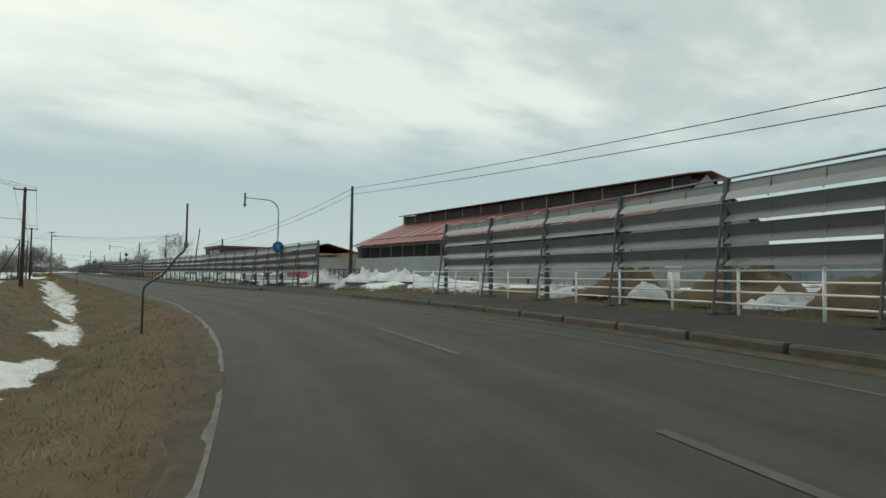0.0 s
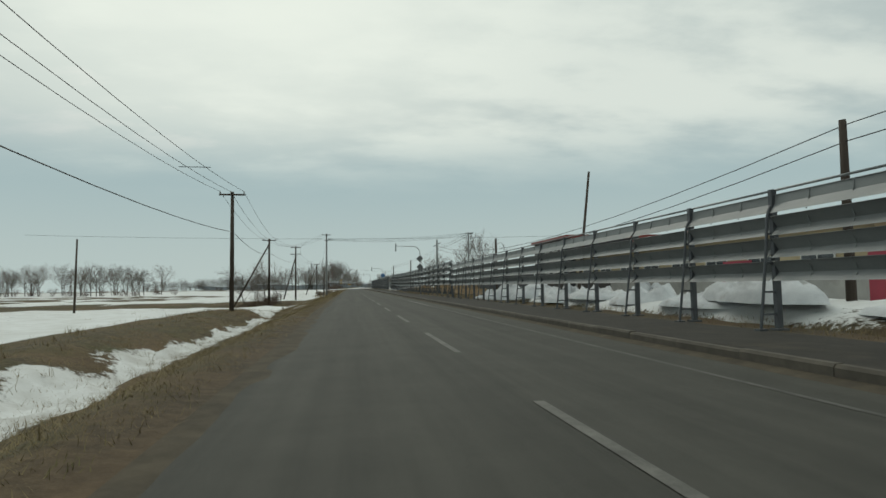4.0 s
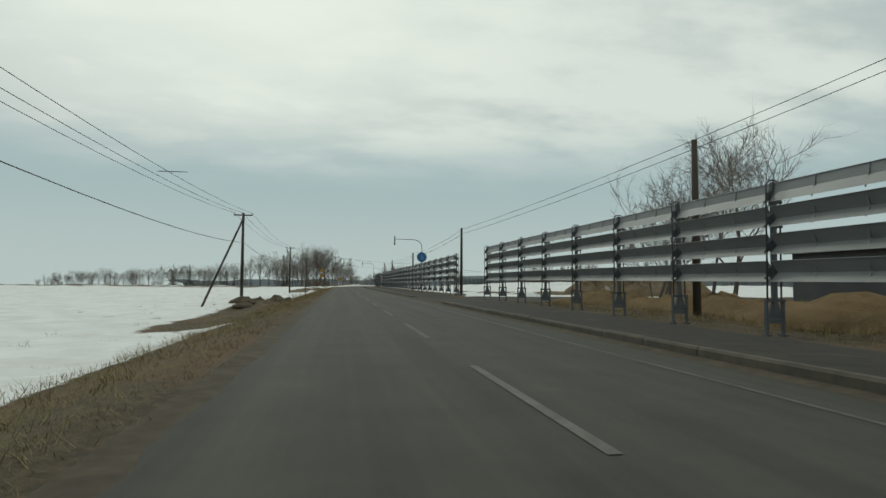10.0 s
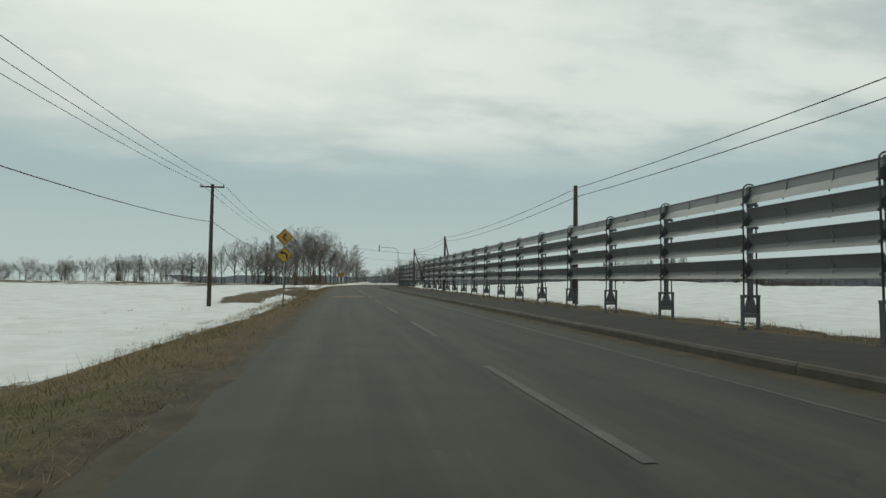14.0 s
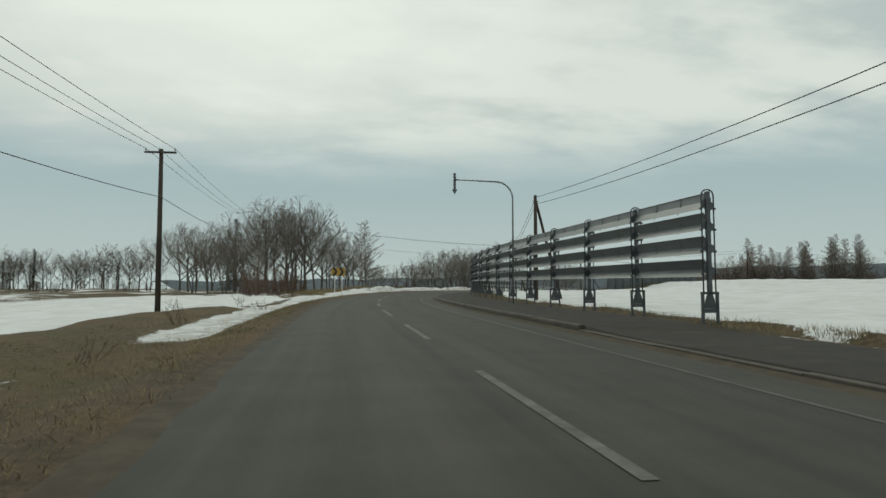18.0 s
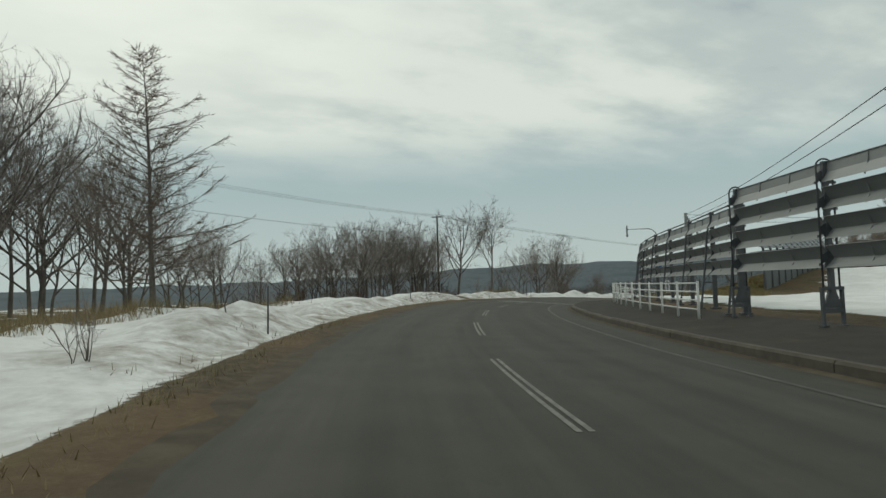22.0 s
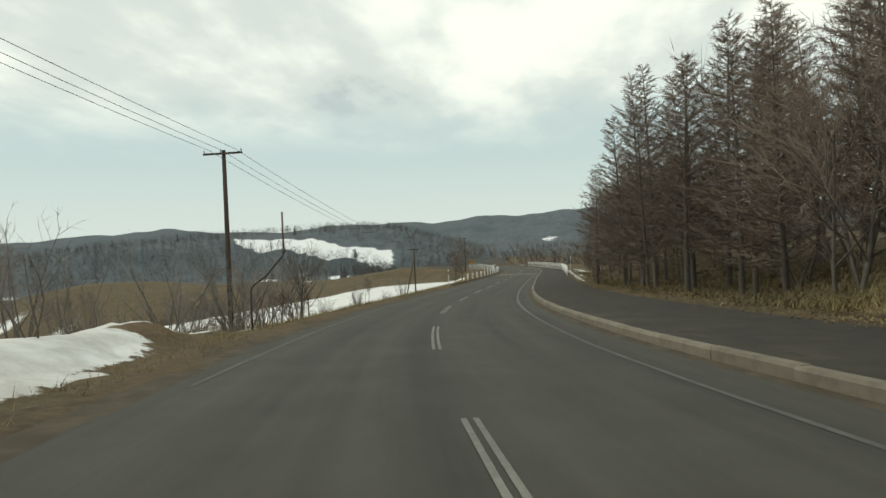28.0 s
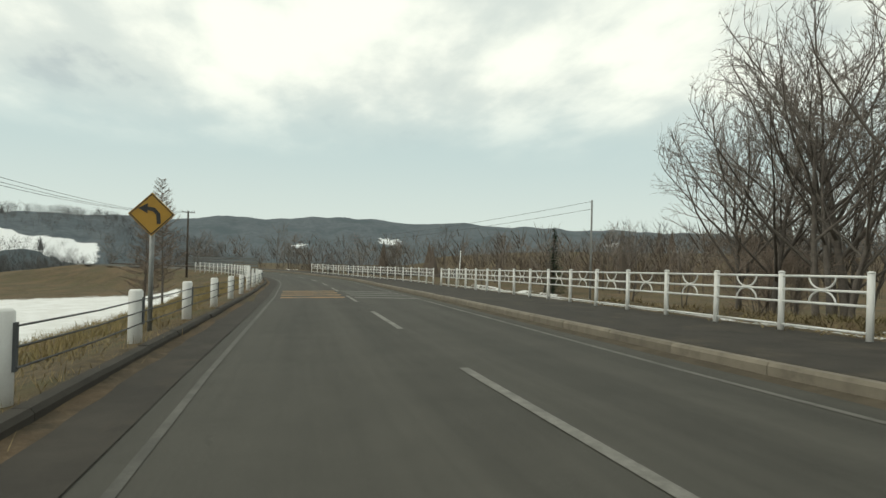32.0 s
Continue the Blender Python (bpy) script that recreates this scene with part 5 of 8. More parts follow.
for s, o, k, sc in [(366, -9.5, 2, 0.8), (368.5, -10.5, 2, 0.85), (371, -10, 1, 1.1), (360.5, -11, 1, 1.0), (352, -12, 0, 1.0)]:
    plant("red_shrub" if k == 2 else "shrub", k, s, o, sc)
for s, o, kind, k, sc in [(392, -17, "slim", 1, 0.5), (396, -22, "broad", 1, 0.5), (399, -19, "slim", 2, 0.45), (402, -26, "broad", 2, 0.55), (406, -21, "slim", 0, 0.42), (389, -24, "broad", 1, 0.55),
                          (411, -28, "broad", 2, 0.5), (417, -33, "slim", 0, 0.5), (420, -40, "broad", 1, 0.55), (386, -30, "broad", 2, 0.6)]:
    plant(kind, k, s, o, sc)
for k in range(26):
    s = 386 + 1.9 * k + tree_rng.uniform(-0.7, 0.7)
    plant("shrub" if k % 3 else "weed", k, s, tree_rng.uniform(-9.5, -6.2), tree_rng.uniform(0.35, 0.65))
for k in range(14):
    plant("shrub", k, 350 + 2.6 * k + tree_rng.uniform(-0.8, 0.8), tree_rng.uniform(-10.5, -7.5), tree_rng.uniform(0.6, 1.1))
for k in range(30):
    s = 383 + 1.5 * k + tree_rng.uniform(-1, 1)
    plant("red_shrub" if k % 2 else "shrub", k, s, tree_rng.uniform(-26, -12), tree_rng.uniform(0.8, 1.6))
# right: thicket and larches on the bank
for s, o, k, sc in [(397, 11.4, 0, 0.80), (400, 12.8, 1, 0.86), (396, 14.0, 1, 0.90), (402, 15.4, 0, 0.95), (398.5, 17.0, 1, 0.95), (393, 16.4, 0, 0.80), (405, 13.4, 1, 0.7), (384.5, 11.8, 1, 0.62), (387, 13.2, 1, 0.68), (389.5, 11.6, 1, 0.66), (391.5, 13.6, 0, 0.60), (386, 15.4, 1, 0.66), (394, 12.4, 1, 0.62), (390, 15.8, 2, 0.50), (383, 13.6, 1, 0.55), (392.5, 11.2, 1, 0.56), (388.3, 10.9, 1, 0.52)]:
    plant("thicket", k, s, o, sc * 1.15)
plant_at("larch", 0, 83.2, 334.9, 0.74, "crooked leafless larch on the grassy bank")
for x, y, k, h in [(80.4, 333.6, 1, 4.6), (85.6, 332.8, 0, 5.6), (82.0, 338.4, 1, 6.0), (95.6, 331.6, 2, 8.5), (99.4, 330.8, 0, 9.5), (103.6, 329.6, 2, 10.0)]:
    plant_at("vase" if h > 8 else "slim", k, x, y, h / 14.0)
for x, y, k, h in [(111.8, 344.1, 0, 14.2), (104.6, 344.6, 2, 13.4), (98.9, 344.2, 0, 12.3), (108.4, 341.6, 2, 14.4), (101.6, 341.4, 1, 13.6), (95.4, 342.2, 0, 12.2), (105.2, 338.0, 0, 14.0), (98.6, 338.2, 2, 12.6), (112.8, 338.4, 1, 13.5), (115.4, 341.8, 2, 13.0),
                   (109.4, 334.8, 0, 14.0), (102.4, 334.4, 2, 13.5), (93.4, 343.4, 1, 11.2), (107.2, 346.0, 1, 11.0), (117.2, 344.4, 1, 10.5), (96.0, 335.2, 0, 12.0), (92.2, 339.2, 2, 11.6), (89.3, 339.8, 1, 11.2), (89.6, 343.2, 1, 9.8), (86.4, 341.6, 1, 9.2), (86.2, 338.2, 0, 10.0), (100.4, 345.8, 1, 10.0), (113.6, 347.0, 1, 9.0), (103.2, 342.8, 0, 13.0), (107.4, 337.4, 1, 13.4), (97.2, 340.4, 1, 12.2)]:
    plant_at("larch", k, x, y, h / (14, 12, 16)[k])
for s, o, k, sc in [(426, 10.6, 0, 0.72), (429, 12.0, 1, 0.80), (432.5, 10.2, 2, 0.78), (436, 11.2, 0, 0.82), (439, 13.4, 1, 0.85), (442.5, 11.4, 2, 0.80), (444, 14.0, 0, 0.84), (447.5, 12.8, 1, 0.86), (450.5, 14.6, 2, 0.85),
                    (434, 16, 1, 0.8), (440, 18, 0, 0.9), (446, 18.5, 2, 0.9), (453, 17, 1, 0.85), (428, 17, 2, 0.7), (449, 23, 1, 0.95), (443.2, 9.8, 1, 0.7), (444.6, 10.2, 2, 0.72), (437.5, 9.6, 1, 0.62)]:
    plant("slim", k, s, o, sc * 0.78)
for s, o, k, h in [(431, 13.5, 1, 9.5), (434.5, 12.8, 4, 9.0), (438, 16, 2, 11.5), (445.5, 16.4, 1, 12.0), (452, 13.4, 1, 11.0), (455, 15, 4, 12.5), (457.5, 17.4, 1, 13.0), (459.5, 13.8, 2, 12.0), (463, 19.4, 1, 13.5), (464.5, 14.4, 4, 12.5),
                   (466.5, 17.2, 1, 14.0), (468, 15.0, 2, 12.0), (469.5, 19.6, 4, 13.0), (471.5, 16.6, 1, 11.5), (473, 21.0, 4, 12.5), (451, 21, 1, 13.5), (466, 25, 1, 14.0), (474, 26, 4, 13.0), (425, 14, 4, 8.5), (422.5, 11.0, 1, 8.0)]:
    plant("vase", k, s, o, (0.84 if s < 456 else 1.0) * h / 14.0)
for s, o, k, sc in [(457, 16.5, 0, 0.6), (463, 17, 0, 0.6), (468.5, 15.2, 0, 0.55), (470.5, 18, 1, 0.6), (452, 12.8, 1, 0.45), (475, 21, 1, 0.6)]:
    plant("thicket", k, s, o, sc)
# left roadside and fields
for s, o, k, sc in [(51, -14.8, 2, 0.52), (54.0, -12.6, 2, 0.60), (56.5, -11.0, 2, 0.42), (53, -13.4, 0, 0.36)]:
    plant("broad", k, s, o, sc, "low spreading leafless tree in a brown ditch")
for s, o, k, sc in [(46, -11, 1, 0.9), (49, -12.5, 0, 0.9), (54, -12.5, 1, 0.8)]:
    plant("red_shrub", k, s, o, sc)
for k in range(16):
    plant("red_shrub", k, 46.5 + 0.6 * k + tree_rng.uniform(-0.4, 0.4), -14.5 + 0.22 * k + tree_rng.uniform(-0.8, 0.8), tree_rng.uniform(0.45, 0.75))
# the tree row across the first field
plant_at("vase", 3, -58, 176, 0.78, "leafless tree standing alone on a snowy field")
for k in range(30):
    plant_at("vase", k, -62 - 1.75 * k + tree_rng.uniform(-1.0, 1.0), 178 + tree_rng.uniform(-6, 6), tree_rng.uniform(0.56, 0.80))
for k in range(26):
    plant_at("red_shrub", k, -54 - 2.6 * k + tree_rng.uniform(-1.2, 1.2), 172 + tree_rng.uniform(-4, 4), tree_rng.uniform(0.9, 1.5))
# right, behind the fence
for s, o, k, sc in [(112, 16, 2, 0.85), (114.5, 17.5, 1, 0.7), (117, 18, 2, 0.62), (126, 30, 0, 1.2)]:
    plant("broad", k, s, o, sc)
plant("slim", 0, 121.5, 25, 0.75)
plant("broad", 3, 300, 55, 0.55)
for k in range(22):
    plant("thin", k, 250 + 10 * (k % 11) + tree_rng.uniform(-4, 4), 120 + 25 * (k // 11) + tree_rng.uniform(-8, 8), tree_rng.uniform(0.5, 0.7))
for k in range(44):
    plant("thin", k, 488 + 2.8 * k + tree_rng.uniform(-3, 3), 24 + 5.5 * (k % 7) + tree_rng.uniform(-2, 2), tree_rng.uniform(0.45, 0.75))
for s, o, k, sc in [(401.5, -7.4, 2, 0.95), (403.4, -8.4, 2, 1.05), (405.2, -7.6, 0, 1.1), (407.5, -8.6, 2, 0.9), (409.5, -7.8, 1, 1.1), (411.5, -8.8, 2, 0.75), (398, -8.0, 2, 0.9), (394.5, -8.2, 2, 0.8)]:
    plant("shrub" if k != 1 else "red_shrub", k, s, o, sc, "tall leafless shrub with brown twigs by the roadside")
for s, o, k, h in [(409.4, -8.6, 0, 3.8), (408.2, -7.2, 2, 4.0), (410.6, -7.8, 1, 3.6), (407.2, -8.8, 1, 3.8)]:
    plant("vase", (4, 2, 1)[k], s, o, h / 14.0, "young leafless tree by the roadside with thin upright stems")
plant("slim", 1, 421.5, -7.6, 0.20, "thin leafless sapling at the roadside")
plant("larch", 0, 495, -11, 0.6, "dense leafless larch beside the far bridge")
plant("larch", 1, 497, -12.5, 0.65, "dense leafless larch beside the far bridge")
plant("spruce", 0, 508, 26, 0.6)
plant("spruce", 0, 511, 28, 0.55)
plant("spruce", 0, 470, -95, 0.8)
plant("spruce", 0, 476, -99, 0.75)
for s, o, sc in [(139.5, -5.9, 0.9), (66, -6.5, 0.8), (243, -7.5, 0.9), (233, -6.6, 0.7), (251, -9.6, 0.8), (255, -6.4, 0.8), (222, -8, 0.8), (30, -7.5, 0.8), (20, -6.8, 0.7), (140.2, -6.2, 0.7)]:
    plant("weed", int(s), s, o, sc)


# ---- roadside things ----
pole_wood = surface("tarred_wooden_pole", (0.045, 0.036, 0.030), (0.085, 0.068, 0.055), 0.9, 0, 4, 50, 0.4, 0.008, (0.12, 0.105, 0.09), (0.58, 0.74), spec=0.2, stretch=(1, 1, 0.1))
pole_grey = surface("grey_concrete_pole", (0.16, 0.165, 0.165), (0.24, 0.245, 0.24), 0.85, 0, 3, 70, 0.2, 0.004, (0.11, 0.10, 0.09), (0.56, 0.72), stretch=(1, 1, 0.2))
porcelain = surface("pale_insulator", (0.30, 0.30, 0.29), (0.45, 0.45, 0.43), 0.3, 0, 5, 60, 0)
wire_mat = surface("black_cable", (0.025, 0.026, 0.028), (0.045, 0.046, 0.048), 0.6, 0, 1, 20, 0)
grey_pipe = surface("grey_galvanised_pipe", (0.20, 0.21, 0.21), (0.29, 0.30, 0.295), 0.5, 0.5, 4, 60, 0.05, 0.002, (0.15, 0.12, 0.10), (0.6, 0.75))
sign_grey = surface("unpainted_sign_back", (0.10, 0.105, 0.11), (0.15, 0.155, 0.155), 0.6, 0.4, 3, 50, 0.05, 0.002, (0.09, 0.075, 0.065), (0.58, 0.74))
faded_blue = surface("faded_blue_white", (0.10, 0.22, 0.38), (0.16, 0.28, 0.42), 0.55, 0, 5, 60, 0.05, 0.002)
sign_blue = surface("blue_sign_sheet", (0.012, 0.085, 0.24), (0.02, 0.11, 0.29), 0.35, 0, 4, 60, 0, 0.01, (0.08, 0.16, 0.34), (0.58, 0.76))
sign_white = surface("white_sign_sheet", (0.72, 0.74, 0.74), (0.60, 0.62, 0.62), 0.4, 0, 5, 60, 0)
sign_yellow = surface("faded_yellow_sign_sheet", (0.43, 0.24, 0.028), (0.36, 0.20, 0.028), 0.4, 0, 5, 60, 0, 0.01, (0.36, 0.22, 0.05), (0.6, 0.76))
sign_black = surface("black_sign_sheet", (0.018, 0.018, 0.018), (0.035, 0.034, 0.032), 0.5, 0, 5, 60, 0)
rod_red = surface("faded_red_paint", (0.15, 0.05, 0.042), (0.11, 0.042, 0.038), 0.6, 0, 6, 60, 0.1, 0.002)
dark_pipe = surface("dark_painted_pipe", (0.045, 0.045, 0.047), (0.085, 0.082, 0.08), 0.6, 0.3, 5, 60, 0.1, 0.002, (0.13, 0.09, 0.065), (0.6, 0.75))


def ground_z(s, o):
    """Top of the ground there, verges and pavement included."""
    zr = float(road_h(s, o))
    if 4.66 <= o <= 7.6:
        return zr + 0.15 + (float(walk_z(s)) - 0.15) * float(smooth(4.9, 7.4, o))
    if 7.6 < o < 8.9:
        return zr + float(walk_z(s)) - 0.01
    p = at(s, o)
    z = plan_z(p.x, p.y)
    if -9.0 < o <= -3.6:
        z = max(z, zr + float(verge_dz(np.array([[float(s)]]), np.array([[float(o)]]))[0, 0]))
    return z


def foot(s, o, turn=0.0, sink=0.0):
    p = at(s, o)
    p.z = ground_z(s, o) - sink
    return Matrix.Translation(p) @ Matrix.Rotation(way(s) + turn, 4, "Z")


def lump(name, s, o, along, across, h, mat, label, category, seed=1, rough=0.22):
    """A heap of clods or old snow, uneven all over."""
    sh, rng = Shape(), random.Random(seed)
    na, nr = 34, 11
    ph = [rng.uniform(0, 6.28) for _ in range(12)]
    for j in range(nr + 1):
        q = j / nr
        for i in range(na):
            a = math.tau * i / na
            edge = 1 + 0.16 * math.sin(2 * a + ph[0]) + 0.12 * math.sin(3 * a + ph[1]) + 0.06 * math.sin(7 * a + ph[2])
            x, y = across * q * edge * math.cos(a), along * q * edge * math.sin(a)
            k = 2.4 / max(0.35, h)
            clod = math.sin(x * k + ph[3]) * math.sin(y * k * 0.8 + ph[4]) + 0.6 * math.sin(x * 2.3 * k + ph[5] + y) * math.sin(y * 2.1 * k + ph[6]) + 0.7 * rng.uniform(-1, 1)
            z = h * ((1 - q ** 1.8) * (1 + 0.9 * rough * clod) + 0.25 * rough * clod * (1 - q)) - 0.12 * (q > 0.95)
            sh.v.append((x, y, z))
    for j in range(nr):
        for i in range(na):
            i2 = (i + 1) % na
            sh.f.append((j * na + i, (j + 1) * na + i, (j + 1) * na + i2, j * na + i2))
    thing = base(name, foot(s, o), label, category, category + "s")
    part("mound", sh, mat, thing, smooth=True)
    return thing


def insulator(x, y, z, hang=False):
    sh = Shape()
    k = -1 if hang else 1
    sh.tube([(x, y, z), (x, y, z + 0.06 * k), (x, y, z + 0.07 * k), (x, y, z + 0.12 * k), (x, y, z + 0.13 * k), (x, y, z + 0.19 * k)], [0.018, 0.018, 0.05, 0.04, 0.035, 0.02], 8)
    return sh


def utility_pole(s, o, top, arms=(0.2,), half=0.8, brace=None, mat=None, label="", r=0.13, lamp=False, steps=False, box_at=None):
    """A pole with level crossarms, insulators on them, and a raking brace if it has one. Gives back the thing and its height."""
    mat = mat or pole_wood
    m = foot(s, o)
    h = float(road_z(s)) + top - m.translation.z
    thing = base("utility_pole", m, label or ("dark wooden utility pole with a crossarm" if arms else "dark wooden utility pole beside the fence"), "utility pole", "utility poles")
    part("pole", Shape().tube([(0, 0, -0.6), (0, 0, h * 0.5), (0, 0, h)], [r * 1.15, r, r * 0.78], 12), mat, thing, smooth=True)
    for dz in arms:
        arm = part("crossarm", Shape().box((0, -r, h - dz), (2 * half, 0.09, 0.10)).box((0, 0, h - dz), (0.05, 2.6 * r, 0.04)), mat, thing)
        for x in (-half + 0.06, -0.22 * half if half < 0.7 else -0.1 * half, half - 0.06):
            part("insulator", insulator(x, -r, h - dz + 0.05), porcelain, arm, smooth=True)
    if brace:
        bx, by, f = brace
        q = at(s + by, o + bx)
        zb = ground_z(s + by, o + bx) - m.translation.z
        part("brace", Shape().tube([(bx * 1.03, by * 1.03, zb - 0.4), (0.02 * np.sign(bx), 0, h * f)], [0.10, 0.085], 10), mat, thing, "raking wooden brace", smooth=True)
        part("brace_bolt", Shape().tube([(-0.22, 0, h * f - 0.05), (0.22, 0, h * f - 0.05)], 0.02, 6), dark_steel, thing)
    if lamp:
        pts = [(0, 0, h - 0.9)] + [(0.35 - 0.35 * math.cos(a), 0, h - 0.75 + 0.4 * math.sin(a)) for a in np.linspace(0, math.pi, 9)] + [(0.7, 0, h - 1.0)]
        part("lamp_arm", Shape().tube(pts, 0.022, 6), grey_pipe, thing, smooth=True)
    if steps:
        for k in range(9):
            part("step_bolt", Shape().tube([(0.3 * (-1) ** k, 0, h * 0.35 + 0.42 * k), (0, 0, h * 0.35 + 0.42 * k)], 0.012, 5), grey_pipe, thing)
    if box_at:
        part("switch_box", Shape().tube([(0, -0.22, h - box_at - 0.28), (0, -0.22, h - box_at - 0.24), (0, -0.22, h - box_at + 0.2), (0, -0.22, h - box_at + 0.25)], [0.12, 0.17, 0.17, 0.10], 12), grey_pipe, thing, "grey round switch box", smooth=True)
    return thing, h


def tip(pole, x, dz):
    thing, h = pole
    return thing.matrix_basis @ Vector((x, -0.13, h - dz))


def wire(line, a, b, sag, r=0.012, name="wire"):
    a, b = Vector(a), Vector(b)
    n = max(4, min(16, int((b - a).length / 4)))
    pts = [a.lerp(b, i / n) - Vector((0, 0, 4 * sag * (i / n) * (1 - i / n))) for i in range(n + 1)]
    return part(name, Shape().tube(pts, r, 5), wire_mat, line)


def cable_run(label):
    return base("power_line", Matrix.Identity(4), label, "power line", "overhead lines")


LEFT = [utility_pole(-96, -22, 8.0), utility_pole(-34.3, -9.4, 7.9), utility_pole(13.2, -9.4, 7.4),
        utility_pole(49.7, -11.7, 7.2, brace=(-3.4, -5.0, 0.92), label="dark wooden utility pole with a long raking brace"),
        utility_pole(76.2, -10.8, 8.0, (0.2, 1.3), brace=(-1.7, -2.2, 0.80), label="dark wooden utility pole with two crossarms and a brace"),
        utility_pole(135.7, -10.5, 7.35, brace=(-2.6, -3.5, 0.93), label="dark wooden utility pole with a long raking brace"),
        utility_pole(194, -11, 7.7), utility_pole(254.5, -11.6, 8.4), utility_pole(321, -39.5, 13.1), utility_pole(359.6, -24.5, 11.5),
        utility_pole(412, -12.5, 8.5, half=1.1), utility_pole(469.9, -14.6, 4.6, brace=(-0.5, -4.5, 0.8), r=0.10, label="low dark pole with a raking brace beside a snowfield"),
        utility_pole(540, -8, 8.0)]
left_line = cable_run("four thin black wires from pole to pole")
for k in range(len(LEFT) - 1):
    a, b = LEFT[k], LEFT[k + 1]
    span = (b[0].matrix_basis.translation - a[0].matrix_basis.translation).length
    lo_a, lo_b = (1.25 if k == 4 else 0.0), 0.0
    for x in (-0.74, -0.08, 0.74):
        wire(left_line, tip(a, x, lo_a), tip(b, x, lo_b), span * (0.018 if k == 1 else 0.013))
    if k < 9:
        wire(left_line, tip(a, 0.1, 1.7 if k == 3 else 2.6), tip(b, 0.1, 1.7 if k == 2 else 2.6), span * 0.016, 0.018, "cable")
for k, f in ((1, 0.8), (4, 0.62), (7, 0.5), (10, 0.55), (10, 0.75), (9, 0.4)):
    a, b = LEFT[k], LEFT[k + 1]
    u, v = tip(a, -0.74, 0), tip(b, -0.74, 0)
    w, y = tip(a, 0.74, 0), tip(b, 0.74, 0)
    drop = Vector((0, 0, 4 * 0.012 * (v - u).length * f * (1 - f)))
    part("wire_spacer", Shape().tube([u.lerp(v, f) - drop, w.lerp(y, f) - drop], 0.02, 5), wire_mat, left_line)

cross_l = utility_pole(84, -6.1, 10.7, (0.2,), 0.75, r=0.16, box_at=1.15, mat=pole_grey, label="tall grey utility pole with a round switch box")
sw = Shape()
for k in range(3):
    sw.tube([(0.25 + 0.16 * k, -0.3, -0.1), (0.45 + 0.2 * k, -0.45, 0.12), (0.75 + 0.14 * k, -0.35, -0.02)], [0.04, 0.05, 0.03], 6)
part("switch_gear", sw, wire_mat, cross_l[0], "black switch gear on a short bracket").matrix_basis = pose(0, 0, cross_l[1] - 1.0)
part("bracket", Shape().box((0.3, -0.1, cross_l[1] - 1.18), (1.5, 0.08, 0.08)), pole_grey, cross_l[0])
cross_r = utility_pole(85.9, 20, 11.2, (0.25, 1.3, 2.35, 3.3), 0.55, r=0.16, mat=pole_grey, label="tall grey utility pole with four short crossarms")
for k in range(3):
    a = Vector((0.4, -0.1, cross_r[1] - 0.3 - k * 1.05))
    pts = [a, a + Vector((0.25, 0, -0.25)), a + Vector((0.15, 0, -0.7)), a + Vector((-0.05, 0, -1.0))]
    part("jumper_cable", Shape().tube(pts, 0.025, 5), wire_mat, cross_r[0])
part("cable_head", Shape().box((0.55, -0.1, cross_r[1] - 0.22), (0.7, 0.2, 0.22)), wire_mat, cross_r[0])
road_line = cable_run("bundle of black wires crossing over the road")
for k in range(4):
    wire(road_line, tip(cross_l, 0.85 + 0.05 * k, 0.95 + 0.08 * k), tip(cross_r, -0.4 + 0.2 * k, 0.2 + 0.12 * k), 0.35 + 0.1 * k, 0.014)
for x, dz in ((-0.7, 0.0), (-0.1, 0.0), (0.7, 0.0)):
    wire(road_line, tip(LEFT[4], x, 0.0), tip(cross_l, x, dz), 0.25)
wire(road_line, tip(LEFT[4], 0.75, 0.2), tip(LEFT[4], 0.75, 1.3), -0.2, 0.012)
stay_foot = at(78, -7.8)
stay_foot.z = ground_z(78, -7.8)
guard_tube = base("stay_guard", Matrix.Translation(stay_foot), "black and yellow striped sleeve on a stay wire", "stay guard")
lean_to = (tip(cross_l, 0, 1.2) - stay_foot).normalized()
part("sleeve", Shape().tube([lean_to * -0.2, lean_to * 1.9], 0.035, 8), sign_black, guard_tube, smooth=True)
for k in range(4):
    part("yellow_band", Shape().tube([lean_to * (0.3 + 0.42 * k), lean_to * (0.48 + 0.42 * k)], 0.038, 8), sign_yellow, guard_tube)
wire(road_line, tip(cross_l, 0, 1.2), stay_foot, 0.0, 0.010, "stay_wire")
wire(road_line, at(56, -42, 8.2), at(54, 38, 8.2), 0.6, 0.014)

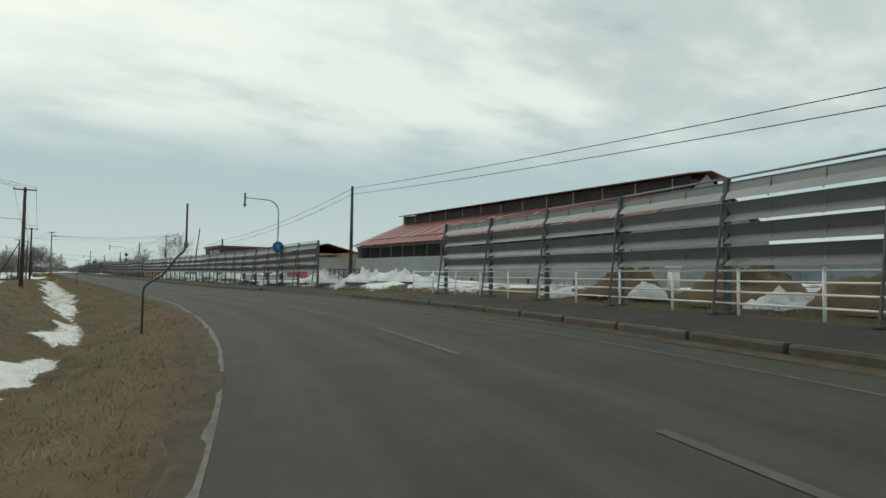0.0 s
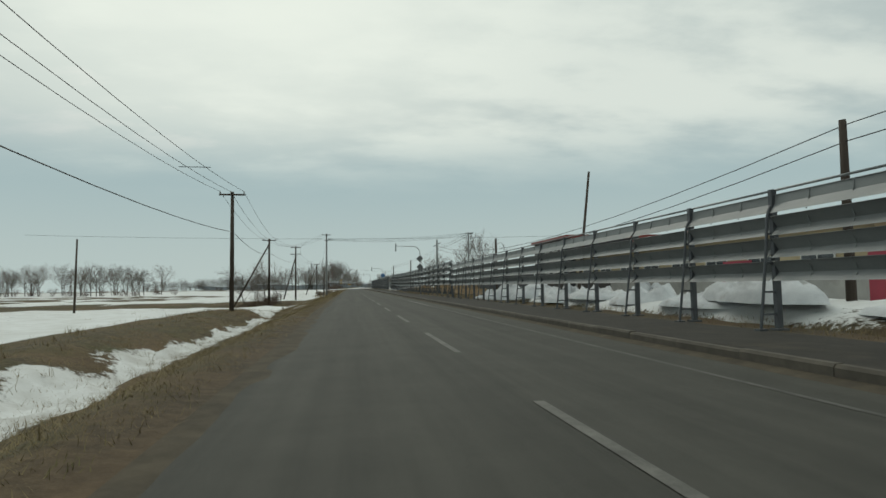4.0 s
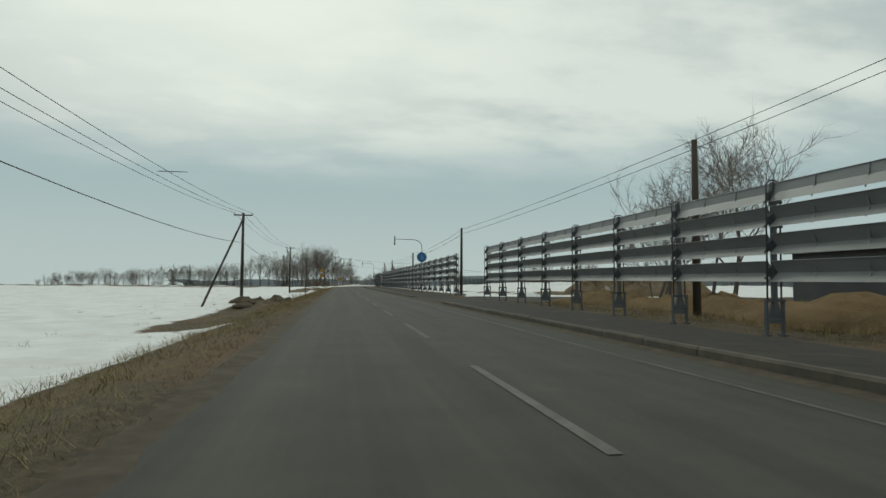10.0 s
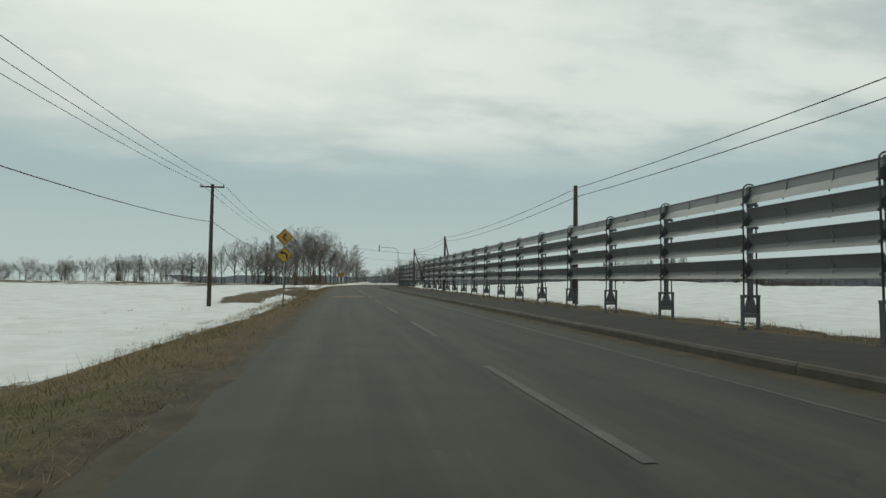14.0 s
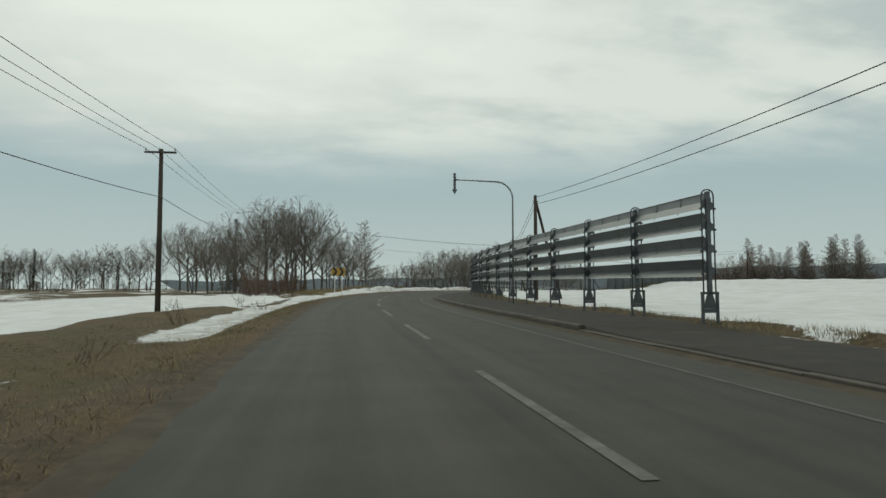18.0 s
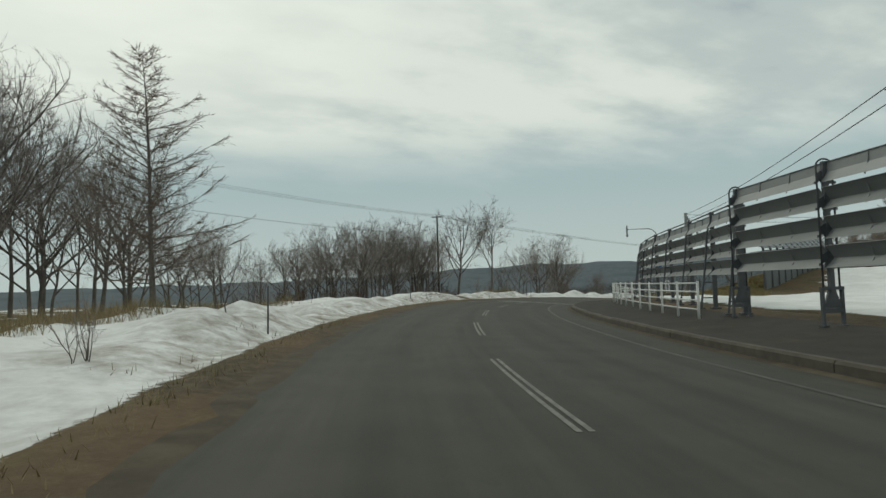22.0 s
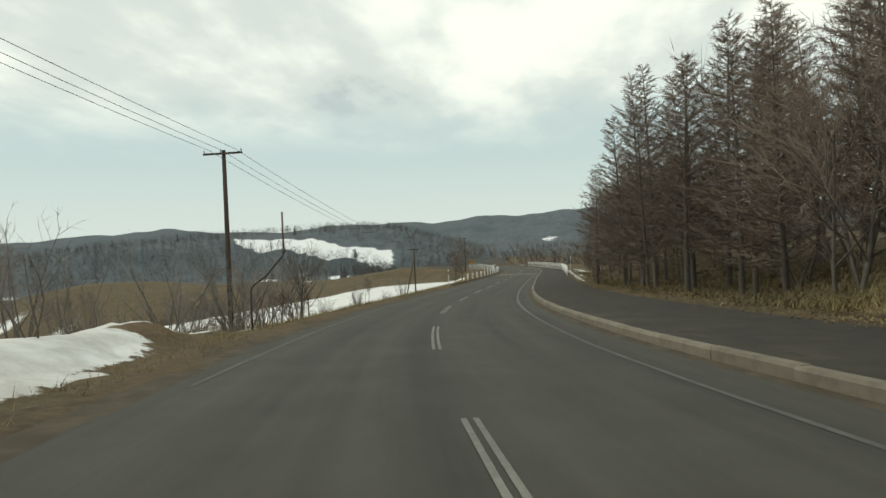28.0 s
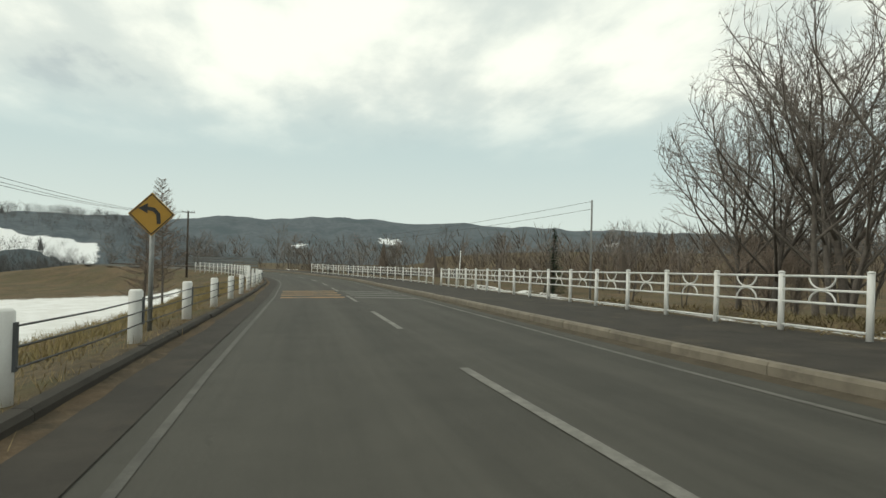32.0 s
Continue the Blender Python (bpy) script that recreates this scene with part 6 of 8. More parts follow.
RIGHT = [utility_pole(-122, 29, 5.9, ()), utility_pole(-51.6, 11.2, 7.9, (), r=0.12), utility_pole(-12.7, 11.2, 5.6, (), r=0.12), utility_pole(22.5, 10, 5.1, (), mat=pole_wood, lamp=True, r=0.11, label="dark pole with a small curved arm behind the fence"),
         utility_pole(60.9, 10.5, 7.9, (), mat=pole_grey, r=0.15, label="grey concrete utility pole with black cable joints"), cross_r, utility_pole(138.7, 9.6, 6.7, ()), utility_pole(180.2, 9.7, 6.3, ()),
         utility_pole(220.2, 9.6, 6.45, (), brace=(0.7, -3.3, 0.95), label="dark wooden utility pole with a raking brace"),
         utility_pole(259.7, 10.2, 7.0, (), brace=(2.4, 2.4, 0.95), label="dark wooden utility pole with a raking brace"),
         utility_pole(303.5, 10.9, 6.4, (), brace=(2.0, -3.4, 0.95), label="dark wooden utility pole with a raking brace"),
         utility_pole(345.5, 11.5, 7.1, (), mat=pole_grey, brace=(3.6, 0.6, 0.96), r=0.15, label="grey utility pole with a raking brace"),
         utility_pole(391.8, 20.3, 10.8, (), brace=(1.4, 1.5, 0.96), label="dark utility pole with a brace on the grassy bank"), utility_pole(462, 34, 11.0, ())]
utility_pole(100, 10.5, 6.5, ())
right_line = cable_run("two black cables from pole to pole behind the fence")
for k in range(len(RIGHT) - 1):
    a, b = RIGHT[k], RIGHT[k + 1]
    span = (b[0].matrix_basis.translation - a[0].matrix_basis.translation).length
    for dz in (0.15, 0.6):
        da, db = (dz + (0.75 if q in (3, 4) else 0) for q in (k, k + 1))
        wire(right_line, tip(a, 0.0, da), tip(b, 0.0, db), span * (0.014 if k in (1, 2) else 0.010), 0.016)
for x, z in ((-0.35, 0.9), (0.32, 0.55)):
    part("cable_joint", Shape().tube([(x - 0.2, -0.3, RIGHT[4][1] - z - 0.12), (x, -0.2, RIGHT[4][1] - z), (x + 0.22, -0.1, RIGHT[4][1] - z + 0.08)], [0.04, 0.08, 0.04], 8), wire_mat, RIGHT[4][0], "black cable joint")
thin_pole = base("utility_pole", foot(492.8, 20.6), "thin pale pole with two wires beyond the bridge rail", "utility pole", "utility poles")
tp_h = 6.9 + float(road_z(492.8)) - thin_pole.matrix_basis.translation.z
part("pole", Shape().tube([(0, 0, -0.4), (0, 0, tp_h)], [0.10, 0.07], 9), pole_grey, thin_pole, smooth=True)
for dz in (0.1, 0.7):
    wire(right_line, thin_pole.matrix_basis @ Vector((0, 0, tp_h - dz)), at(560, 32, 6 - dz), 0.6, 0.016)
stick = base("leaning_pole", foot(9.4, 12.6), "thin dark pole leaning behind the fence", "pole")
part("pole", Shape().tube([(-0.55, 0, -0.3), (0.35, 0, 7.6)], [0.10, 0.07], 9), pole_wood, stick, smooth=True)
lone = base("bare_pole", foot(30, -25.5), "thin dark pole standing alone on the field", "pole")
part("pole", Shape().tube([(0, 0, -0.3), (0.12, 0, 6.4)], [0.10, 0.07], 9), pole_wood, lone, smooth=True)


# ---- signs ----
def disc(r, y0, y1, z, sides=28):
    return Shape().tube([(0, y0, z), (0, y1, z)], r, sides)


def arrow_post(s, end_o, top, post_o=7.3, blue=0.0, backs=(), size=0.33):
    """A tall pipe that bends over the road and carries a hanging arrow which marks the road's edge."""
    m = foot(s, post_o)
    h = float(road_z(s)) + top + 0.5 - m.translation.z
    reach, arm_z, r = post_o - end_o, h - 0.36, 0.9
    label = "overhanging pipe post with a hanging arrow" + (" and round blue sign" if blue else " and grey sign backs" if backs else "")
    thing = base("arrow_marker_post", m, label, "road sign", "arrow marker posts")
    pts = [(0, 0, -0.3), (0, 0, arm_z - r - 0.06)] + [(-r + r * math.cos(a), 0, arm_z - r - 0.06 + r * math.sin(a)) for a in np.linspace(0.15, math.pi / 2, 8)] + [(-reach + 0.06, 0, arm_z)]
    part("post", Shape().tube(pts, [0.046, 0.044] + [0.042] * 8 + [0.03], 10), grey_pipe, thing, smooth=True)
    a = Shape()
    outline = [(-0.065, 0.36), (0.065, 0.36), (0.065, -0.52), (0.14, -0.52), (0.0, -0.78), (-0.14, -0.52), (-0.065, -0.52)]
    a.prism([(u - reach, v + arm_z) for u, v in outline], -0.02, 0.02)
    part("arrow", a, sign_grey, thing, "grey downward arrow with a worn red face")
    part("arrow_clamp", Shape().box((-reach + 0.1, 0, arm_z), (0.16, 0.07, 0.07)), dark_steel, thing)
    if blue:
        z = blue + float(road_z(s)) - m.translation.z
        d = part("blue_sign", disc(size, -0.10, -0.07, z), sign_blue, thing, "round blue sign with plain white marks")
        marks = Shape()
        marks.box((0.02, -0.104, z + 0.02 * size), (0.20 * size, 0.006, 0.95 * size)).box((-0.16 * size, -0.104, z + 0.12 * size), (0.12 * size, 0.006, 0.6 * size)).box((0.28 * size, -0.104, z - 0.25 * size), (0.16 * size, 0.006, 0.55 * size))
        part("white_mark", marks, faded_blue, d, "faded pale mark")
        part("rim", Shape().tube([(size * math.cos(a), -0.085, z + size * math.sin(a)) for a in np.linspace(0, math.tau, 29)], 0.012, 5), sign_white, d)
        part("sign_clamp", Shape().box((0, -0.035, z + 0.12), (0.2, 0.09, 0.04)), grey_pipe, thing)
        part("sign_clamp", Shape().box((0, -0.035, z - 0.12), (0.2, 0.09, 0.04)), grey_pipe, thing)
    for zc in backs:
        z = zc + float(road_z(s)) - m.translation.z
        k = 0.47
        p = part("sign_back", Shape().prism([(0, k + z), (k, z), (0, z - k), (-k, z)], 0.07, 0.09), sign_grey, thing, "dull grey back of a diamond sign")
        part("stiffener", Shape().box((0, 0.055, z + 0.16), (0.55, 0.03, 0.04)), grey_pipe, p)
        part("stiffener", Shape().box((0, 0.055, z - 0.16), (0.55, 0.03, 0.04)), grey_pipe, p)
        part("bolt", Shape().tube([(0, 0.03, z), (0, 0.08, z)], 0.03, 8), grey_pipe, p)
    return thing


arrow_post(-46.0, 4.85, 6.95, 7.5, blue=3.35, size=0.45)
arrow_post(53.9, 4.0, 6.4, 7.2, backs=(4.85, 3.75))
arrow_post(151.7, 4.2, 6.3, 7.4, blue=4.35, size=0.58)
arrow_post(252.5, 3.9, 6.6, 7.05)
arrow_post(351.6, 5.2, 6.5, 8.0, blue=3.3, size=0.44)


def diamond(parent, z, k=0.32, mark="bend", y=-0.07):
    d = part("sign_plate", Shape().prism([(0, z + k), (k, z), (0, z - k), (-k, z)], y - 0.02, y), sign_yellow, parent, "yellow diamond warning sign")
    b = Shape()
    for i in range(4):
        a0, a1 = math.pi / 2 * i, math.pi / 2 * (i + 1)
        p, q = Vector((math.cos(a0), 0, math.sin(a0))) * k * 0.92, Vector((math.cos(a1), 0, math.sin(a1))) * k * 0.92
        c, dv = (p + q) / 2, q - p
        b.box((c.x, y - 0.023, z + c.z), (dv.length, 0.004, 0.018), 0, Matrix.Rotation(-math.atan2(dv.z, dv.x), 3, "Y"))
    part("border", b, sign_black, d)
    arrow = Shape()
    pts = [Vector((0.10 * k / 0.32, 0, -0.13 * k / 0.32)), Vector((0.09 * k / 0.32, 0, 0.0)), Vector((0.03 * k / 0.32, 0, 0.07 * k / 0.32)), Vector((-0.07 * k / 0.32, 0, 0.085 * k / 0.32))]
    if mark == "double":
        pts = [Vector((p.x * 0.6 * (-1) ** i, 0, p.z)) for i, p in enumerate(pts)]
    for p, q in zip(pts, pts[1:]):
        c, dv = (p + q) / 2, q - p
        arrow.box((c.x, y - 0.026, z + c.z), (dv.length + 0.03, 0.004, 0.055 * k / 0.32), 0, Matrix.Rotation(-math.atan2(dv.z, dv.x), 3, "Y"))
    e = pts[-1]
    w = 0.075 * k / 0.32
    arrow.prism([(e.x - 1.5 * w, z + e.z), (e.x + 0.2 * w, z + e.z + w), (e.x + 0.2 * w, z + e.z - w)], y - 0.029, y - 0.024)
    part("curve_arrow", arrow, sign_black, d)
    return d


two = base("warning_sign", foot(180.5, -4.9), "two weathered yellow diamond signs on one grey post", "road sign")
part("post", Shape().tube([(0, 0, -0.3), (0, 0, 3.75)], 0.035, 10), grey_pipe, two, smooth=True)
diamond(two, 3.35, 0.42, "double")
diamond(two, 2.5, 0.40)
one = base("warning_sign", foot(461.5, -4.85), "yellow diamond curve sign on a grey post", "road sign")
part("post", Shape().tube([(0, 0, -0.3), (0, 0, 2.55)], 0.045, 10), grey_pipe, one, smooth=True)
diamond(one, 2.2 - (one.matrix_basis.translation.z - float(road_z(461.5))), 0.42)

board = base("chevron_board", foot(282.4, -5.95), "yellow and black chevron board on two white posts", "road sign")
zb = 2.4 - (board.matrix_basis.translation.z - float(road_z(282.4)))
for x in (-0.38, 0.38):
    part("post", Shape().tube([(x, 0.06, -0.6), (x, 0.06, zb + 0.35)], 0.042, 10), white_rail, board, smooth=True)
plate = part("sign_plate", Shape().box((0, 0, zb), (1.40, 0.03, 0.82)), sign_yellow, board, "faded yellow plate")
for x in (-0.60, 0.06):
    part("chevron", Shape().prism([(x, zb + 0.39), (x + 0.26, zb + 0.39), (x + 0.54, zb), (x + 0.26, zb - 0.39), (x, zb - 0.39), (x + 0.28, zb)], -0.022, -0.016), sign_black, plate, "black arrow pointing along the bend")
part("frame", Shape().box((0, -0.004, zb + 0.40), (1.42, 0.036, 0.02)).box((0, -0.004, zb - 0.40), (1.42, 0.036, 0.02)), sign_black, plate)


def bent_marker(s, o, top=3.2, reach=1.05, low=1.15, label=""):
    """A snow marker: a dark pipe that rises from the verge, bends out over the shoulder and holds a red rod."""
    m = foot(s, o)
    h = float(road_z(s)) + top - m.translation.z
    thing = base("snow_marker", m, label or "bent dark pipe with a faded red marker rod", "snow marker", "snow markers")
    z1 = h - 1.25
    pts = [(0, 0, -0.4), (0, 0, low), (0.03, 0, low + 0.12), (0.12, 0, low + 0.22), (reach * 0.45, 0, low + 0.45), (reach * 0.8, 0, z1 - 0.25), (reach * 0.95, 0, z1 - 0.1), (reach, 0, z1 + 0.05)]
    part("pipe", Shape().tube(pts, 0.03, 8), dark_pipe, thing, smooth=True)
    part("joint", Shape().tube([(reach, 0, z1), (reach, 0, z1 + 0.03), (reach, 0, z1 + 0.09), (reach, 0, z1 + 0.15), (reach, 0, z1 + 0.18)], [0.02, 0.05, 0.065, 0.05, 0.03], 10), sign_grey, thing, "pale round joint", smooth=True)
    part("rod", Shape().tube([(reach, 0, z1 + 0.1), (reach, 0, h)], 0.028, 8), rod_red, thing, "faded red rod", smooth=True)
    return thing


for s, o, top in ((-76, -5.2, 3.2), (-25.5, -5.2, 3.2), (47.6, -5.15, 3.2), (138, -5.2, 3.3), (215, -5.5, 3.2), (398.5, -5.6, 3.4)):
    bent_marker(s, o, top)
bent_marker(351.4, -5.6, 3.6)
for s, o, h in ((326.8, -5.9, 1.2), (345, -5.4, 1.3), (351, -4.9, 1.6), (302, -5.2, 1.1)):
    st = base("marker_stick", foot(s, o), "thin dark stick in the snow bank", "stick", "marker sticks")
    part("stick", Shape().tube([(0, 0, -0.4), (0.02, 0.02, h)], 0.022, 7), dark_pipe, st, smooth=True)
goal = base("white_post_frame", foot(386.5, -7.4), "two white posts joined at the top, by the roadside", "post frame")
for x in (0.0, -0.75):
    part("post", Shape().tube([(x, -0.4 * x, -0.4), (x, -0.4 * x, 2.9)], 0.05, 10), white_rail, goal, smooth=True)
part("crossbar", Shape().tube([(0, 0, 2.85), (-0.75, 0.3, 2.85)], 0.03, 8), white_rail, goal, smooth=True)
rw = base("reflector_post", foot(440.2, -4.55), "white post with a red top band on the verge", "reflector post")
part("post", Shape().tube([(0, 0, -0.3), (0, 0, 1.62)], 0.034, 10), sign_white, rw, smooth=True)
part("red_band", Shape().tube([(0, 0, 1.1), (0, 0, 1.4)], 0.037, 10), rod_red, rw, smooth=True)
ws = base("snow_pole", foot(488.7, 8.6), "thin white leaning snow pole by the bridge rail", "snow pole")
part("pole", Shape().tube([(0, 0, -0.3), (0.12, 0, 2.4)], 0.03, 8), sign_white, ws, smooth=True)


# ---- railings ----
def pipe_railing(name, label, s0, s1, o_of, rails, height, gap=2.0, ornament=False, r_post=0.038, r_rail=0.024):
    """Posts every two metres with level pipes between; each pipe ends at a post."""
    run = base(name, Matrix.Identity(4), label, "railing", "white railings")
    n = max(1, int(round((s1 - s0) / gap)))
    prev = None
    for k in range(n + 1):
        s = s0 + (s1 - s0) * k / n
        p = at(s, o_of(s))
        p.z = ground_z(s, o_of(s)) if o_of(s) > 4 else float(road_z(s))
        lean = random.uniform(-0.012, 0.012)
        post = part("post", Shape().tube([p + Vector((0, 0, -0.2)), p + Vector((lean, lean, height + 0.02))], r_post, 8), white_rail, run, smooth=True)
        part("cap", Shape().tube([p + Vector((lean, lean, height + 0.02)), p + Vector((lean, lean, height + 0.045)), p + Vector((lean, lean, height + 0.06))], [r_post * 1.15, r_post * 1.1, r_post * 0.4], 8), white_rail, post, smooth=True)
        if prev is not None:
            for z in rails:
                part("rail", Shape().tube([prev + Vector((0, 0, z)), p + Vector((0, 0, z))], r_rail, 8), white_rail, run, smooth=True)
            if ornament:
                mid, d = (prev + p) / 2, (p - prev).normalized()
                for z0, sg in ((rails[0], -1), (rails[2], 1)):
                    pts = [mid + d * (0.30 * math.cos(a)) + Vector((0, 0, z0 + sg * 0.235 * math.sin(a))) for a in np.linspace(0, math.pi, 13)]
                    part("arc", Shape().tube(pts, 0.018, 6), white_rail, run, smooth=True)
        prev = p
    return run


RAIL4 = "white four-bar pipe railing along the pavement"
pipe_railing("railing", RAIL4, -112, -66, lambda s: 7.75, (1.05, 0.80, 0.55, 0.28), 1.05)
BEND_RAIL = lambda s: float(np.interp(s, (306, 316, 330, 342, 350, 357, 363, 375, 386), (6.3, 6.6, 7.0, 6.9, 6.7, 6.3, 6.3, 6.6, 7.2)))
pipe_railing("railing", RAIL4, 305.7, 385.7, BEND_RAIL, (1.05, 0.80, 0.55, 0.28), 1.05)
pipe_railing("railing", "short return of the white railing", 385.75, 386.0, lambda s: 7.22 + 6 * (s - 385.75), (1.05, 0.80, 0.55, 0.28), 1.05, 0.3)
BRIDGE = "white bridge railing with round arc ornaments"
pipe_railing("bridge_railing", BRIDGE, 456.9, 488.5, lambda s: 7.35, (1.08, 0.82, 0.58, 0.12), 1.12, ornament=True, r_post=0.06)
pipe_railing("bridge_railing", BRIDGE, 491, 531, lambda s: 7.4 - 1.6 * float(smooth(491, 512, s)), (1.08, 0.82, 0.58, 0.12), 1.12, ornament=True, r_post=0.05)
pipe_railing("bridge_railing", BRIDGE, 500, 545, lambda s: -5.4, (1.08, 0.82, 0.58, 0.12), 1.12, r_post=0.05)

guard = base("cable_guard_rail", Matrix.Identity(4), "white round guard posts strung with three cables", "guard rail", kind="")
tops = []
for k in range(15):
    s = 454.5 + 4.45 * k
    o = -4.5
    m = foot(s, o)
    gp = part("guard_post", Shape().tube([(0, 0, -0.3), (0, 0, 0.80), (0, 0, 0.83)], [0.105, 0.105, 0.08], 14), white_rail, guard, smooth=True)
    gp.matrix_basis = m
    part("cable_clamp", Shape().box((0.11, 0, 0.5), (0.03, 0.06, 0.42)), dark_steel, gp)
    tops.append(m.translation + Matrix.Rotation(way(s), 3, "Z") @ Vector((0.12, 0, 0)))
for a, b in zip(tops, tops[1:]):
    for z in (0.68, 0.5, 0.32):
        part("cable", Shape().tube([a + Vector((0, 0, z)), (a + b) / 2 + Vector((0, 0, z - 0.02)), b + Vector((0, 0, z))], 0.011, 5), wire_mat, guard)

# ---- ribbed metal wall on the bank ----
ribbed = surface("grey_ribbed_sheet", (0.13, 0.15, 0.155), (0.19, 0.21, 0.215), 0.55, 0.4, 1.2, 40, 0.05, 0.002, (0.10, 0.105, 0.10), (0.58, 0.74), vary=0.08)
barrier = base("ribbed_metal_wall", Matrix.Identity(4), "grey ribbed metal wall with bent-over louvred top", "barrier wall")


def wall_place(k):
    return Vector((46.4, 322.2, -0.35)).lerp(Vector((70.3, 333.3, 0.30)), k / 13)


for k in range(13):
    a, b = wall_place(k), wall_place(k + 1)
    d = b - a
    m = Matrix.Translation(a) @ Matrix.Rotation(math.atan2(-d.x, d.y), 4, "Z") @ Matrix.Rotation(math.atan2(d.z, math.hypot(d.x, d.y)), 4, "X")
    L = d.length
    post = part("post", Shape().box((0, 0, 1.1), (0.16, 0.12, 4.9)).tube([(0, 0, 3.5), (-0.95, 0, 4.6)], 0.07, 6), dark_steel, barrier)
    post.matrix_basis = m
    sheet = Shape()
    prof, zz = [], -0.1
    while zz < 3.4:
        prof += [(0.0, zz), (0.0, zz + 0.06), (-0.045, zz + 0.075), (-0.045, zz + 0.125)]
        zz += 0.14
    sheet.prism(prof + [(u + 0.02, v) for u, v in prof[::-1]], 0.07, L - 0.07)
    part("ribbed_sheet", sheet, ribbed, barrier).matrix_basis = m
    for i in range(4):
        f = (i + 0.5) / 4
        part("louvre", Shape().box((-0.95 * f, L / 2, 3.5 + 1.1 * f), (0.05, L - 0.14, 0.24), 0, Matrix.Rotation(radians(-41 + 12), 3, "Y")), ribbed, barrier).matrix_basis = m

# ---- bench rack behind the fence ----
rack = base("low_rack", foot(-53, 10.2), "dark low rack standing behind the snow fence", "rack")
part("top", Shape().box((0, 0, 0.72), (0.5, 5.5, 0.06)), dark_pipe, rack)
for y in (-2.6, -0.9, 0.9, 2.6):
    for x in (-0.2, 0.2):
        part("leg", Shape().box((x, y, 0.34), (0.05, 0.05, 0.7)), dark_pipe, rack)


# ---- heaps beside the drive and behind the fence ----
old_snow = surface("old_dirty_snow", (0.52, 0.54, 0.56), (0.70, 0.72, 0.73), 0.75, 0, 1.5, 30, 0.5, 0.03, (0.26, 0.24, 0.21), (0.56, 0.72), spec=0.2)
dark_soil = surface("dark_wet_soil", (0.062, 0.049, 0.035), (0.115, 0.090, 0.062), 0.95, 0, 1.8, 30, 0.7, 0.03, (0.13, 0.10, 0.065), (0.55, 0.7), spec=0.15)
tan_soil = surface("tan_sandy_soil", (0.125, 0.092, 0.058), (0.205, 0.155, 0.100), 0.95, 0, 0.9, 24, 0.8, 0.05, (0.42, 0.42, 0.42), (0.60, 0.68), spec=0.15)
ochre_soil = surface("ochre_soil_and_straw", (0.125, 0.082, 0.040), (0.215, 0.150, 0.078), 0.95, 0, 0.7, 18, 0.9, 0.06, (0.085, 0.060, 0.036), (0.52, 0.66), spec=0.15)
for k, (s, o, al, ac, h) in enumerate([(17.6, 9.9, 2.6, 1.5, 1.0), (21.6, 9.4, 1.4, 0.9, 0.55), (24.2, 9.1, 1.0, 0.6, 0.32), (13.0, 10.4, 2.4, 1.6, 0.9), (46, 33, 4.5, 3.0, 1.3), (52, 38, 4.0, 3.0, 1.1), (138.5, 16.5, 2.2, 1.0, 0.3)]):
    lump("snow_heap", s, o, al, ac, h, old_snow, "heap of old grey snow behind the fence", "snow heap", 40 + k)
for k, (s, o, al, ac, h) in enumerate([(27.5, 12.2, 5.5, 2.2, 0.55), (20.5, 13.2, 4.5, 1.8, 0.6), (34, 11.8, 4.0, 1.8, 0.45)]):
    lump("soil_heap", s, o, al, ac, h, dark_soil if k < 2 else tan_soil, "low ridge of dug brown soil behind the fence", "soil heap", 60 + k)
for k, (s, o, al, ac, h) in enumerate([(132.6, -8.7, 1.9, 1.0, 0.52), (134.3, -7.3, 1.5, 0.7, 0.40), (130.6, -9.6, 1.3, 0.9, 0.36), (135.4, -6.5, 0.8, 0.5, 0.30), (128.5, -9.2, 1.0, 0.8, 0.22)]):
    lump("soil_heap", s, o, al, ac, h, dark_soil, "dark clods of ploughed-up soil beside the road", "soil heap", 70 + k, 0.24)
for k, (s, o, al, ac, h) in enumerate([(142.5, 25.0, 3.0, 3.0, 1.6), (140.5, 28.5, 3.6, 3.2, 1.8), (148, 22.0, 4.5, 2.4, 0.22), (141, 33, 4.0, 4.0, 1.8)]):
    lump("soil_heap", s, o, al, ac, h, tan_soil, "heap of tan soil streaked with old snow", "soil heap", 80 + k, 0.42)
for k, (s, o, al, ac, h) in enumerate([(44, 12.6, 7.0, 2.4, 0.65), (57, 13.2, 8.0, 2.8, 0.75), (70, 12.8, 9.0, 2.6, 0.95), (81, 13.6, 7.0, 2.8, 0.80), (92, 12.6, 7.5, 2.4, 0.85), (103, 13.0, 7.0, 2.6, 0.70), (112, 12.8, 5.0, 2.4, 0.75)]):
    lump("soil_heap", s, o, al, ac, h, ochre_soil, "long bank of ochre soil and dead grass behind the fence", "soil heap", 90 + k, 0.20)
for k in range(18):
    s = -64 + 4.4 * k
    lump("snow_heap", s + 0.9 * math.sin(k * 2.7), 10.5 + 0.35 * math.sin(k * 1.9), 2.7, 1.25, 0.48 + 0.20 * math.sin(k * 3.3), old_snow, "ploughed heap of old grey snow behind the fence", "snow heap", 140 + k, 0.42)
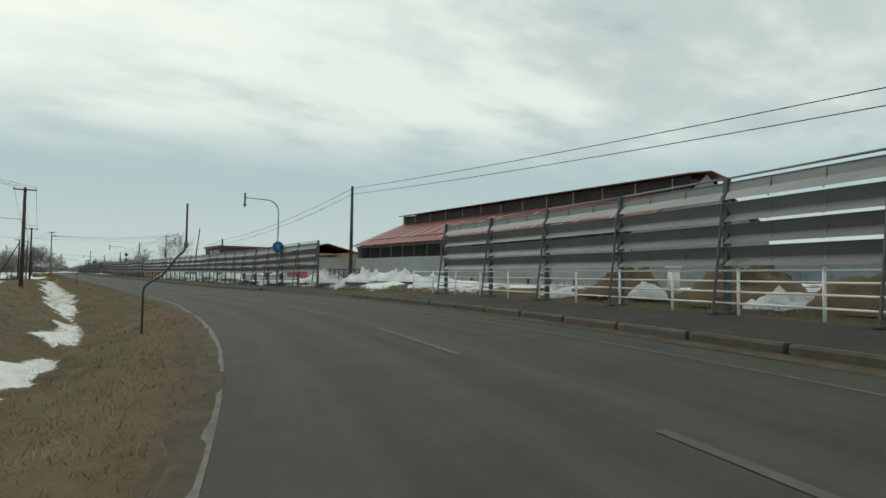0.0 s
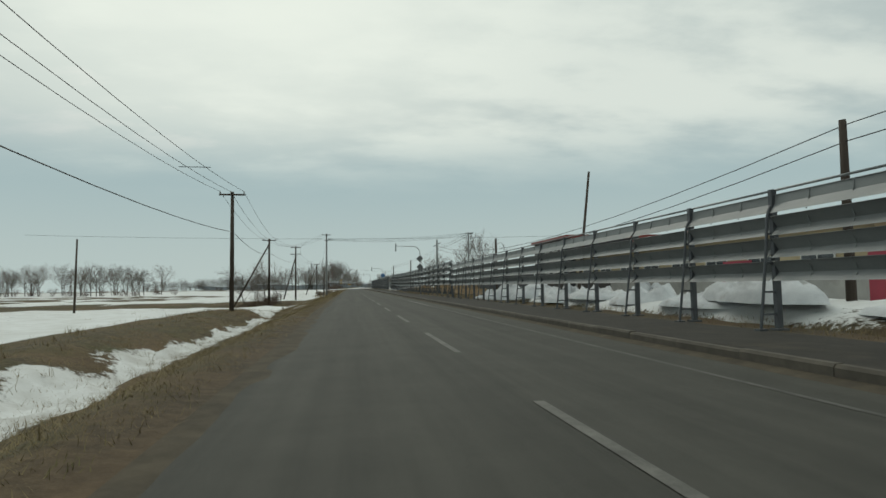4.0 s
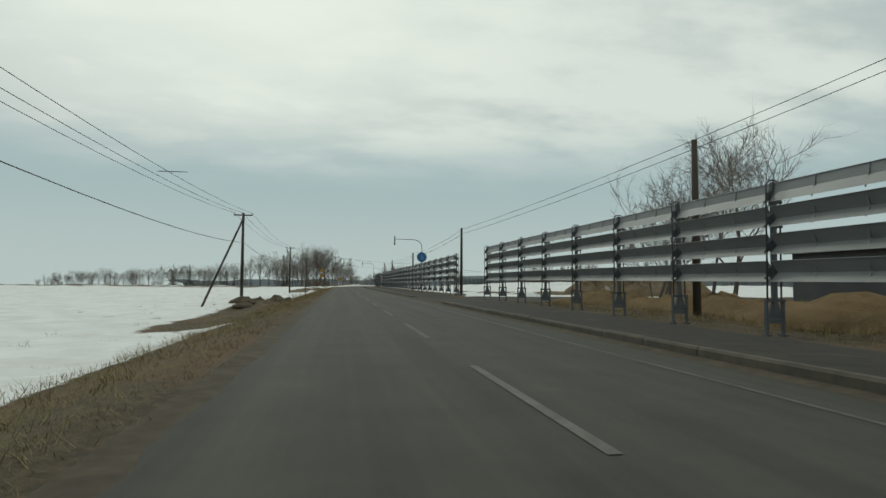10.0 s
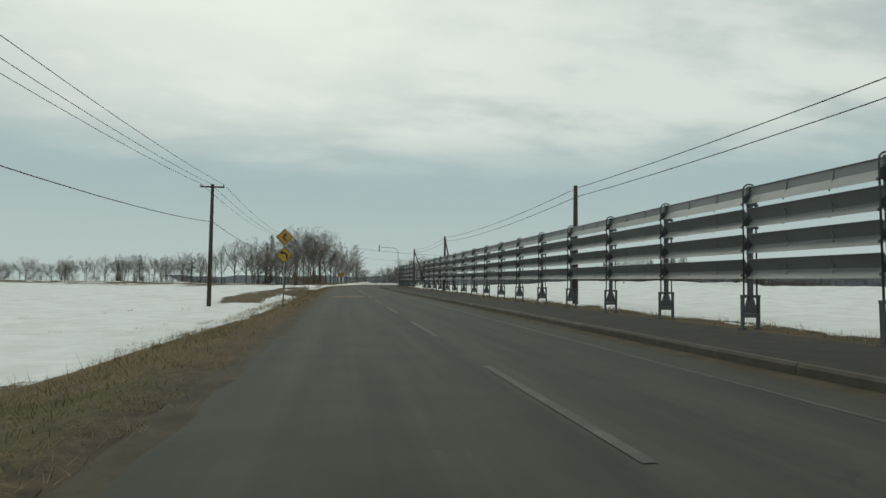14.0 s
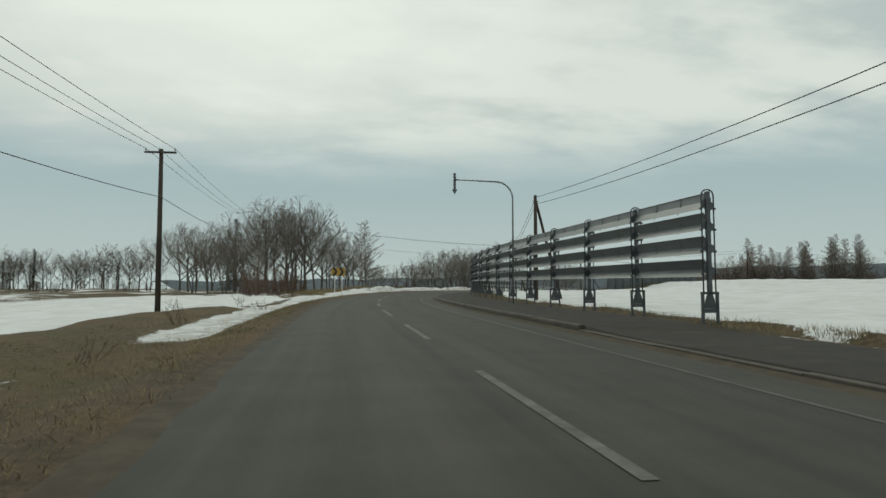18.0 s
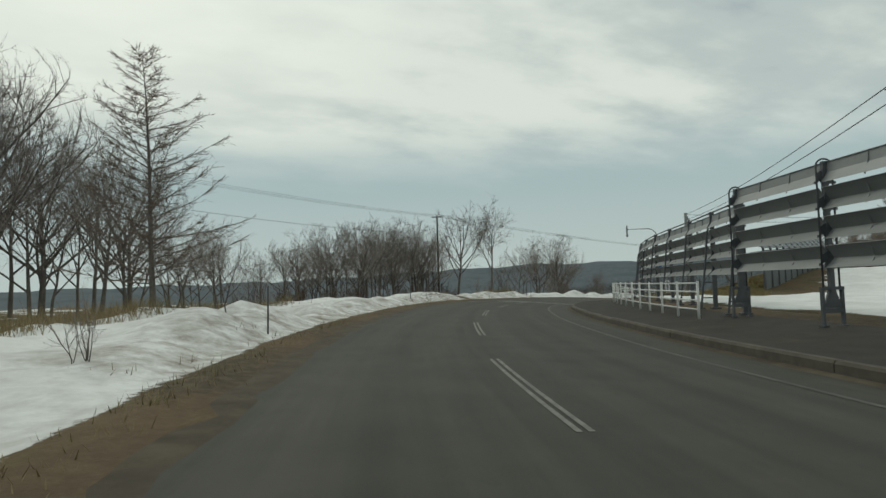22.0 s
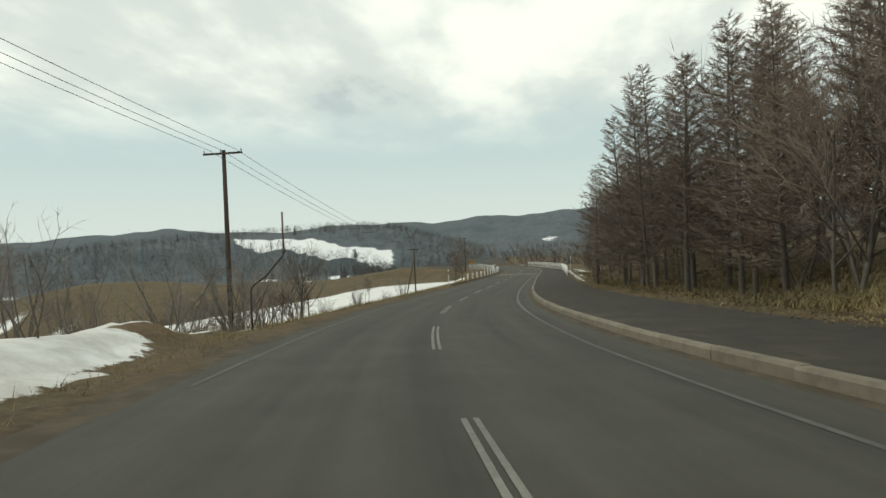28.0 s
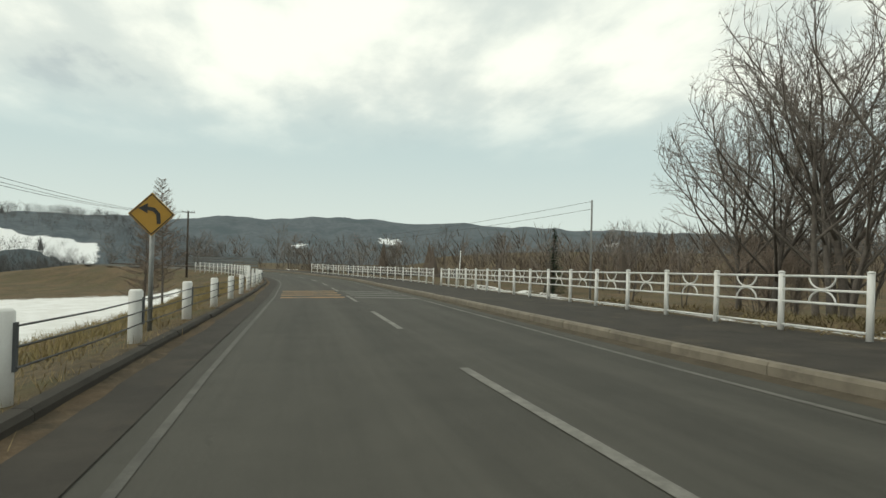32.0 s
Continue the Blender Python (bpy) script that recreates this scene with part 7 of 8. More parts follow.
for k, (s, o, al, ac, h) in enumerate([(-95, 10.6, 2.8, 1.3, 0.85), (-90.5, 11.0, 2.4, 1.4, 0.95), (-86, 10.4, 2.6, 1.2, 0.80), (-81.5, 10.8, 2.5, 1.3, 0.9), (-77.5, 10.5, 2.0, 1.1, 0.7)]):
    lump("soil_heap", s, o, al, ac, h, tan_soil, "rough heap of brown litter and old snow behind the railing", "soil heap", 110 + k, 0.45)
for k, (s, o, al, ac, h) in enumerate([(-92.5, 9.8, 1.0, 0.5, 0.34), (-88, 9.7, 0.9, 0.45, 0.30), (-83.5, 9.8, 1.1, 0.5, 0.36), (-79.2, 9.6, 0.9, 0.45, 0.32), (-74.5, 9.8, 1.2, 0.6, 0.38)]):
    lump("snow_heap", s, o, al, ac, h, old_snow, "lump of old grey snow behind the railing", "snow heap", 120 + k, 0.35)
# loose louvres lying at the fence's end
for s, o, turn, n in ((134.4, 9.0, -6, 1), (138.2, 9.25, -4, 2)):
    pile_of = base("loose_fence_panel", foot(s, o, radians(turn)), "loose galvanised louvre lying at the fence foot", "fence panel", "loose fence panels")
    for i in range(n):
        part("panel", pane_dn, None, pile_of).matrix_basis = pose(0.12 * i, 0.35 * i, 0.14 + 0.10 * i, 0, 62, 0)


# ---- farm buildings behind the fence ----
red_roof = surface("red_metal_roof", (0.17, 0.036, 0.030), (0.225, 0.055, 0.042), 0.5, 0.1, 0.5, 20, 0.05, 0.01, (0.36, 0.16, 0.13), (0.6, 0.78), stretch=(1, 0.2, 1))
grey_sheet = surface("grey_metal_cladding", (0.22, 0.235, 0.24), (0.29, 0.30, 0.30), 0.6, 0.2, 0.6, 20, 0.05, 0.01, (0.20, 0.19, 0.18), (0.58, 0.75))
# near-black colour that stands in for the shade inside open bays
shade_dark = surface("painted_interior_shade", (0.030, 0.028, 0.026), (0.055, 0.050, 0.045), 0.9, 0, 0.5, 10, 0.1)
beige_wall = surface("beige_wall_cladding", (0.34, 0.275, 0.17), (0.40, 0.33, 0.205), 0.8, 0, 0.5, 20, 0.05, 0.01, (0.33, 0.27, 0.18), (0.58, 0.75))
base_grey = surface("bare_concrete_base", (0.28, 0.28, 0.265), (0.36, 0.355, 0.335), 0.9, 0, 0.7, 30, 0.2, 0.01, (0.22, 0.21, 0.19), (0.56, 0.74))
crimson = surface("crimson_door_paint", (0.25, 0.022, 0.045), (0.31, 0.032, 0.055), 0.5, 0, 0.8, 20, 0.05)
window_glass = surface("dark_window_glass", (0.02, 0.025, 0.03), (0.03, 0.035, 0.04), 0.08, 0, 1, 10, 0, spec=0.8)
frame_white = surface("white_window_frame", (0.62, 0.62, 0.60), (0.52, 0.52, 0.5), 0.5, 0, 3, 30, 0)
streak = surface("pale_snow_streak", (0.62, 0.60, 0.58), (0.5, 0.48, 0.46), 0.8, 0, 2, 20, 0)


def slab(p, q, r, t, thick):
    """A thick plate over four corners."""
    c = [Vector(v) for v in (p, q, r, t)]
    nrm = (c[1] - c[0]).cross(c[3] - c[0]).normalized() * thick
    return Shape().add(c + [v - nrm for v in c], [(0, 1, 2, 3), (7, 6, 5, 4), (0, 4, 5, 1), (1, 5, 6, 2), (2, 6, 7, 3), (3, 7, 4, 0)])


def barn(x0, y0, y1, eave, ridge_x, ridge, label, streaks=0):
    b = base("barn", Matrix.Translation((x0, y0, 0)), label, "barn", "farm buildings")
    ln, w = y1 - y0, ridge_x - x0
    low = ridge - 1.7
    part("concrete_base", Shape().box((w, ln / 2, 0.7), (2 * w - 0.6, ln - 0.2, 1.5)), base_grey, b)
    # solid dark box: the barn's inner shade as colour
    part("interior_shade_box", Shape().box((w, ln / 2, (eave + 1.4) / 2 + 0.6), (2 * w - 3, ln - 3, eave - 0.6)), shade_dark, b)
    n = int(ln / 1.0)
    for k in range(n):
        part("wall_sheet", Shape().box((0.07, (k + 0.5) * ln / n, 2.45), (0.06, ln / n - 0.012, 2.3)), grey_sheet, b)
    for k in range(int(ln / 3) + 1):
        part("wall_post", Shape().box((0.2, k * 3.0 + 0.1, eave / 2 + 0.1), (0.16, 0.16, eave)), dark_steel, b)
    part("top_beam", Shape().box((0.2, ln / 2, eave - 0.15), (0.2, ln, 0.25)), dark_steel, b)
    part("gable_wall", Shape().prism([(0.3, 0), (2 * w - 0.3, 0), (2 * w - 0.3, eave - 0.1), (w + 2.2, low - 0.15), (w + 2.2, ridge - 0.4), (w, ridge - 0.12), (w - 2.2, ridge - 0.4), (w - 2.2, low - 0.15), (0.3, eave - 0.1)], ln - 0.15, ln), grey_sheet, b)
    part("near_gable", Shape().prism([(0.3, 0), (2 * w - 0.3, 0), (2 * w - 0.3, eave - 0.1), (w + 2.2, low - 0.15), (w, ridge - 0.2), (w - 2.2, low - 0.15), (0.3, eave - 0.1)], 0.0, 0.15), grey_sheet, b)
    for sg in (1, -1):
        e, t = (w - sg * (w + 0.4)), w - sg * 2.0
        r = part("roof_slope", slab((e, -0.6, eave), (t, -0.6, low), (t, ln + 0.6, low), (e, ln + 0.6, eave), -0.10 * sg), red_roof, b)
        if sg > 0:
            for k in range(int(ln / 1.8)):
                y = 0.3 + 1.8 * k
                part("roof_seam", slab((e, y, eave + 0.11), (t, y, low + 0.11), (t, y + 0.06, low + 0.11), (e, y + 0.06, eave + 0.11), -0.03), red_roof, r)
            for k in range(streaks):
                y = 4 + k * 2.7 + random.uniform(-0.6, 0.6)
                f0 = random.uniform(0.0, 0.4)
                f1 = f0 + random.uniform(0.3, 0.6)
                mix = lambda f: (e + (t - e) * f, eave + (low - eave) * f + 0.125)
                (xa, za), (xb, zb2) = mix(f0), mix(min(f1, 0.98))
                part("snow_streak", slab((xa, y, za), (xb, y, zb2), (xb, y + 0.22, zb2), (xa, y + 0.22, za), -0.015), streak, r, "pale streak of leftover snow")
        m2, m3 = w - sg * 2.8, w
        part("monitor_roof", slab((m2, -0.4, ridge - 0.45), (m3, -0.4, ridge), (m3, ln + 0.4, ridge), (m2, ln + 0.4, ridge - 0.45), -0.10 * sg), red_roof, b)
        # near-black sheet paints the shade under the raised ridge roof
        part("monitor_shade_sheet", Shape().box((w - sg * 1.95, ln / 2, (low + ridge) / 2 - 0.3), (0.08, ln - 0.6, ridge - low - 0.35)), shade_dark, b)
        for k in range(int(ln / 4)):
            part("monitor_post", Shape().box((w - sg * 2.05, 2 + 4 * k, (low + ridge) / 2 - 0.3), (0.1, 0.12, ridge - low - 0.3)), grey_sheet, b)
    return b


barn(32, -62, -12.5, 5.3, 42, 10.6, "long red-roofed cattle barn with an open ventilated ridge", 14)
barn(47, -118, -72, 3.6, 55, 6.2, "low red-roofed barn with dark open bays", 5)


def window(parent, y, z, w, h, x=-0.03):
    f = part("window", Shape().box((x, y, z), (0.06, w, h)), window_glass, parent, "dark window in a pale frame")
    part("window_frame", Shape().box((x - 0.02, y, z + h / 2), (0.08, w + 0.1, 0.07)).box((x - 0.02, y, z - h / 2), (0.08, w + 0.1, 0.07)).box((x - 0.02, y - w / 2, z), (0.08, 0.07, h))
         .box((x - 0.02, y + w / 2, z), (0.08, 0.07, h)).box((x - 0.02, y, z), (0.07, 0.05, h)), frame_white, f)


shed = base("farm_building", Matrix.Translation((27, 0.8, 0)), "beige farm building with a red eave and grey base", "building", "farm buildings")
part("base_wall", Shape().box((6, 21.5, 0.7), (12, 43, 1.7)), base_grey, shed)
part("wall", Shape().box((6, 21.5, 3.1), (11.9, 42.9, 3.2)), beige_wall, shed)
part("roof", slab((-0.6, -0.5, 4.6), (6, -0.5, 6.2), (6, 43.5, 6.2), (-0.6, 43.5, 4.6), -0.12), red_roof, shed)
part("roof", slab((12.6, -0.5, 4.6), (6, -0.5, 6.2), (6, 43.5, 6.2), (12.6, 43.5, 4.6), 0.12), red_roof, shed)
part("fascia", Shape().box((-0.62, 21.5, 4.5), (0.06, 44, 0.42)), red_roof, shed)
for y in (4, 9, 14, 19, 24, 29, 34, 39):
    window(shed, y, 2.5, 2.6, 0.75)
part("sliding_door", Shape().box((-0.06, 11.5, 1.5), (0.1, 3.2, 2.4)), crimson, shed, "crimson sliding door")
# flat dark sheet on the wall, an opening's shade put in as colour
part("opening_shade_sheet", Shape().box((-0.05, 37, 0.95), (0.08, 8, 0.8)), shade_dark, shed)
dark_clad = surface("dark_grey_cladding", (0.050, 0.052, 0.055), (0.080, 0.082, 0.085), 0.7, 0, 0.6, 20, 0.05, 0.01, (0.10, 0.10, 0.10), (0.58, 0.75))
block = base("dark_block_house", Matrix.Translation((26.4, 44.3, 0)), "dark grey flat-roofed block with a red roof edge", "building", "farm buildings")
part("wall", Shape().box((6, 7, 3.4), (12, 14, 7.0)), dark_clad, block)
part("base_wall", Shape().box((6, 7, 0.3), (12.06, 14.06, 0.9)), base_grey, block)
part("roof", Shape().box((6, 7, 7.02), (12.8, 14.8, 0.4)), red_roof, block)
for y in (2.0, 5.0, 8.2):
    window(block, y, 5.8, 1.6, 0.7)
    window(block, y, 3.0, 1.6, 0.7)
# dark sheet again, painted shade in place of a real gap
part("opening_shade_sheet", Shape().box((-0.05, 5, 0.9), (0.08, 7.5, 0.75)), shade_dark, block)
crim = base("crimson_shed", Matrix.Translation((26.5, -8, 0)), "crimson-panelled shed with dark windows", "building", "farm buildings")
part("wall", Shape().box((4, 4.4, 1.9), (8, 8.8, 3.8)), base_grey, crim)
for k in range(4):
    p = part("door_panel", Shape().box((-0.05, 1.2 + 2.15 * k, 1.35), (0.12, 2.05, 2.7)), crimson, crim, "crimson sliding door panel")
    part("door_window", Shape().box((-0.12, 1.2 + 2.15 * k, 1.95), (0.04, 1.3, 0.7)), window_glass, p)
part("roof", slab((-0.7, -0.4, 3.7), (8.5, -0.4, 4.6), (8.5, 9.2, 4.6), (-0.7, 9.2, 3.7), -0.12), red_roof, crim)

low_shed = base("low_grey_shed", Matrix.Translation((31, 100, plan_z(31, 100))), "low dark grey shed behind the soil bank", "shed", "farm buildings")
part("wall", Shape().box((4, 9, 1.6), (8, 18, 3.4)), dark_clad, low_shed)
part("roof", slab((-0.4, -0.4, 3.2), (8.4, -0.4, 3.7), (8.4, 18.4, 3.7), (-0.4, 18.4, 3.2), -0.1), grey_sheet, low_shed)
for y in (3, 7.5, 12):
    window(low_shed, y, 2.0, 1.8, 0.8)
cone = base("traffic_cone", Matrix.Translation((24.8, 41.5, plan_z(24.8, 41.5))), "faded orange traffic cone by the grey wall", "cone")
orange = surface("orange_plastic", (0.50, 0.10, 0.03), (0.42, 0.09, 0.03), 0.5, 0, 5, 40, 0)
blue_tarp = surface("blue_plastic_sheet", (0.04, 0.12, 0.28), (0.07, 0.17, 0.34), 0.5, 0, 3, 30, 0.3, 0.02)
part("body", Shape().tube([(0, 0, 0.03), (0, 0, 0.9)], [0.22, 0.04], 14), orange, cone, smooth=True)
part("foot", Shape().box((0, 0, 0.02), (0.5, 0.5, 0.05)), orange, cone)
tarp = base("blue_bundle", Matrix.Translation((24.6, 39.5, plan_z(24.6, 39.5))), "crumpled blue plastic bundle on the ground", "bundle")
tb = Shape()
rr = random.Random(3)
pts = [(0.9 * math.cos(a) * r * rr.uniform(0.85, 1.15), 0.6 * math.sin(a) * r * rr.uniform(0.85, 1.15), z) for r, z in ((1, 0), (0.95, 0.25), (0.7, 0.45), (0.25, 0.52)) for a in np.linspace(0, math.tau, 12, endpoint=False)]
tb.add(pts, [(i * 12 + k, i * 12 + (k + 1) % 12, i * 12 + 12 + (k + 1) % 12, i * 12 + 12 + k) for i in range(3) for k in range(12)] + [tuple(range(36, 48))])
part("sheet", tb, blue_tarp, tarp)
tank = base("white_tank", Matrix.Translation((21, -74, plan_z(21, -74))), "pale domed vent behind the snow fence", "tank")
part("body", Shape().tube([(0, 0, 0), (0, 0, 1.2)], [0.3, 0.3], 14), frame_white, tank, smooth=True)
part("dome", Shape().tube([(0, 0, 1.2), (0, 0, 1.3), (0, 0, 1.45), (0, 0, 1.52)], [0.42, 0.4, 0.2, 0.02], 14), frame_white, tank, smooth=True)
tyre_mat = surface("black_tyre_rubber", (0.02, 0.02, 0.02), (0.035, 0.034, 0.033), 0.85, 0, 4, 60, 0.2)
for y in (-83.5, -86.2):
    ty = base("tyre", Matrix.Translation((13.8, y, plan_z(13.8, y) + 0.35)), "old black tyre lying in dirty snow", "tyre", "tyres")
    part("tread", Shape().tube([(0.3 * math.cos(a), 0.12, 0.3 * math.sin(a)) for a in np.linspace(0, math.tau, 19)], 0.13, 8), tyre_mat, ty, smooth=True)

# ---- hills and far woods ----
hill_mat, hn, hl, hs = nodes_of("hazed_wooded_hillside")
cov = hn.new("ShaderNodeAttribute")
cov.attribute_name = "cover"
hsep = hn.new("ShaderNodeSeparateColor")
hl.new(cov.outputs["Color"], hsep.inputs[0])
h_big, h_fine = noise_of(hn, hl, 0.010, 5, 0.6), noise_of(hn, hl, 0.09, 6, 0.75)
# distance haze is put into the woods' base colour as blue-grey
hazed_wood = mix_of(hn, hl, ramp_of(hn, hl, h_fine, 0.35, 0.65), (0.088, 0.106, 0.120), (0.138, 0.158, 0.172))
hazed_wood = mix_of(hn, hl, ramp_of(hn, hl, h_big, 0.5, 0.62), hazed_wood, (0.090, 0.112, 0.124))
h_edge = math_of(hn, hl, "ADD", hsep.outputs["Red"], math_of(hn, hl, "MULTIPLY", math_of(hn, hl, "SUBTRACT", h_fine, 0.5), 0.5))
hl.new(mix_of(hn, hl, ramp_of(hn, hl, h_edge, 0.46, 0.54), hazed_wood, (0.74, 0.76, 0.77)), hs.inputs["Base Color"])
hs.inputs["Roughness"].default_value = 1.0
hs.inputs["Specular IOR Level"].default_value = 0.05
HC = Vector((100.0, 357.0, -2.7))
RIDGE_AZ = (-20, 5, 20, 30, 42, 49, 57, 61, 66, 70, 73, 78, 81, 86, 91, 96, 101, 107, 114, 126, 140, 160)
RIDGE_EL = (0.3, 0.6, 1.2, 1.6, 1.6, 1.9, 2.5, 2.2, 1.9, 2.2, 2.4, 2.4, 2.3, 2.7, 2.7, 3.1, 2.6, 2.7, 2.4, 2.2, 1.6, 0.8)


def hill_range(name, az0, az1, r0, r1, crest, base_el, snow, label, tilt=0.0):
    """A long wooded rise seen from the bend: crest(az) in degrees of height, falling to the valley on this side."""
    az = np.arange(az0, az1 + 0.01, 0.4)
    us = np.linspace(0, 1.25, 22)
    A, U = np.meshgrid(az, us, indexing="ij")
    R = r0 + (r1 - r0) * U
    top = np.tan(np.radians(crest(A))) * r1
    low = math.tan(radians(base_el)) * r0
    wob = wave(A * 30, R, 160, 12) * 0.05 + wave(A * 30, R, 60, 13) * 0.02
    prof = smooth(0, 1, np.clip(U + wob * (U < 0.98) * U, 0, 1)) - 0.5 * np.clip(U - 1, 0, 1)
    Z = HC.z + low + (top - low) * prof
    x, y = HC.x + R * np.sin(np.radians(A)), HC.y + R * np.cos(np.radians(A))
    a, b = A.shape
    idx = np.arange(a * b).reshape(a, b)
    quads = np.stack([idx[:-1, :-1], idx[:-1, 1:], idx[1:, 1:], idx[1:, :-1]], -1).reshape(-1, 4)
    me = bpy.data.meshes.new(name)
    me.from_pydata(np.stack([x.ravel(), y.ravel(), Z.ravel()], -1).tolist(), [], quads.tolist())
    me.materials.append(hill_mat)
    me.polygons.foreach_set("use_smooth", [True] * len(me.polygons))
    sn = snow(A, U)
    paint_cover(me, np.clip(sn.ravel(), 0, 1), np.zeros(a * b), np.zeros(a * b))
    tagged(new(name, me), label, kind="structure")
    return A, U, x, y, Z, sn


far_crest = lambda a: np.interp(a, RIDGE_AZ, RIDGE_EL) + 0.08 * np.sin(a * 0.9) + 0.03 * np.sin(a * 2.3 + 1)
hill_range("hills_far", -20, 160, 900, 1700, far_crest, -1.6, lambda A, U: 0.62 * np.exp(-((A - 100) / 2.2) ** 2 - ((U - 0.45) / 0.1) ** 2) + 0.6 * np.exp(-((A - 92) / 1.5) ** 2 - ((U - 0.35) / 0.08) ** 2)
           + 0.6 * np.exp(-((A - 120) / 2) ** 2 - ((U - 0.5) / 0.1) ** 2), "far wooded hills with thin snow, haze painted in as blue-grey")
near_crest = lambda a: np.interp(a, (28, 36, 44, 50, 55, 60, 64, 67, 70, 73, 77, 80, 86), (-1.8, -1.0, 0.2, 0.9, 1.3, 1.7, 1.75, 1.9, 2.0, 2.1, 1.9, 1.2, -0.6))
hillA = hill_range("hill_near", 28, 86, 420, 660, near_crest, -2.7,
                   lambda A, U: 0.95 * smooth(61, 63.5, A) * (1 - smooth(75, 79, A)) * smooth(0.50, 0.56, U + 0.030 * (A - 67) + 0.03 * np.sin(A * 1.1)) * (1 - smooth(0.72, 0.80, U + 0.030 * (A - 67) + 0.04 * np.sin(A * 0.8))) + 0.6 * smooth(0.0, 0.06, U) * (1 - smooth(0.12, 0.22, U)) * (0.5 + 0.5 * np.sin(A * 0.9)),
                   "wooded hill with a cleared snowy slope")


def far_woods(name, places, label, seed=1, h=(9, 13), mat=None, conifer=0.0):
    """Thousands of small bare trees in one mesh: each a stem with a few upright forks."""
    rng = np.random.RandomState(seed)
    sh = Shape()
    for x, y, z in places:
        hh = rng.uniform(*h)
        a0 = rng.uniform(0, math.tau)
        if rng.rand() < conifer:
            n = 5
            ring = [(x + hh * 0.2 * math.cos(a0 + k * math.tau / n), y + hh * 0.2 * math.sin(a0 + k * math.tau / n), z + hh * 0.1) for k in range(n)]
            sh.add(ring + [(x, y, z + hh)], [(k, (k + 1) % n, n) for k in range(n)])
            continue
        w = hh * 0.008
        sh.add([(x - w, y, z - 1), (x + w, y, z - 1), (x, y + w, z - 1), (x, y, z + hh * 0.85)], [(0, 1, 3), (1, 2, 3), (2, 0, 3)])
        for k in range(20):
            a = a0 + k * 2.4
            u = rng.uniform(0.22, 0.80)
            ln = hh * rng.uniform(0.20, 0.36) * (1.25 - 0.7 * u)
            out, r1 = rng.uniform(0.45, 1.0), rng.uniform(0.0, 0.16) * hh
            bx, by, bz = x + math.cos(a) * r1, y + math.sin(a) * r1, z + hh * u
            tx, ty, tz = bx + math.cos(a) * ln * out, by + math.sin(a) * ln * out, min(bz + ln, z + hh)
            wx, wy = -math.sin(a) * w * 0.8, math.cos(a) * w * 0.8
            sh.add([(bx - wx, by - wy, bz), (bx + wx, by + wy, bz + 0.1), (tx, ty, tz)], [(0, 1, 2)])
    ob = new(name, sh.mesh(name, mat or far_twig))
    return tagged(ob, label, "woods", kind="stuff")


far_twig = surface("far_bare_woods", (0.095, 0.096, 0.098), (0.140, 0.138, 0.137), 1.0, 0, 0.05, 1.0, 0, 0.01, spec=0.05)
A, U, X, Y, Z, SN = hillA
rs = np.random.RandomState(8)
spots = []
for _ in range(3800):
    i, j = rs.randint(0, A.shape[0] - 1), rs.randint(0, 18)
    u, v = rs.rand(), rs.rand()
    if SN[i, j] < 0.35 or rs.rand() < 0.02:
        f = lambda M: M[i, j] * (1 - u) * (1 - v) + M[i + 1, j] * u * (1 - v) + M[i, j + 1] * (1 - u) * v + M[i + 1, j + 1] * u * v
        spots.append((f(X), f(Y), f(Z)))
far_woods("hillside_woods", spots, "bare woods covering the hillside", 2, (8, 12), conifer=0.006)
# valley floor beyond the bend
spots = []
while len(spots) < 2600:
    az, r = radians(rs.uniform(4, 112)), rs.uniform(170, 430)
    x, y = HC.x + r * math.sin(az), HC.y + r * math.cos(az)
    clump = math.sin(x * 0.045 + 1.3 * math.sin(y * 0.03)) + math.sin(y * 0.06 + x * 0.021)
    s_, o_ = near_line(np.array([x]), np.array([y]))
    if clump > 0.5 + 0.5 * rs.rand() and abs(o_[0]) > 30:
        spots.append((x, y))
zz = lie(np.array([p[0] for p in spots]), np.array([p[1] for p in spots]))[0]
far_woods("valley_woods", [(p[0], p[1], float(z)) for p, z in zip(spots, zz)], "bare trees scattered over the valley floor", 4, (5, 9), conifer=0.012)
brown_twig = surface("brown_bare_woods", (0.105, 0.086, 0.072), (0.155, 0.128, 0.106), 1.0, 0, 0.05, 1.0, 0, 0.01, spec=0.05)
spots = []
while len(spots) < 1100:
    az, r = radians(rs.uniform(80, 128)), rs.uniform(110, 300)
    x, y = HC.x + r * math.sin(az), HC.y + r * math.cos(az)
    s_, o_ = near_line(np.array([x]), np.array([y]))
    if abs(o_[0]) > 34:
        spots.append((x, y))
zz = lie(np.array([p[0] for p in spots]), np.array([p[1] for p in spots]))[0]
far_woods("riverside_woods", [(p[0], p[1], float(z)) for p, z in zip(spots, zz)], "brown leafless woods beyond the bridge", 14, (6, 10), brown_twig, 0.02)
# tree lines on the horizon of the plain
spots = []
for az0, az1, r0, r1, n in ((-16, -2, 420, 520, 300), (2, 14, 470, 620, 240), (14, 40, 380, 520, 300), (40, 80, 300, 420, 260)):
    for _ in range(n):
        az, r = radians(rs.uniform(az0, az1)), rs.uniform(r0, r1)
        x, y = 2 + r * math.sin(az), 20 + r * math.cos(az)
        s_, o_ = near_line(np.array([x]), np.array([y]))
        if abs(o_[0]) > 120:
            spots.append((x, y))
zz = lie(np.array([p[0] for p in spots]), np.array([p[1] for p in spots]))[0]
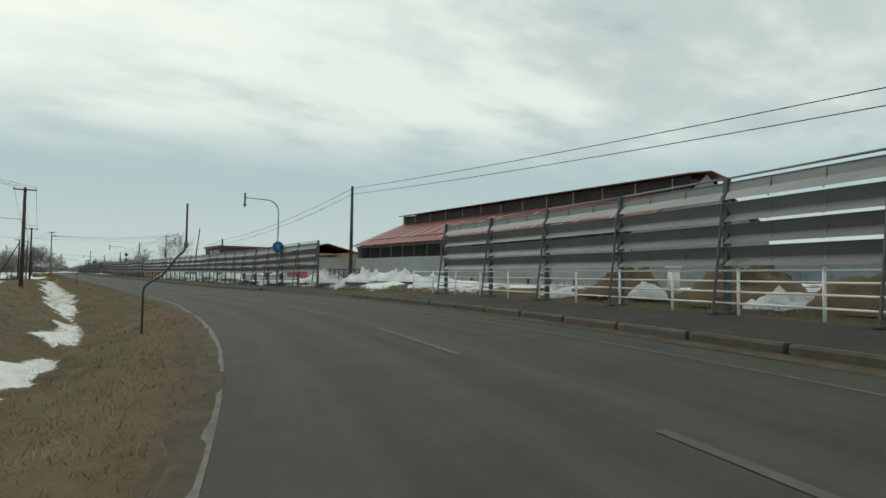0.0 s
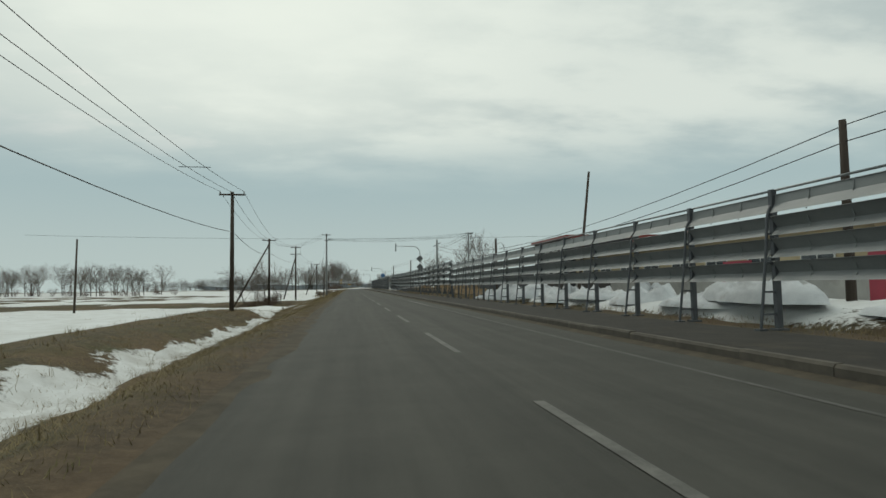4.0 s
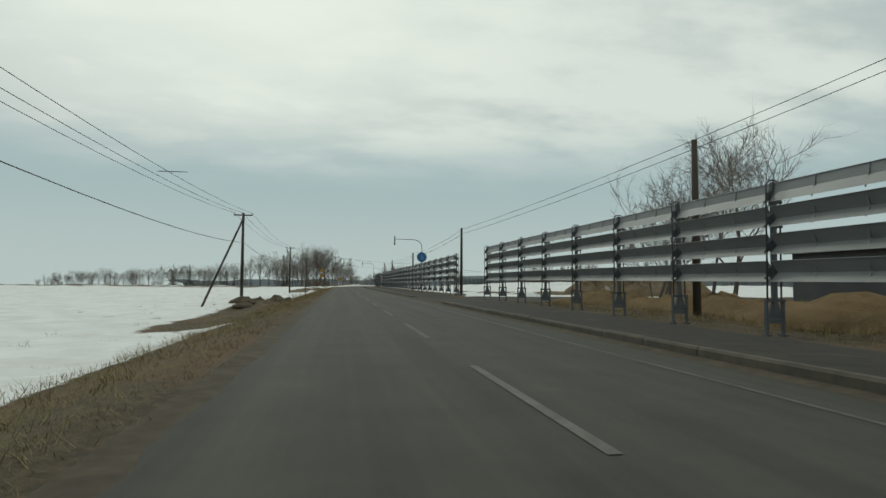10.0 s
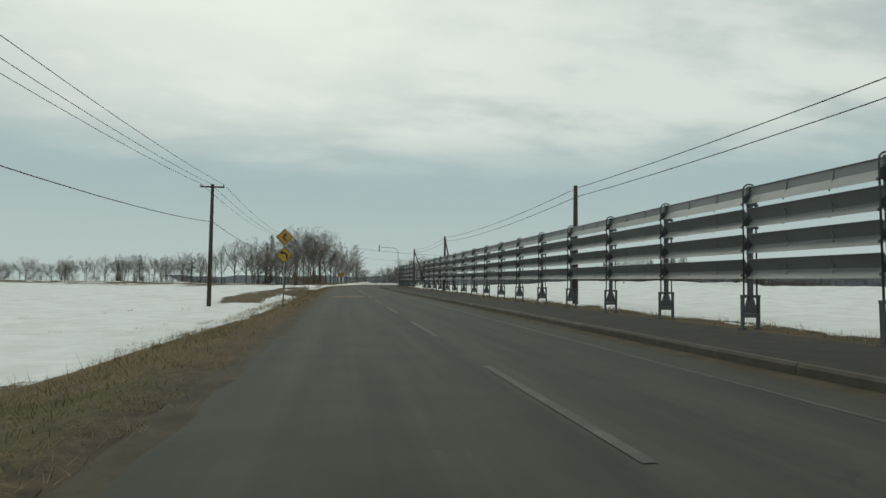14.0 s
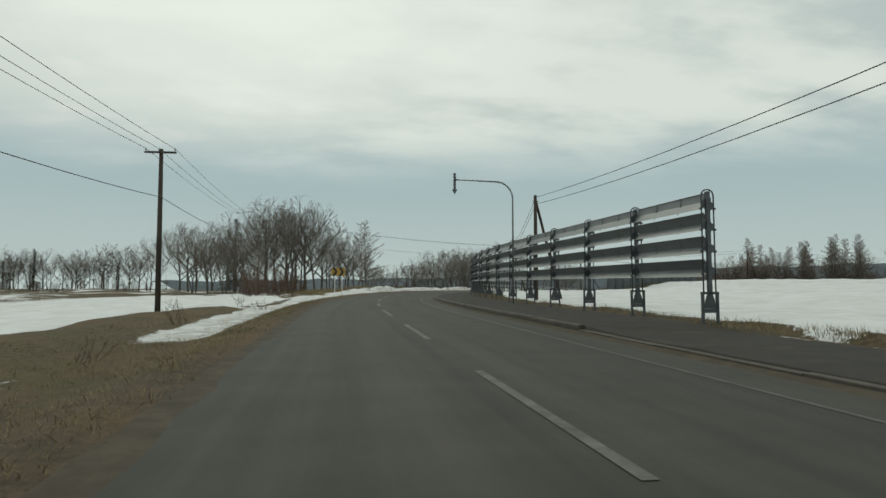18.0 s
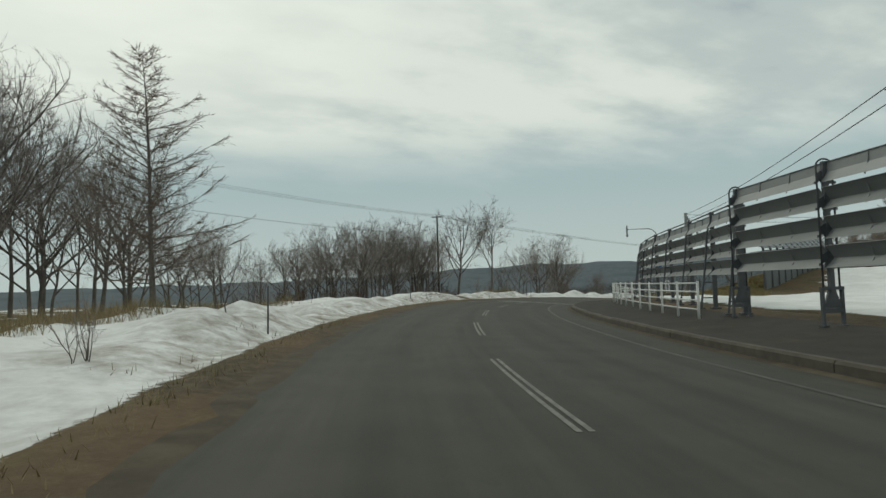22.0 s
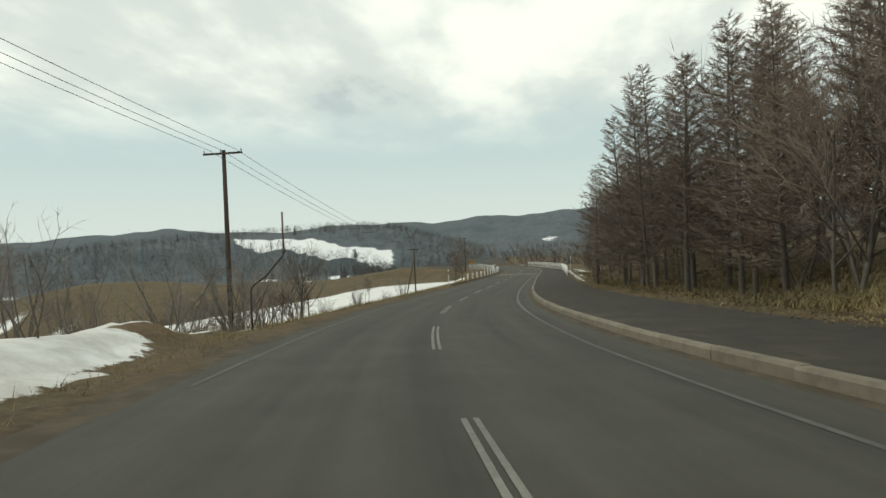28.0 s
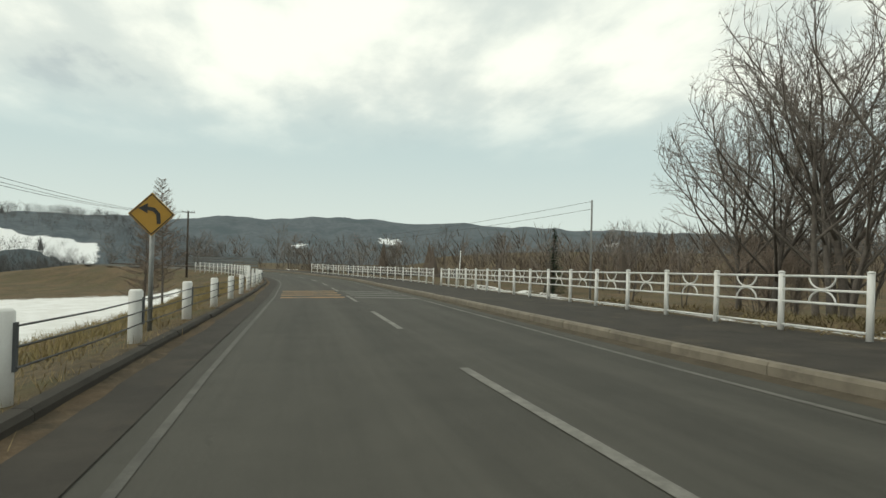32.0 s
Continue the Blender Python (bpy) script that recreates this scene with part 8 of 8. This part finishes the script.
far_woods("horizon_woods", [(p[0], p[1], float(z)) for p, z in zip(spots, zz)], "bare tree line along the edge of the plain", 6, (9, 15), conifer=0.03)

# distant snow fences and farm sheds in the valley
for x, y, turn, n in ((289, 361, 90, 4),):
    z = plan_z(x, y)
    df = base("distant_snow_fence", Matrix.Translation((x, y, z)) @ Matrix.Rotation(radians(turn), 4, "Z"), "pale louvred snow fence across the valley", "snow fence", "far snow fences")
    for k in range(n + 1):
        part("post", Shape().box((k * 4.0, 0, 1.3), (0.14, 0.14, 3.2)), steel, df)
        if k < n:
            for i in range(4):
                part("slat", Shape().box((k * 4.0 + 2, 0, 0.85 + 0.58 * i), (3.8, 0.05, 0.40)), steel, df)
for x, y, w, d, hgt in ((352, 462, 15, 7, 2.6),):
    z = plan_z(x, y) - 0.5
    fs = base("valley_shed", Matrix.Translation((x, y, z)), "low grey shed with a dark roof in the valley", "shed", "valley sheds")
    part("wall", Shape().box((0, 0, hgt / 2), (w, d, hgt)), base_grey, fs)
    part("roof", Shape().prism([(-w / 2 - 0.5, hgt), (w / 2 + 0.5, hgt), (0, hgt + 1.3)], -d / 2 - 0.5, d / 2 + 0.5), dark_clad, fs)
    for k in range(3):
        part("window", Shape().box((-w / 3 + k * w / 3, -d / 2 - 0.02, hgt * 0.55), (1.6, 0.08, 1.1)), window_glass, fs)


# ---- dead grass ----
def grass(name, label, n, place, height, width, mat, seed, blades=9, spread=0.16, lean=0.55, thin=True, force=False):
    """Many tufts of thin bent blades as one mesh. place(rng, n) gives s and o."""
    rng = np.random.RandomState(seed)
    s, o = place(rng, n)
    f = [np.interp(s, LINE[:, 0], LINE[:, k]) for k in (1, 2, 3)]
    x, y = f[0] + o * np.cos(f[2]), f[1] + o * np.sin(f[2])
    z, snow, soil, _ = lie(x, y)
    vz = road_h(s, o) + verge_dz(s[:, None], o[:, None])[:, 0]
    on_verge = (o > -9) & (o < -3.6)
    z = np.where(on_verge, np.maximum(z, vz), z)
    under = (o > 7.6) & (o < 8.9)
    z = np.where(under, road_h(s, o) + walk_z(s) - 0.02, z)
    keep = rng.rand(len(s)) > (0.0 if force else np.clip(snow * 1.5 - 0.15, 0, 0.97))
    keep &= ~((o > 7) & (s > 116.5) & (s < 137))
    x, y, z = x[keep], y[keep], z[keep]
    m = len(x)
    big = rng.uniform(0.5, 1.25, m)
    V, F = [], []
    X = np.repeat(x, blades) + rng.normal(0, spread, m * blades)
    Y = np.repeat(y, blades) + rng.normal(0, spread, m * blades)
    Zb = np.repeat(z, blades) - 0.03
    H = np.repeat(big, blades) * height * rng.uniform(0.5, 1.1, m * blades)
    a = rng.uniform(0, math.tau, m * blades)
    b = a + math.pi / 2 + rng.normal(0, 0.4, m * blades)
    L = H * lean * rng.uniform(0.3, 1.4, m * blades)
    wx, wy = np.cos(b) * width / 2, np.sin(b) * width / 2
    p = np.stack([np.stack([X - wx, Y - wy, Zb], -1), np.stack([X + wx, Y + wy, Zb], -1),
                  np.stack([X + np.cos(a) * L * 0.4 + wx, Y + np.sin(a) * L * 0.4 + wy, Zb + H * 0.65], -1), np.stack([X + np.cos(a) * L * 0.4 - wx, Y + np.sin(a) * L * 0.4 - wy, Zb + H * 0.65], -1),
                  np.stack([X + np.cos(a) * L, Y + np.sin(a) * L, Zb + H * rng.uniform(0.6, 1.0, m * blades)], -1)], 1).reshape(-1, 3)
    k = np.arange(m * blades) * 5
    if thin:
        quads, tris = [], np.stack([k, k + 1, k + 4], -1).tolist()
    else:
        quads, tris = np.stack([k, k + 2, k + 4, k + 3], -1).tolist(), []
    me = bpy.data.meshes.new(name)
    me.from_pydata(p.tolist(), [], quads + tris)
    me.materials.append(mat)
    return tagged(new(name, me), label, "grass", kind="stuff")


def spread_over(s0, s1, o0, o1, power=1.0):
    return lambda rng, n: (rng.uniform(s0, s1, n), o0 + (o1 - o0) * rng.rand(n) ** power)


grass("dead_grass", "flattened straw-coloured grass on the left verge", 12000, spread_over(-98, 262, -4.0, -9.5, 1.25), 0.15, 0.010, dark_grass, 3, 12, 0.14, lean=1.3)
grass("dead_grass", "ragged olive-brown tufts along the verge", 11500, spread_over(-98, 262, -4.1, -7.2, 1.1), 0.14, 0.009, dark_grass, 25, 14, 0.13, lean=1.0)
grass("dead_grass", "dead stalks standing out of the ditch snow", 900, spread_over(-60, 20, -6.2, -8.8, 1.0), 0.26, 0.010, dark_grass, 26, 8, 0.10, lean=0.7, force=True)
grass("dead_grass", "brown grass clump hanging over the snow bank", 420, spread_over(345, 352, -6.2, -8.6, 1.0), 0.55, 0.018, dark_grass, 27, 12, 0.25, 0.6, force=True)
grass("dead_grass", "brown dead grass beyond the verge", 5200, spread_over(-90, 200, -9, -22, 1.0), 0.3, 0.018, dark_grass, 4)
grass("dead_grass", "straw grass at the foot of the snow bank", 2600, spread_over(262, 470, -4.25, -5.6, 1.0), 0.20, 0.014, dark_grass, 5)
grass("dead_grass", "dry grass under the snow fence", 5200, spread_over(-100, 300, 7.7, 9.6, 1.0), 0.24, 0.014, dark_grass, 6)
grass("dead_grass", "straw-coloured grass on the rough ground behind the fence", 6500, spread_over(27, 116, 9.4, 26, 1.2), 0.34, 0.02, straw, 7)
grass("dead_grass", "tall straw grass on the slope beside the guard posts", 5200, spread_over(400, 520, -5.6, -12, 1.4), 0.36, 0.02, straw, 9)
sasa = surface("yellow_bamboo_grass", (0.18, 0.145, 0.070), (0.30, 0.245, 0.120), 0.8, 0, 0.7, 20, 0, 0.01, (0.14, 0.14, 0.05), (0.52, 0.7), spec=0.2)
under = surface("olive_undergrowth", (0.115, 0.090, 0.052), (0.205, 0.162, 0.090), 0.85, 0, 0.7, 20, 0, 0.01, (0.10, 0.105, 0.04), (0.5, 0.7), spec=0.15)
grass("bamboo_grass", "thick yellowish bamboo grass on the bank", 7500, spread_over(338, 396, 8.9, 17, 0.9), 0.4, 0.03, sasa, 10, 10, 0.25, 0.7)
grass("bamboo_grass", "low olive undergrowth on the wooded bank", 7000, spread_over(394, 470, 8.9, 19, 0.9), 0.30, 0.04, under, 13, 9, 0.25, 0.9)
grass("bamboo_grass", "low bamboo grass patches by the snow bank", 2600, spread_over(284, 400, -7.2, -15, 1.0), 0.32, 0.014, dark_grass, 11, 9, 0.22, 0.9)
grass("dead_grass", "brown undergrowth at the foot of the grove", 1500, spread_over(288, 320, -10.5, -16.5, 1.0), 0.75, 0.02, dark_grass, 21, 12, 0.3, 0.6, force=True)
grass("dead_grass", "brown weeds on the roadside mound", 420, spread_over(276, 284, -7, -10, 1.0), 0.6, 0.018, dark_grass, 22, 12, 0.3, 0.6, force=True)
grass("dead_grass", "shaggy weeds along the snow edge", 1900, spread_over(62, 226, -4.9, -6.9, 1.0), 0.30, 0.012, dark_grass, 23, 9, 0.15, 0.8, force=True)
grass("dead_grass", "straw grass along the edge of the slope", 3600, spread_over(384, 430, -9.5, -24, 1.0), 0.55, 0.025, straw, 24, 10, 0.3, 0.6, force=True)
grass("leaf_litter", "brown leaf litter along the pavement edge", 2600, spread_over(380, 470, 7.5, 9.2, 1.0), 0.08, 0.05, dark_grass, 12, 6, 0.2, 1.2, False)
